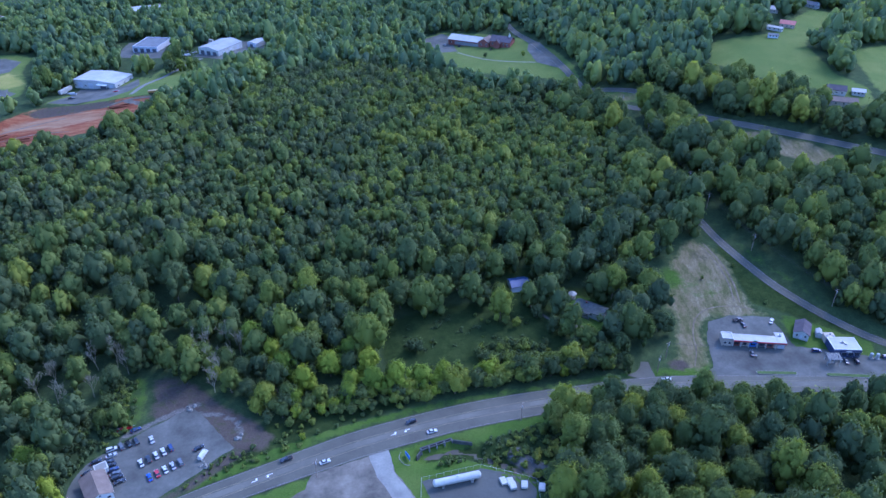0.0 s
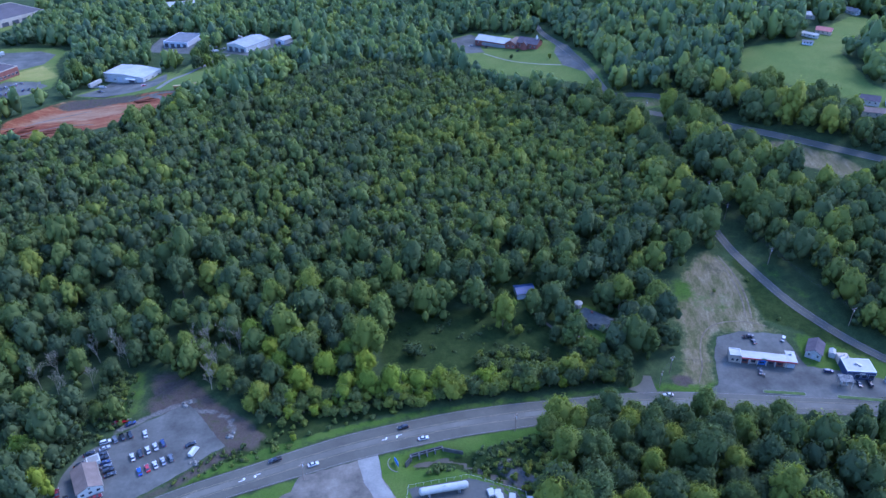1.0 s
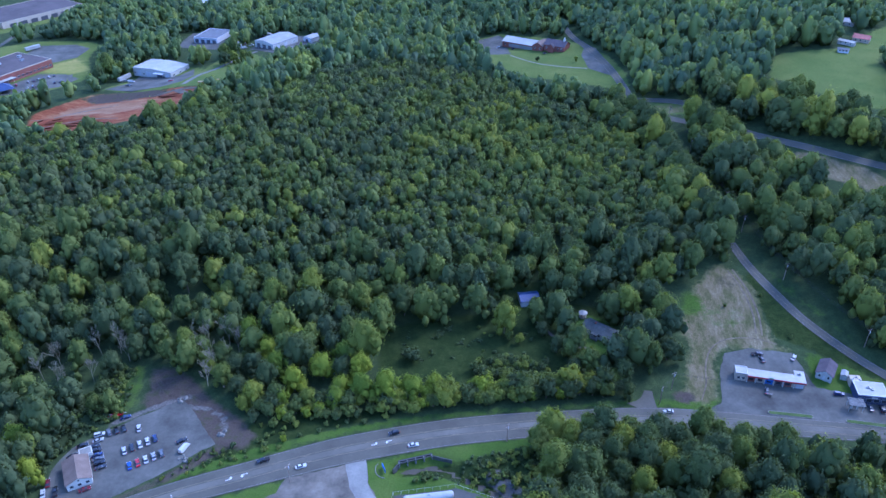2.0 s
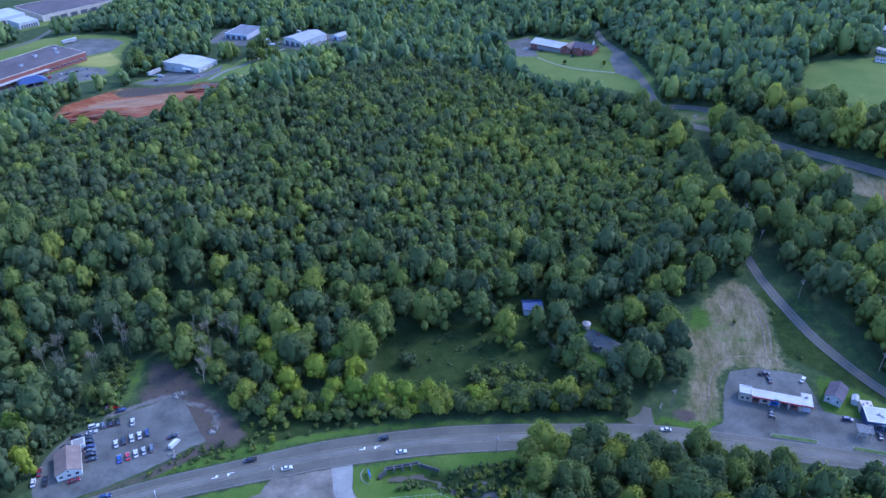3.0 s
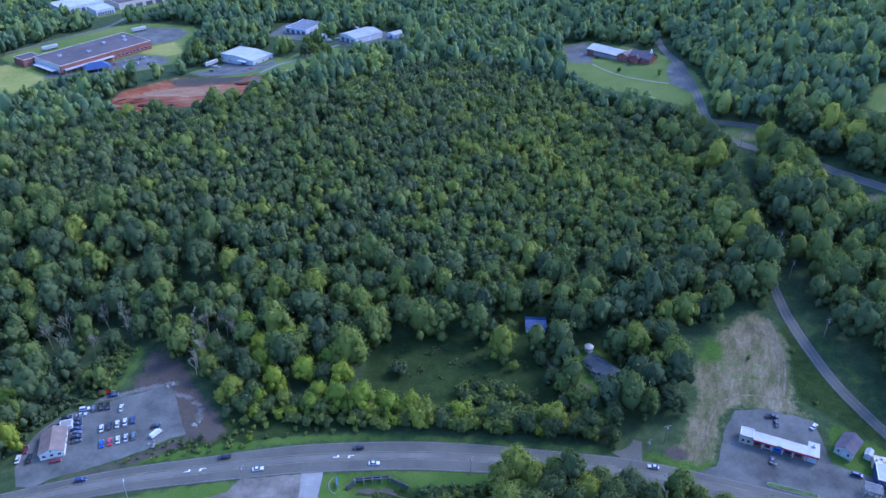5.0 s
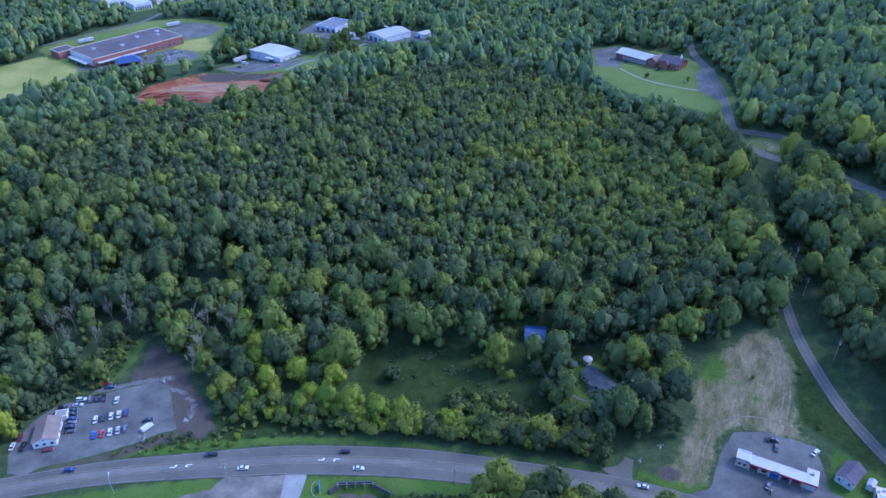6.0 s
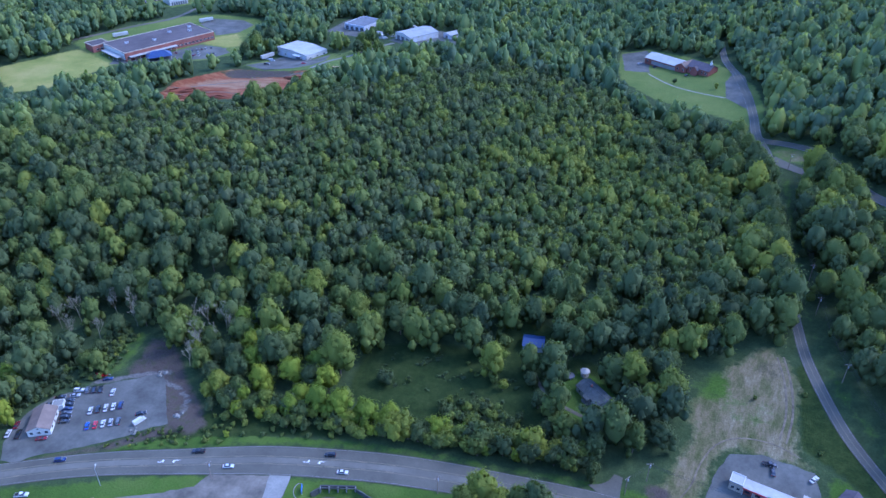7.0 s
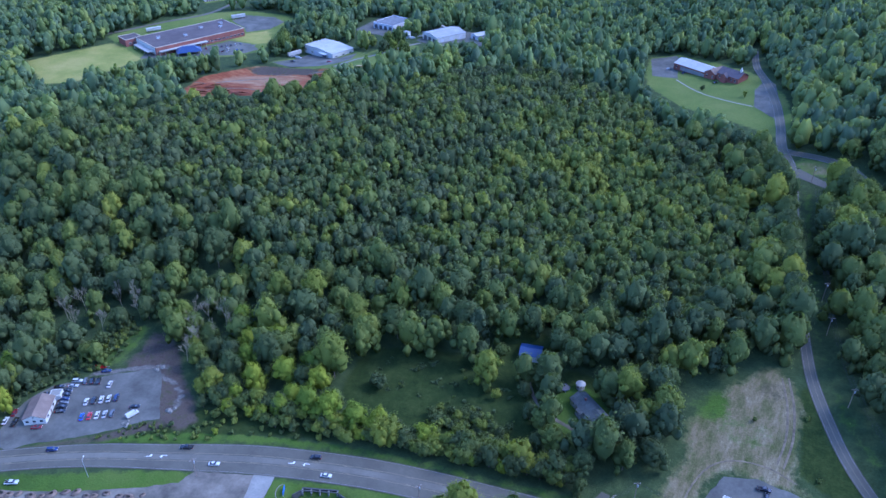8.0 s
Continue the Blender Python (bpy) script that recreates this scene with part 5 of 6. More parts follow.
pch = part("porch", boxed(-5.6, -3.75, -1.6, 1.8, -0.6, 0.3, bevel=0.03), PALE_CONCRETE, h)
for y in (-1.45, 1.65):
    part("post", boxed(-5.5, -5.36, y - 0.07, y + 0.07, 0.3, 2.6), TRIM, pch)
part("porch_roof", prism(bmesh.new(), [(-5.6, 2.6), (-3.8, 2.9), (-3.8, 3.05), (-5.6, 2.75)], -1.6, 1.8), SLATE_ROOF, h)
part("chimney", boxed(-0.4, 0.4, 2.0, 2.8, 3.5, 5.6, bevel=0.04), BRICK, h)
h = gable("outbuilding", on_land(38.3, 314.6, 104), 7.6, 9.0, 2.8, 1.3, GREY_WALL, BLUE_ROOF, "low outbuilding with a bright blue metal roof among trees", "outbuilding", 0.4)
door(h, 0, 4.5, 2.8, 2.4, TRIM, "b")
for x in (-2.6, 2.6):
    window(h, x, 4.5, 1.0, 1.1, 1.1, "b")
g = empty("gazebo", on_land(64.6, 306.3))
for k in range(8):
    w = math.pi * k / 4
    part("post", tube(bmesh.new(), (1.7 * math.cos(w), 1.7 * math.sin(w), -0.3), (1.7 * math.cos(w), 1.7 * math.sin(w), 2.4), 0.07, n=6), TRIM, g)
part("roof", tube(bmesh.new(), (0, 0, 2.4), (0, 0, 3.5), 2.2, 0.25, 8), WHITE_ROOF, g)
part("floor", tube(bmesh.new(), (0, 0, -0.3), (0, 0, 0.15), 1.9, n=8), PALE_CONCRETE, g)
tagged(g, "small white eight-sided garden gazebo beside the farmhouse", "gazebo")
g = empty("trampoline", on_land(58.8, 303.0))
part("mat", tube(bmesh.new(), (0, 0, 0.86), (0, 0, 0.9), 1.9, n=20), DARK_WALL, g)
rim = bmesh.new()
for k in range(20):
    a0, a1 = 2 * math.pi * k / 20, 2 * math.pi * (k + 1) / 20
    tube(rim, (2.1 * math.cos(a0), 2.1 * math.sin(a0), 0.9), (2.1 * math.cos(a1), 2.1 * math.sin(a1), 0.9), 0.12, n=6)
part("rim", rim, NAVY_WALL, g, "dark blue padded rim")
for k in range(6):
    w = math.pi * k / 3
    part("leg", tube(bmesh.new(), (2.1 * math.cos(w), 2.1 * math.sin(w), -0.2), (2.1 * math.cos(w), 2.1 * math.sin(w), 0.9), 0.05, n=6), STEEL, g)
tagged(g, "round dark garden trampoline with a dark blue rim", "trampoline")

# church
c = gable("church_hall", on_land(23.5, 693.0, 65.5), 17.0, 31.0, 4.2, 2.6, BRICK, WHITE_ROOF, "long brick church hall with a pale metal roof", "church hall", 0.5)
for y in (-12, -7, -2, 3, 8, 13):
    window(c, -8.5, y, 1.0, 1.5, 1.8, "l")
part("entrance_band", boxed(-8.75, -8.52, -15, 9, 0.1, 2.9), PALE_ROOF, c)
c = gable("church", on_land(54.5, 676.0, 65.5), 13.0, 19.0, 4.6, 3.4, BRICK, PURPLE_ROOF, "red-brick church with dark gabled roof and white steeple", "church", 0.5)
for y in (-7, -3.6, 3.6, 7):
    window(c, -6.5, y, 1.1, 1.1, 2.4, "l")
part("porch", prism(bmesh.new(), [(-2.6, -1), (2.6, -1), (2.6, 3.6), (0, 6.2), (-2.6, 3.6)], -1.6, 1.6), BRICK, c).matrix_basis = pose(-7.6, 2.0, 0, 0, 0, -90)
part("porch_roof", prism(bmesh.new(), [(-3.0, 3.4), (0, 6.5), (3.0, 3.4), (3.0, 3.6), (0, 6.75), (-3.0, 3.6)], -1.9, 1.8), PURPLE_ROOF, c).matrix_basis = pose(-7.6, 2.0, 0, 0, 0, -90)
sp = part("steeple", boxed(-0.8, 0.8, -7.6, -6.0, 6.4, 9.6, bevel=0.05), TRIM, c, "white steeple base")
part("spire", tube(bmesh.new(), (0, -6.8, 9.6), (0, -6.8, 11.6), 0.9, 0.06, 8), TRIM, sp)
c = gable("vestry", on_land(40.5, 682.0, -25), 10.0, 14.0, 4.0, 2.8, BRICK, BROWN_ROOF, "brick vestry with a brown gable between hall and church", "church", 0.4)
for x in (-2.5, 2.5):
    window(c, x, -7.0, 1.1, 1.4, 1.8, "f")

# works on the far hill
w = gable("white_warehouse", on_land(-284, 610.5, -15.5), 40, 24, 6.2, 1.1, WHITE_WALL, WHITE_ROOF, "large white metal warehouse with a pale low roof", "warehouse", 0.3)
for x, dw in ((-14, 4.5), (-4, 4.5), (8, 5.5), (16, 3.2)):
    door(w, x, -12, dw, 4.4, DARK_WALL if dw > 5 else GREY_WALL, name="loading_door")
for x in (-18.5, -9, 12.4):
    window(w, x, -12, 1.2, 1.4, 1.4, "f")
for y in (-8, 0, 8):
    window(w, 20, y, 2.8, 2.4, 1.2, "r")
lo = part("loading_canopy", boxed(4, 13, -15.5, -12.1, 4.6, 4.9, bevel=0.04), GREY_WALL, w)
w = gable("workshop", on_land(-201, 676, -27), 23, 32, 5.6, 2.0, WHITE_WALL, PALE_ROOF, "pale metal workshop with a low grey-white roof", "workshop", 0.3)
for x in (-7, 0, 7):
    door(w, x, -16, 4.2, 4.0, DARK_WALL, name="shutter_door")
for y in (-10, 0, 10):
    door(w, 11.5, y, 3.6, 3.8, GREY_WALL, "r", name="shutter_door")
w = flat("depot", on_land(-272, 701, -8), 24, 30, 5.0, GREY_WALL, GREY_ROOF, "wide flat-roofed grey depot beside trees", "depot", 0.4)
for x in (-12, -4, 4, 12):
    door(w, x * 0.75, -15, 3.6, 3.6, DARK_WALL, name="shutter_door")
w = gable("small_shed", on_land(-172, 692, -27), 10, 14, 4.0, 1.2, GREY_WALL, WHITE_ROOF, "small pale metal shed beside the workshop", "shed", 0.3)
door(w, 0, -7, 3.2, 3.0, DARK_WALL)
w = gable("small_shed", on_land(-237, 668, 30), 8, 11, 3.2, 1.2, WHITE_WALL, WHITE_ROOF, "small white store shed with a metal roof", "shed", 0.3)
door(w, 0, -5.5, 2.8, 2.6, GREY_WALL)

# school
sc = flat("school", on_land(-421, 579, 71), 89, 43, 7.0, BRICK, TAR_ROOF, "large red-brick school with a dark flat roof", "school", 0.4, TAN_WALL)
part("end_cladding", boxed(-44.72, -44.5, -20, 20, 0.5, 6.6), WHITE_WALL, sc, "pale blue-white end cladding")
part("front_canopy", boxed(-42, 4, -26.0, -21.55, 3.4, 3.9, bevel=0.05), WHITE_ROOF, sc, "long white canopy roof")
for x in range(-43, 3, 5):
    part("canopy_post", tube(bmesh.new(), (x, -25.5, -0.5), (x, -25.5, 3.4), 0.12, n=6), TRIM, sc)
for x in range(-42, 44, 4):
    window(sc, x, -21.5, 1.2, 2.6, 1.8, "f")
part("side_canopy", boxed(-50.5, -44.75, -17, 14, 3.0, 3.4, bevel=0.05), WHITE_ROOF, sc)
for y in (-16, -8, 0, 8, 13):
    part("canopy_post", tube(bmesh.new(), (-50.1, y, -0.5), (-50.1, y, 3.0), 0.12, n=6), TRIM, sc)
for x, y in ((-30, 4), (-8, -6), (14, 6), (30, -3), (36, 8)):
    roof_unit(sc, x, y, 7.1, 3.0, 2.4, 1.6)
wg = flat("school_wing", on_land(-464, 545, 71), 16, 16, 6.0, BRICK, TAR_ROOF, "small square brick wing of the school", "school", 0.4, TAN_WALL)
for x in (-4, 0, 4):
    window(wg, x, -8, 1.2, 2.2, 1.8, "f")
pv = empty("blue_pavilion", on_land(-395.5, 549.5, 50))
roofv = bmesh.new()
q = [roofv.verts.new(p) for p in ((-11, -7.5, 3.2), (11, -7.5, 3.2), (11, 7.5, 3.2), (-11, 7.5, 3.2), (-5, 0, 7.2), (5, 0, 7.2))]
for f in ((0, 1, 5, 4), (1, 2, 5), (2, 3, 4, 5), (3, 0, 4), (3, 2, 1, 0)):
    roofv.faces.new([q[i] for i in f])
part("roof", roofv, BLUE_ROOF, pv, "blue hipped metal roof")
for x in (-9.5, 0, 9.5):
    for y in (-6.3, 6.3):
        part("post", tube(bmesh.new(), (x, y, -0.6), (x, y, 3.3), 0.18, n=8), TRIM, pv)
tagged(pv, "open pavilion with a bright blue hipped roof", "pavilion")
for name, x, y, r, w_, d_, h_, wl, rf, lab in (
        ("factory", -548, 708, 62, 46, 34, 7, WHITE_WALL, WHITE_ROOF, "distant white-roofed factory beyond the school"),
        ("factory", -510, 700, 62, 20, 22, 6, WHITE_WALL, WHITE_ROOF, "smaller white-roofed factory block beside trees"),
        ("mill_building", -505, 770, 62, 90, 60, 7, TAN_WALL, TAR_ROOF, "far sprawling tan mill with a dark flat roof"),
        ("far_store", -330, 842, 20, 40, 22, 6, TAN_WALL, WHITE_ROOF, "far pale flat-roofed store beyond the woods")):
    b = flat(name, on_land(x, y, r), w_, d_, h_, wl, rf, lab, "factory", 0.4)
    for k in range(-3, 4):
        door(b, k * w_ / 8, -d_ / 2, w_ / 12, h_ * 0.6, DARK_WALL, name="loading_door")

# homesteads by the meadow
for name, x, y, r, w_, d_, h_, ri, wl, rf, lab in (
        ("ranch_house", 268, 478, 75, 8.5, 17, 2.9, 1.7, TAN_WALL, BROWN_ROOF, "low tan ranch house with a brown roof beside the meadow"),
        ("house", 270, 494, 70, 8.5, 12, 3.0, 2.2, WHITE_WALL, PURPLE_ROOF, "white house with a purplish roof beside the meadow"),
        ("garage", 284, 491, 70, 6, 8, 2.6, 1.2, WHITE_WALL, WHITE_ROOF, "small white garage near the meadow houses"),
        ("barn", 286, 625, 60, 7.5, 11.5, 3.0, 2.0, TAN_WALL, RED_ROOF, "old barn with a rusty red metal roof"),
        ("mobile_home", 272, 615, 50, 4.6, 12, 2.6, 0.8, WHITE_WALL, WHITE_ROOF, "long white mobile home at the meadow's edge"),
        ("hay_shed", 264, 597.5, 70, 4.6, 7.5, 2.2, 0.8, GREY_WALL, GREY_ROOF, "small grey hay shed in the meadow"),
        ("house", 286.5, 671, 75, 9, 16, 3.2, 2.0, WHITE_WALL, WHITE_ROOF, "distant white house beyond the meadow"),
        ("house", 338, 700, 40, 8, 12, 3.0, 2.0, WHITE_WALL, GREY_ROOF, "distant grey-roofed house at the wood's edge"),
        ("cottage", -33, 846, 30, 8, 12, 3.0, 2.0, WHITE_WALL, GREY_ROOF, "distant white cottage in a far clearing")):
    b = gable(name, on_land(x, y, r), w_, d_, h_, ri, wl, rf, lab, "house" if "house" in name or name == "cottage" else name.replace("_", " "))
    for k in (-0.3, 0.0, 0.3):
        window(b, -w_ / 2, k * d_, 1.0, 1.2, 1.2, "l")
    for k in (-0.2, 0.2):
        window(b, k * w_, -d_ / 2, 1.0, 1.1, 1.2, "f")

# ---- gas tank yard, culvert, roadside fittings ----
tk = empty("gas_storage_tank", on_land(4.9, 193.2, 14.8))
shell = bmesh.new()
for a, b, r0, r1 in ((-8.6, 8.6, 1.45, 1.45), (8.6, 9.1, 1.45, 1.05), (9.1, 9.35, 1.05, 0.3), (-8.6, -9.1, 1.45, 1.05), (-9.1, -9.35, 1.05, 0.3)):
    tube(shell, (a, 0, 2.5), (b, 0, 2.5), r0, r1, 20)
part("shell", shell, TANK_WHITE, tk)
for x in (-5.6, 5.6):
    part("saddle", boxed(x - 0.4, x + 0.4, -1.3, 1.3, -0.4, 1.5, bevel=0.05), CONC, tk)
part("valve_box", boxed(-0.6, 0.6, -0.4, 0.4, 3.85, 4.25, bevel=0.05), STEEL, tk)
part("pipe", tube(tube(bmesh.new(), (5.9, -1.6, 0.3), (5.9, -1.6, 2.2), 0.08), (5.9, -1.6, 2.2), (5.9, -0.3, 2.2), 0.08), STEEL, tk)
tagged(tk, "long white horizontal gas storage tank on saddles", "tank")
for k, (x, y, r) in enumerate(((22.4, 193.6, 20), (25.0, 193.2, 10), (25.8, 191.2, 10), (30.2, 191.8, -5), (36.6, 190.6, -8))):
    b = empty("pallet_stack", on_land(x, y, r))
    part("load", boxed(-1.2, 1.2, -1.7, 1.7, 0.2, 1.25 + 0.15 * (k % 3), bevel=0.12), TANK_WHITE, b)
    for y_ in (-1.2, 0, 1.2):
        part("bearer", boxed(-1.2, 1.2, y_ - 0.1, y_ + 0.1, -0.05, 0.2), POLE_WOOD, b)
    part("strap", boxed(-1.23, 1.23, -0.06, 0.06, 0.21, 1.28 + 0.15 * (k % 3)), STEEL, b)
    tagged(b, "white wrapped stack of goods in the tank yard", "pallet stack", "wrapped stacks in the yard")
fence = empty("yard_fence", pose(0, 0, 0))
corners = [(-8.5, 180), (-8.5, 194.4), (14, 200.8), (35.4, 196.3), (35.4, 180)]
for (ax, ay), (bx, by) in zip(corners, corners[1:]):
    n = max(2, round(math.hypot(bx - ax, by - ay) / 3))
    for i in range(n):
        x, y = ax + (bx - ax) * i / n, ay + (by - ay) * i / n
        part("post", tube(bmesh.new(), (x, y, z_at(x, y) - 0.3), (x, y, z_at(x, y) + 1.9), 0.05, n=6), STEEL, fence)
    part("rail", tube(bmesh.new(), (ax, ay, z_at(ax, ay) + 1.85), (bx, by, z_at(bx, by) + 1.85), 0.035, n=6), STEEL, fence)
tagged(fence, "thin galvanised post and rail yard fence", "fence")

cu = empty("culvert", pose(-2.6, 211.9, 0, 0, 0, 23))
# panel closing the barrels; their darkness is painted on it
part("headwall", boxed(-6.8, 6.8, 1.2, 1.8, -3.6, 0.3), BARREL_SHADE, cu, "back of the culvert barrels, coloured near-black as their shade")
part("deck", boxed(-6.9, 6.9, 0.1, 0.5, 0.2, 0.42, bevel=0.05), DARK_CONC, cu)
for k in range(5):
    x = -6.6 + 3.3 * k
    part("pier", boxed(x - 0.2, x + 0.2, 0.0, 1.6, -3.6, 0.19, bevel=0.05), CONC, cu)
part("wing_wall", boxed(0, 8.0, -0.2, 0.2, -3.3, 0.4, bevel=0.05), DARK_CONC, cu).matrix_basis = pose(6.8, 0.4, 0, 0, 0, -34)
part("wing_wall", boxed(-4.0, 0, -0.2, 0.2, -3.3, 0.5, bevel=0.05), DARK_CONC, cu).matrix_basis = pose(-6.8, 0.4, 0, 0, 0, 40)
tagged(cu, "stained concrete road culvert with four openings", "culvert")
sheet("water_brook", [(-8, 208.5), (-1.5, 211), (5, 212.5), (12.5, 210.3), (23, 205.6), (36, 199.2), (35, 196.6), (21, 203), (11.5, 207.4), (5, 209.4), (-2, 207.6), (-8, 205.4)], surface("brown_brook_water", (0.050, 0.043, 0.026), 0.7, 0.6, 0.75, relief=0.02), "shallow brown brook water below the culvert", "water", dz=0.05)


def pole(x, y, h=10.5, arm=True, turn=0, label="weathered wooden utility pole with a crossarm"):
    p = empty("utility_pole", on_land(x, y, turn))
    part("post", tube(bmesh.new(), (0, 0, -0.6), (0, 0, h), 0.17, 0.11), POLE_WOOD, p)
    if arm:
        part("crossarm", boxed(-1.3, 1.3, -0.08, 0.08, h - 0.9, h - 0.72), POLE_WOOD, p)
        for k in (-1.1, -0.5, 0.5, 1.1):
            part("insulator", tube(bmesh.new(), (k, 0, h - 0.72), (k, 0, h - 0.5), 0.06, n=6), TRIM, p)
        part("transformer", tube(bmesh.new(), (0.34, 0, h - 2.6), (0.34, 0, h - 1.6), 0.26, n=10), STEEL, p)
    return tagged(p, label, "utility pole", "utility poles")


def wires(name, posts, h, offsets):
    """Sagging cables from pole top to pole top."""
    root = empty(name)
    for o in offsets:
        bm, run = bmesh.new(), []
        for (ax, ay), (bx, by) in zip(posts, posts[1:]):
            d = Vector((bx - ax, by - ay, 0)).normalized()
            s = Vector((-d.y, d.x, 0)) * o
            for i in range(9):
                t = i / 8
                x, y = ax + (bx - ax) * t, ay + (by - ay) * t
                z = (z_at(ax, ay) * (1 - t) + z_at(bx, by) * t) + h - 4 * 1.3 * t * (1 - t)
                if i or not run:
                    run.append(Vector((x, y, z)) + s)
        part("cable", cord(bm, run, 0.03), BLACK_WIRE, root)
    return tagged(root, "black overhead power cables strung between poles", "cables")


LINE = [(190, 296), (164, 338), (151.5, 378), (147, 402), (136.5, 465), (129, 512)]
for x, y in LINE:
    pole(x, y, 10.5, True, 20)
wires("power_cables", LINE, 10.0, (-1.1, -0.5, 0.5, 1.1))
ROADSIDE = [(-48.4, 196.2), (32.0, 225.8), (95, 254)]
for x, y in ROADSIDE:
    pole(x, y, 9.5, True, 60, "wooden utility pole standing on the highway verge")
wires("roadside_cables", [(95, 254), (101, 263), (160, 262)], 9.0, (-0.6, 0.0, 0.6))
pole(101, 263, 10, True, 30)
lp = empty("street_lamp", on_land(-84.2, 176.2, 35))
part("pole", tube(bmesh.new(), (0, 0, -0.5), (0, 0, 9.0), 0.12, 0.07), STEEL, lp)
part("arm", tube(bmesh.new(), (0, 0, 8.9), (0, 1.8, 9.3), 0.05), STEEL, lp)
part("lamp_head", boxed(-0.16, 0.16, 1.5, 2.3, 9.22, 9.4, bevel=0.03), TRIM, lp)
tagged(lp, "tall pale street lamp on the grass verge", "street lamp")
sg = empty("roadside_sign", on_land(-14.2, 205.8, 30))
part("panel", boxed(-0.12, 0.12, -1.8, 1.8, 0.5, 2.3, bevel=0.04), BLUE_SIGN, sg, "dark blue sign panel")
for y in (-1.5, 1.5):
    part("post", tube(bmesh.new(), (0, y, -0.4), (0, y, 2.4), 0.07, n=6), TRIM, sg)
kb = bmesh.new()
for k in range(12):
    a0, a1 = math.pi * (0.6 + 0.8 * k / 12), math.pi * (0.6 + 0.8 * (k + 1) / 12)
    tube(kb, (3.2 * math.cos(a0), 4.0 * math.sin(a0), 0.12), (3.2 * math.cos(a1), 4.0 * math.sin(a1), 0.12), 0.14, n=6)
part("kerb", kb, PALE_CONCRETE, sg, "curved pale kerb")
tagged(sg, "blue roadside sign on posts in a kerbed bed", "sign")

mast = empty("radio_mast", on_land(262, 696))
for k in range(3):
    w0 = 2 * math.pi * k / 3
    part("leg", tube(bmesh.new(), (1.1 * math.cos(w0), 1.1 * math.sin(w0), -0.5), (0.35 * math.cos(w0), 0.35 * math.sin(w0), 46), 0.16, 0.10, 6), STEEL, mast)
    for j in range(9):
        z0, z1 = 1 + 5 * j, 6 + 5 * j
        r0, r1 = 1.1 - 0.75 * z0 / 46, 1.1 - 0.75 * z1 / 46
        w1 = w0 + 2 * math.pi / 3
        part("brace", tube(bmesh.new(), (r0 * math.cos(w0), r0 * math.sin(w0), z0), (r1 * math.cos(w1), r1 * math.sin(w1), z1), 0.07, n=4), STEEL, mast)
part("antenna", tube(bmesh.new(), (0, 0, 45.5), (0, 0, 50), 0.08, 0.04, 6), TRIM, mast)
tagged(mast, "slender grey lattice radio mast above far woods", "radio mast")

# ---- road markings ----
def marking(name, line, offset, width, mat, label, dash=None, t0=0, t1=None):
    rows = curve_through(line, 1.5)[t0:t1]
    v, f = [], []
    run = 0.0
    for a, b in zip(rows, rows[1:]):
        d = np.array([b[0] - a[0], b[1] - a[1]])
        L = np.hypot(*d)
        d /= L
        run += L
        if dash and run % dash[1] > dash[0]:
            continue
        nrm = np.array([-d[1], d[0]])
        q = []
        for p in (a, b):
            o = offset if not isinstance(offset, str) else (p[2] / 2 - 0.5) * (1 if offset == "left" else -1)
            for s in (-1, 1):
                e = p[:2] + nrm * (o + s * width / 2)
                q.append((e[0], e[1], z_at(*e) + 0.27))
        n = len(v)
        v += q
        f.append((n, n + 2, n + 3, n + 1)[::-1])
    return tagged(mesh_np(name, v, f, mat), label, "road marking", kind="structure")


marking("trim_edge_line", HIGHWAY, "left", 0.11, FADED_LINE, "white edge line of the highway")
marking("trim_edge_line", HIGHWAY, "right", 0.11, FADED_LINE, "white edge line of the highway")
marking("trim_centre_line", HIGHWAY, 2.0, 0.16, YELLOW_PAINT, "faded yellow centre line")
marking("trim_centre_line", HIGHWAY, -2.0, 0.16, YELLOW_PAINT, "faded yellow centre line")
marking("trim_lane_dashes", HIGHWAY, 1.6, 0.15, YELLOW_PAINT, "faded yellow lane dashes", (3, 12))
marking("trim_lane_dashes", HIGHWAY, -1.6, 0.15, YELLOW_PAINT, "faded yellow lane dashes", (3, 12))
marking("trim_edge_line", SIDE_ROAD, "left", 0.1, FADED_LINE, "faint pale edge line of the side road")
marking("trim_edge_line", SIDE_ROAD, "right", 0.1, FADED_LINE, "faint pale edge line of the side road")
marking("trim_centre_line", SIDE_ROAD, 0.0, 0.12, YELLOW_PAINT, "faded centre line of the side road")
marking("trim_edge_line", RIDGE_ROAD, "left", 0.15, FADED_LINE, "white edge line of the ridge road")
marking("trim_edge_line", RIDGE_ROAD, "right", 0.15, FADED_LINE, "white edge line of the ridge road")


def arrow(x, y, turn, flip):
    bm = bmesh.new()
    pts = [(-1.9, -0.14), (0.6, -0.14), (0.6, 0.35), (0.15, 0.35), (0.95, 1.25), (1.75, 0.35), (1.2, 0.35), (1.2, -0.5), (-1.9, -0.5)]
    bm.faces.new([bm.verts.new((0.75 * px * flip, 0.75 * py * flip, 0)) for px, py in pts])
    bm.normal_update()
    if bm.faces[:][0].normal.z < 0:
        bmesh.ops.reverse_faces(bm, faces=bm.faces[:])
    ob = part("trim_turn_arrow", bm, WHITE_PAINT)
    ob.matrix_world = on_land(x, y, turn, 0.36)
    return tagged(ob, "white turning arrow painted on the highway", "road marking", kind="structure")


for x, y, w, f in ((-71.6, 194.6, 28, 1), (-66.7, 197.2, 28, -1), (-20.2, 218.2, 22, 1), (-15.0, 220.2, 22, -1)):
    arrow(x, y, w, f)

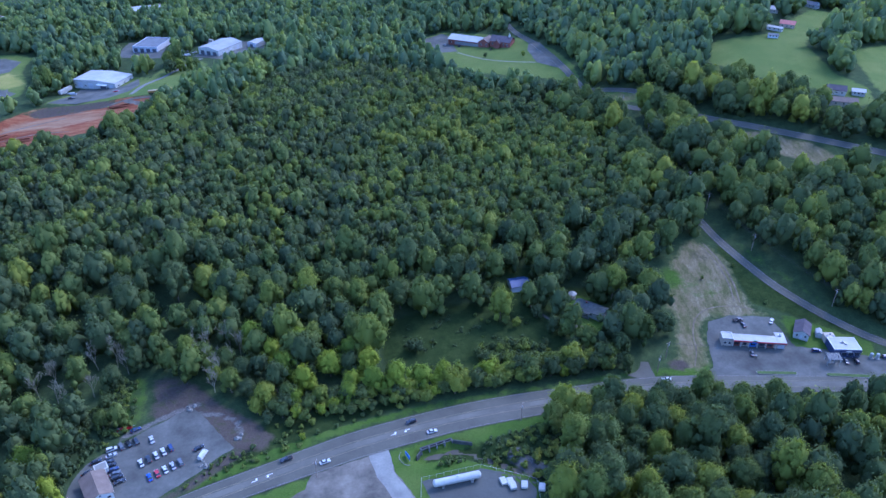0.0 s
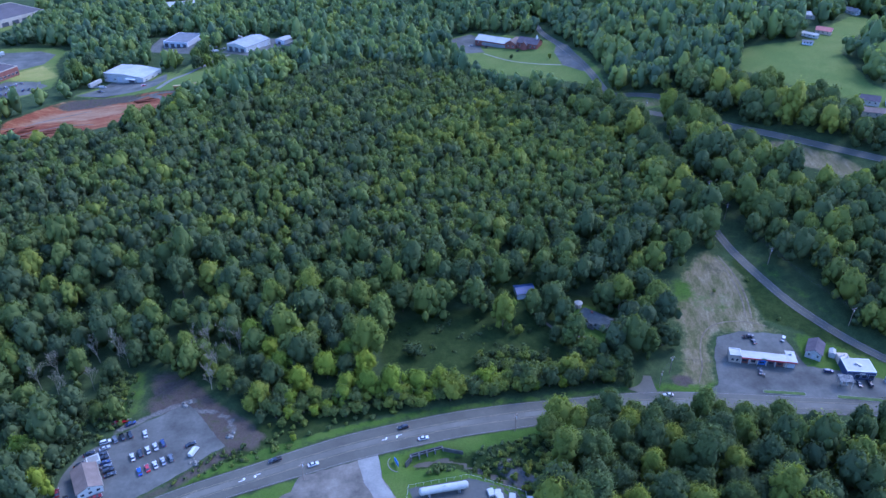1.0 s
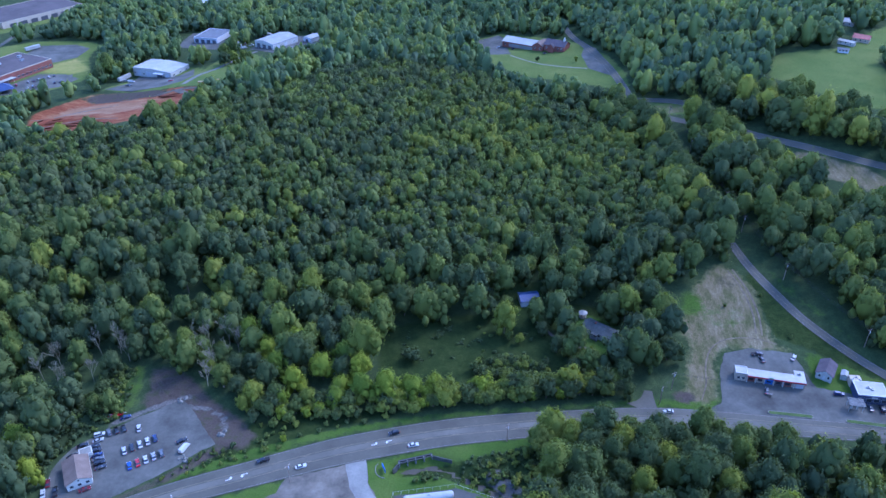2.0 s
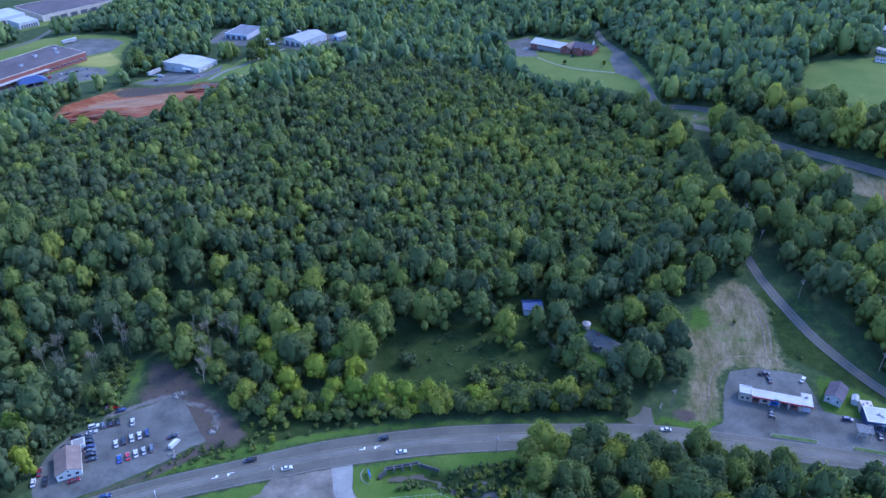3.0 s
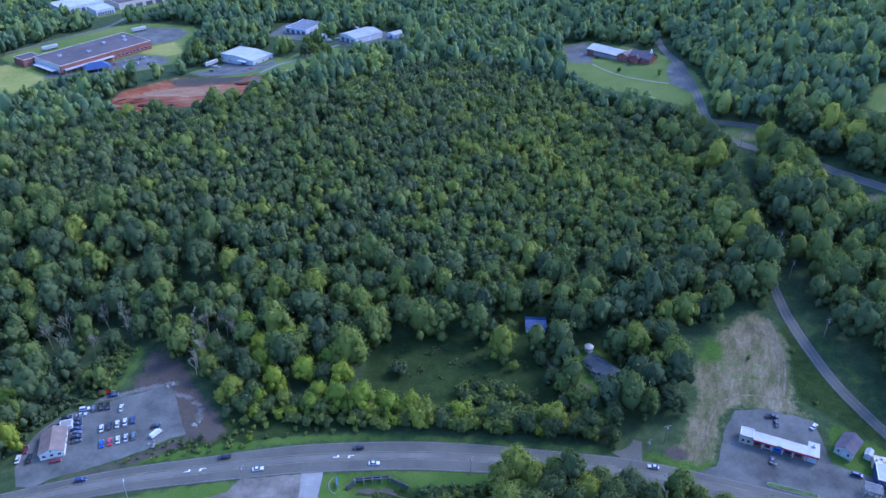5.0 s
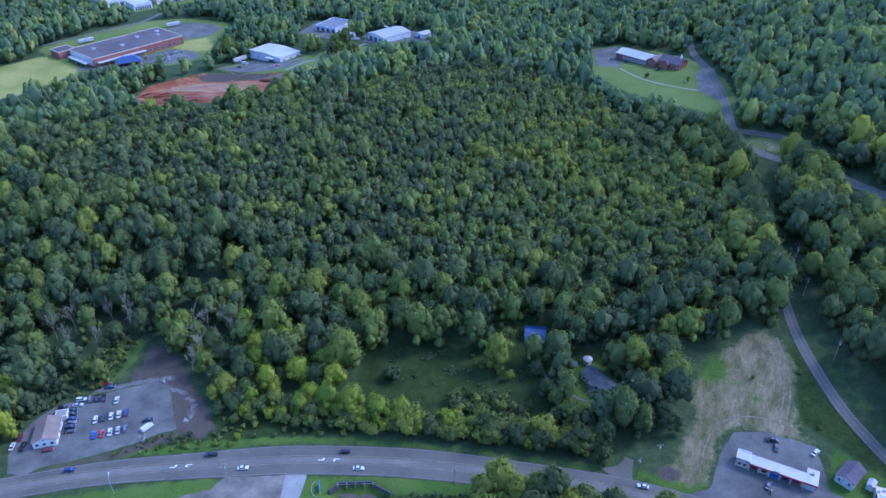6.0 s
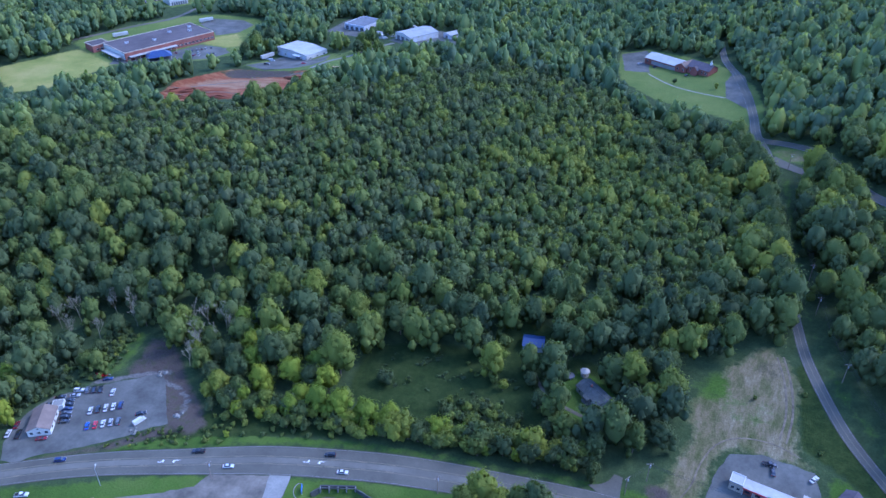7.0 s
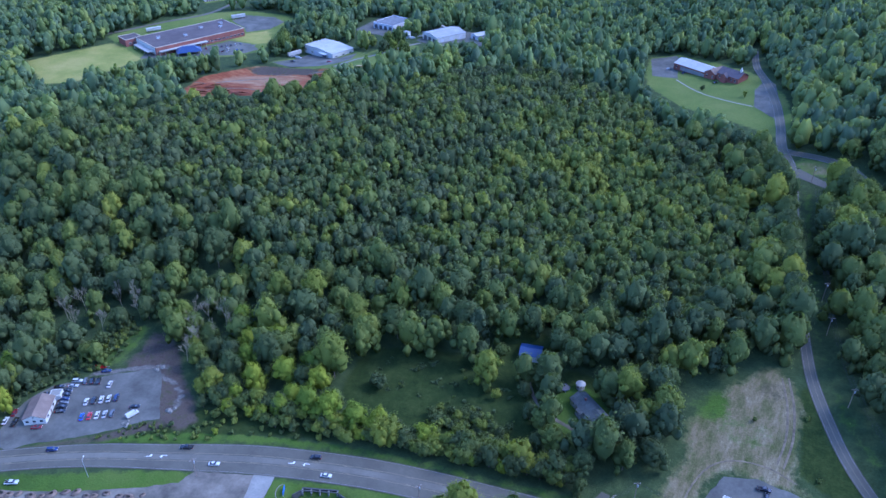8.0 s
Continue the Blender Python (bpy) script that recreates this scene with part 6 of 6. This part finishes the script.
# ---- vehicles ----
TYRE = surface("black_rubber_tyre", (0.02, 0.02, 0.02), 0.9, 3.0, 0.85, relief=0)
RIM = surface("alloy_rim", (0.45, 0.45, 0.46), 0.9, 3.0, 0.35, 0.8, relief=0)
LAMP = surface("clear_headlamp", (0.7, 0.7, 0.72), 0.9, 3.0, 0.15, relief=0)
TAIL = surface("red_tail_lamp", (0.35, 0.01, 0.01), 0.9, 3.0, 0.2, relief=0)
COLOURS = dict(white=(0.42, 0.42, 0.40), silver=(0.28, 0.285, 0.29), black=(0.012, 0.012, 0.014), grey=(0.09, 0.095, 0.10), navy=(0.015, 0.025, 0.085), red=(0.33, 0.015, 0.02), blue=(0.02, 0.06, 0.28), maroon=(0.12, 0.012, 0.02), green=(0.02, 0.05, 0.03))
PAINT = {}
for key, rgb in COLOURS.items():
    PAINT[key] = surface(key + "_car_paint", rgb, 0.92, 2.0, 0.25, relief=0)
    PAINT[key].node_tree.nodes["Principled BSDF"].inputs["Coat Weight"].default_value = 0.5
# half-profiles of body and cabin: along the car, height
SHAPES = dict(
    sedan=(4.7, 1.8, [(-2.35, 0.35), (2.35, 0.35), (2.38, 0.62), (2.2, 0.78), (1.05, 0.92), (-1.55, 0.95), (-2.3, 0.9), (-2.38, 0.6)],
           [(-1.75, 0.93), (1.05, 0.91), (0.25, 1.40), (-0.95, 1.43)]),
    suv=(4.75, 1.9, [(-2.3, 0.4), (2.35, 0.4), (2.38, 0.75), (2.25, 0.95), (1.2, 1.08), (-2.2, 1.1), (-2.36, 1.0), (-2.38, 0.6)],
         [(-2.25, 1.09), (1.2, 1.07), (0.45, 1.68), (-1.95, 1.72)]),
    pickup=(5.6, 2.0, [(-2.8, 0.5), (2.75, 0.5), (2.8, 0.85), (2.7, 1.05), (1.5, 1.15), (-2.75, 1.13), (-2.82, 0.8)],
            [(-0.75, 1.13), (1.5, 1.14), (0.75, 1.78), (-0.6, 1.80)]),
    van=(5.9, 2.05, [(-2.95, 0.4), (2.9, 0.4), (2.95, 0.85), (2.75, 1.15), (2.0, 1.3), (-2.95, 1.3)],
         [(-2.93, 1.29), (2.0, 1.29), (1.45, 2.2), (1.1, 2.3), (-2.88, 2.32)]))
CAR_MESHES = {}


def loft(outline, w0, w1, z0, z1, bevel):
    """A side outline drawn out across, drawing in towards the top."""
    bm = bmesh.new()
    sides = []
    for s in (-1, 1):
        ring = []
        for x, z in outline:
            k = (z - z0) / max(0.01, z1 - z0)
            ring.append(bm.verts.new((x, s * (w0 + (w1 - w0) * k) / 2, z)))
        sides.append(ring)
    n = len(outline)
    for i in range(n):
        bm.faces.new((sides[0][i], sides[0][(i + 1) % n], sides[1][(i + 1) % n], sides[1][i]))
    bm.faces.new(sides[0][::-1])
    bm.faces.new(sides[1])
    bmesh.ops.recalc_face_normals(bm, faces=bm.faces[:])
    bmesh.ops.bevel(bm, geom=bm.edges[:], offset=bevel, segments=2, affect="EDGES")
    return bm


def shared(kind, name, bm):
    key = (kind, name)
    me = bpy.data.meshes.new(name)
    bm.to_mesh(me)
    bm.free()
    me.materials.append(None)
    CAR_MESHES[key] = me
    return me


def car_part(name, key, mat, parent, at=None):
    ob = new(name, CAR_MESHES[key])
    ob.material_slots[0].link = "OBJECT"
    ob.material_slots[0].material = mat
    ob.parent = parent
    if at:
        ob.location = at
    return ob


for kind, (L, W, body, cab) in SHAPES.items():
    zb = max(z for _, z in body)
    zt = max(z for _, z in cab)
    shared(kind, "body", loft(body, W, W * 0.94, 0.35, zb, 0.07))
    shared(kind, "cabin", loft(cab, W * 0.9, W * 0.68, zb, zt, 0.05))
    top = [p for p in cab if p[1] > zt - 0.15]
    x0, x1 = min(p[0] for p in top), max(p[0] for p in top)
    shared(kind, "roof", boxed(x0 - 0.05, x1 + 0.05, -W * 0.34, W * 0.34, zt - 0.03, zt + 0.04, bevel=0.03))
    shared(kind, "lamp", boxed(-0.06, 0.06, -0.2, 0.2, -0.08, 0.08, bevel=0.02))
    shared(kind, "bed", boxed(-2.6, -0.85, -0.78, 0.78, 1.0, 1.145))
wheel = bmesh.new()
tube(wheel, (0, -0.11, 0), (0, 0.11, 0), 0.34, n=16)
shared("any", "tyre", wheel)
wheel = bmesh.new()
tube(wheel, (0, -0.125, 0), (0, 0.125, 0), 0.21, n=12)
shared("any", "rim", wheel)


def vehicle(kind, colour, x, y, turn, label, group="", dz=0.12):
    L, W, body, cab = SHAPES[kind]
    root = empty({"sedan": "car", "suv": "suv", "pickup": "pickup_truck", "van": "van"}[kind], on_land(x, y, turn, dz))
    car_part("body", (kind, "body"), PAINT[colour], root)
    car_part("cabin", (kind, "cabin"), PAINT[colour] if kind == "van" else GLASS, root)
    car_part("roof", (kind, "roof"), PAINT[colour], root)
    if kind == "pickup":
        car_part("load_bed", (kind, "bed"), TYRE, root)
    if kind == "van":
        part("windscreen", prism(bmesh.new(), [(1.52, 2.15), (2.02, 1.34), (2.06, 1.36), (1.56, 2.17)], -0.8, 0.8), GLASS, root)
    for sx in (-L * 0.3, L * 0.3):
        for sy in (-W / 2 + 0.12, W / 2 - 0.12):
            w = car_part("wheel", ("any", "tyre"), TYRE, root, (sx, sy, 0.34))
            car_part("rim", ("any", "rim"), RIM, w)
    for sy in (-W * 0.36, W * 0.36):
        car_part("headlight", (kind, "lamp"), LAMP, root, (L / 2 - 0.02, sy, 0.68))
        car_part("tail_light", (kind, "lamp"), TAIL, root, (-L / 2 + 0.01, sy, 0.78))
    root.scale = (0.9, 0.9, 0.9)
    return tagged(root, label, "van" if kind == "van" else "pickup truck" if kind == "pickup" else "car", group)


LOTG = "cars for sale on the lot"
row = [("sedan", "black"), ("suv", "black"), ("sedan", "navy"), ("sedan", "grey"), ("suv", "black"), ("sedan", "black")]
for k, (kind, col) in enumerate(row):
    vehicle(kind, col, -130.4 + 1.55 * k, 204.0 - 1.95 * k, 35, "%s %s parked in a close rank on the lot" % (col, "SUV" if kind == "suv" else "sedan"), LOTG)
for k, (kind, col) in enumerate((("sedan", "white"), ("suv", "black"), ("sedan", "white"), ("sedan", "white"), ("suv", "navy"))):
    vehicle(kind, col, -117.6 + 2.3 * k, 203.2 + 1.95 * k, 125, "%s %s parked on the grey lot" % (col, "SUV" if kind == "suv" else "sedan"), LOTG)
for k, (kind, col) in enumerate((("sedan", "blue"), ("sedan", "red"), ("sedan", "white"), ("sedan", "silver"), ("suv", "grey"))):
    vehicle(kind, col, -112.0 + 2.4 * k, 196.2 + 1.85 * k, 125, "%s %s parked on the grey lot" % (col, "SUV" if kind == "suv" else "sedan"), LOTG)
for x, y, kind, col, turn in ((-131.6, 210.3, "suv", "white", 30), (-128.4, 211.9, "suv", "grey", 130), (-125.9, 213.3, "suv", "black", 130), (-123.4, 214.6, "suv", "black", 130),
                              (-117.4, 215.4, "sedan", "white", 120), (-130.6, 207.2, "sedan", "silver", 35), (-125.7, 220.9, "sedan", "navy", 35), (-135.4, 204.0, "sedan", "black", 35),
                              (-136.6, 198.2, "sedan", "black", 50), (-137.8, 179.8, "sedan", "white", 120), (-133.7, 181.2, "pickup", "black", 120), (-123.3, 183.6, "sedan", "maroon", 35),
                              (-138.6, 184.6, "sedan", "maroon", 120)):
    vehicle(kind, col, x, y, turn, "%s %s parked at the edge of the lot" % (col, {"suv": "SUV", "pickup": "pickup truck"}.get(kind, "sedan")), LOTG)
vehicle("van", "white", -94.6, 207.2, 76, "white panel van parked at the lot's far side", LOTG)
vehicle("sedan", "black", -97.2, 210.9, 40, "black sedan parked beside the white van", LOTG)
tr = empty("flatbed_trailer", on_land(-130.4, 221.4, 30, 0.05))
part("deck", boxed(-3.0, 3.0, -1.1, 1.1, 0.7, 0.95, bevel=0.04), PAINT["red"], tr, "red trailer deck")
for sx in (-0.6, 0.5):
    for sy in (-1.05, 1.05):
        w = car_part("wheel", ("any", "tyre"), TYRE, tr, (sx, sy, 0.34))
        car_part("rim", ("any", "rim"), RIM, w)
part("drawbar", tube(bmesh.new(), (3.0, 0, 0.8), (4.3, 0, 0.5), 0.07), STEEL, tr)
tagged(tr, "red flatbed trailer parked on the grass", "trailer")
ON = "vehicles on the highway"
for x, y, kind, col, turn, lab in ((-61.5, 204.6, "pickup", "black", 208, "black pickup truck on the highway"), (-46.2, 203.4, "sedan", "white", 28, "white sedan on the highway"),
                                   (-107.4, 178.6, "suv", "navy", 34, "dark blue SUV on the highway"), (-13.5, 224.6, "suv", "black", 202, "black SUV on the highway"),
                                   (-4.8, 219.2, "sedan", "white", 20, "white sedan on the highway"), (98, 249.2, "sedan", "white", 186, "white sedan turning off the highway")):
    vehicle(kind, col, x, y, turn, lab, ON, 0.22)
vehicle("pickup", "black", 141.7, 287.6, 10, "black pickup truck behind the shops")
vehicle("sedan", "black", 143.2, 284.6, 100, "black car parked behind the shops")
vehicle("suv", "navy", 171.0, 266.8, -3, "dark blue SUV before the small house")
mb = empty("motorcycle", on_land(142.2, 263.1, 70, 0.12))
for x in (-0.7, 0.7):
    w = part("wheel", tube(bmesh.new(), (x, -0.08, 0.33), (x, 0.08, 0.33), 0.33, n=14), TYRE, mb)
    part("rim", tube(bmesh.new(), (x, -0.09, 0.33), (x, 0.09, 0.33), 0.2, n=10), RIM, w)
part("frame", prism(bmesh.new(), [(-0.5, 0.4), (0.35, 0.35), (0.6, 0.95), (0.1, 0.9), (-0.5, 0.75)], -0.18, 0.18), PAINT["black"], mb)
part("tank", boxed(0.0, 0.55, -0.2, 0.2, 0.85, 1.08, bevel=0.08), PAINT["silver"], mb)
part("seat", boxed(-0.75, 0.0, -0.17, 0.17, 0.78, 0.92, bevel=0.05), TYRE, mb)
part("handlebar", tube(bmesh.new(), (0.45, -0.4, 1.1), (0.45, 0.4, 1.1), 0.03, n=6), STEEL, mb)
part("fork", tube(bmesh.new(), (0.45, 0, 1.1), (0.7, 0, 0.33), 0.05, n=6), STEEL, mb)
tagged(mb, "silver and black motorcycle standing on the forecourt", "motorcycle")
vehicle("sedan", "grey", 141.2, 265.6, 80, "grey car parked close before the shops")
vehicle("sedan", "white", 157.3, 286.6, 60, "white car behind the shops")
vehicle("suv", "navy", 201.0, 262.3, 0, "dark blue SUV beside the gas tanks")
vehicle("sedan", "grey", 181.6, 260.2, 88, "grey car parked before the store")
vehicle("suv", "black", 186.2, 260.0, 88, "black SUV parked before the store")
sy0 = [(-385, 574, 60), (-382.5, 577.5, 60), (-380, 581, 60), (-377.5, 584.5, 60), (-375, 588, 60), (-372.5, 592, 60), (-391, 566, 60)]
for k, (x, y, w) in enumerate(sy0):
    col = ("white", "navy", "silver", "black", "white", "grey", "red")[k]
    vehicle("sedan" if k % 2 else "suv", col, x, y, w + 80, "%s car parked beside the school" % col, "cars at the school")
for k in range(8):
    col = ("white", "navy", "silver", "grey", "black", "white", "maroon")[(3 * k) % 7]
    if k not in (4, 11):
        vehicle("suv" if k % 3 else "sedan", col, -378 + 2.1 * (k % 7) * 1.5 + 5 * (k // 7), 562 + 2.2 * (k % 7) * 1.25 + (13 if k // 7 else 0), 110, "%s car parked in a bay before the school" % col, "cars at the school", 0.2)
for x, y, w, col, kind in ((16, 684, 70, "navy", "suv"), (44, 667, 60, "black", "sedan"), (2, 690, 60, "white", "sedan"), (-300, 586, 10, "white", "van"), (-296, 573, 0, "black", "pickup"), (-306, 588, 10, "white", "pickup"),
                           (-262, 580, 30, "red", "sedan"), (-228, 664, 40, "white", "van"), (-224, 672, 40, "white", "pickup"), (-232, 680, 80, "silver", "sedan"), (-182, 660, 60, "white", "pickup"), (-216, 700, 20, "white", "van")):
    vehicle(kind, col, x, y, w, "%s %s parked on the asphalt yard" % (col, {"suv": "SUV", "pickup": "pickup truck", "van": "van"}.get(kind, "sedan")))


def semi_trailer(x, y, turn, label):
    t = empty("semi_trailer", on_land(x, y, turn, 0.1))
    part("box", boxed(-7, 7, -1.25, 1.25, 1.2, 4.0, bevel=0.06), TANK_WHITE, t, "white trailer box")
    for sx in (-5.5, -4.3):
        for sy in (-1.05, 1.05):
            w = car_part("wheel", ("any", "tyre"), TYRE, t, (sx, sy, 0.5))
            w.scale = (1.5, 1.5, 1.5)
            car_part("rim", ("any", "rim"), RIM, w)
    for sy in (-0.9, 0.9):
        part("landing_leg", boxed(3.8, 4.0, sy - 0.1, sy + 0.1, 0, 1.2), STEEL, t)
    return tagged(t, label, "trailer")


semi_trailer(-471, 580, 62, "white semi trailer on the drive behind the school")
semi_trailer(-430, 655, 60, "white semi trailer on the school car park")
semi_trailer(-222, 706, -20, "white semi trailer beside the workshop")
semi_trailer(-309, 592, 75, "white semi trailer beside the warehouse")
YELLOW = surface("yellow_machine_paint", (0.24, 0.16, 0.035), 0.8, 2.0, 0.5, relief=0)
for k, (x, y, w) in enumerate(((-221, 553, 15), (-212, 556, 10))):
    d = empty("dump_truck", on_land(x, y, w, 0.1))
    part("skip", prism(bmesh.new(), [(-4, 1.4), (1.2, 1.4), (1.6, 3.0), (-4.4, 2.8)], -1.3, 1.3), YELLOW, d, "yellow tipping skip")
    cbn = part("cab", boxed(1.8, 3.8, -1.2, 1.2, 1.0, 3.0, bevel=0.15), YELLOW, d)
    part("windscreen", boxed(3.76, 3.84, -1.0, 1.0, 2.0, 2.8), GLASS, cbn)
    part("chassis", boxed(-4, 3.8, -0.6, 0.6, 0.7, 1.3), TYRE, d)
    for sx in (-3, -1.4, 2.6):
        for sy in (-1.1, 1.1):
            wv = car_part("wheel", ("any", "tyre"), TYRE, d, (sx, sy, 0.6))
            wv.scale = (1.8, 1.6, 1.8)
    tagged(d, "yellow dump truck at the clay earthworks", "truck", "dump trucks at the earthworks")

# rubble and odds and ends on the hardstanding south of the highway
rr = random.Random(5)
EARTH_PILE = surface("brown_rubble", (0.13, 0.10, 0.075), 0.6, 1.0, 0.95, large=0.4, relief=0.1)
for k in range(16):
    x, y = -114 + 3.6 * k + rr.uniform(-1, 1), 155.0 + 1.85 * k + rr.uniform(-1.5, 0.5)
    pv_, pf_, _ = core_ball(np.random.default_rng(900 + k), (0, 0, 0.1), rr.uniform(1.0, 1.9), 0.5, 5, 9)
    ob = mesh_np("earth_mound", pv_ * (1.3, 0.9, 1), pf_, EARTH_PILE)
    ob.matrix_world = on_land(x, y - 3, rr.uniform(0, 90))
    tagged(ob, "low brown heap of rubble on sandy ground", "rubble heap", "rubble heaps by the verge")
vehicle("pickup", "white", -107, 160.5, 30, "white pickup truck on the sandy ground")
sh = gable("site_hut", on_land(-66, 163, 30), 4.0, 7.0, 2.6, 0.8, WHITE_WALL, WHITE_ROOF, "small white site hut on the hardstanding", "hut", 0.2)
door(sh, 0, -3.5, 1.0, 2.0, GREY_WALL)
rk = random.Random(8)
for k in range(9):
    rv, rf, _ = core_ball(np.random.default_rng(950 + k), (0, 0, 0.1), rk.uniform(0.5, 1.0), 0.7, 4, 7)
    ob = mesh_np("boulder", rv, rf, PALE_CONCRETE)
    ob.matrix_world = on_land(-92.5 + rk.uniform(-2.5, 2.5), 202.6 + rk.uniform(-1.6, 1.6), rk.uniform(0, 180))
    tagged(ob, "pale angular boulder on the lot's bank", "boulder", "boulders on the bank")
for k in range(16):
    rv, rf, _ = core_ball(np.random.default_rng(980 + k), (0, 0, 0.1), rk.uniform(0.5, 1.1), 0.7, 4, 7, 0.3)
    ob = mesh_np("boulder", rv, rf, PALE_CONCRETE)
    cx, cy = ((-83.6, 217.2), (-106.6, 233.6))[k % 2]
    ob.matrix_world = on_land(cx + rk.uniform(-2.2, 2.2), cy + rk.uniform(-1.6, 1.6), rk.uniform(0, 180))
    tagged(ob, "pale broken stone in a heap beside the lot", "boulder", "stone heaps beside the lot")
RED_SPOIL = surface("red_clay_spoil", (0.145, 0.050, 0.025), 0.6, 0.5, 0.95, large=0.12, relief=0.15)
for k, (x, y, long, wide, tall, turn) in enumerate(((-322, 486, 24, 6, 2.2, 62), (-306, 474, 26, 6, 2.4, 18), (-290, 482, 24, 5, 1.8, 8), (-312, 494, 22, 5, 1.8, 40), (-268, 478, 22, 6, 2.0, 12), (-240, 541, 26, 5, 1.6, 14))):
    g = np.random.default_rng(1000 + k)
    rv, rf, _ = core_ball(g, (0, 0, 0), 1.0, 1.0, 8, 14, 0.10)
    ob = mesh_np("spoil_bank", rv * (long / 2, wide / 2, tall), rf, RED_SPOIL)
    ob.data.polygons.foreach_set("use_smooth", np.ones(len(rf), bool))
    ob.matrix_world = on_land(x, y, turn)
    tagged(ob, "long bank of heaped red clay at the earthworks", "spoil bank", "clay banks at the earthworks")
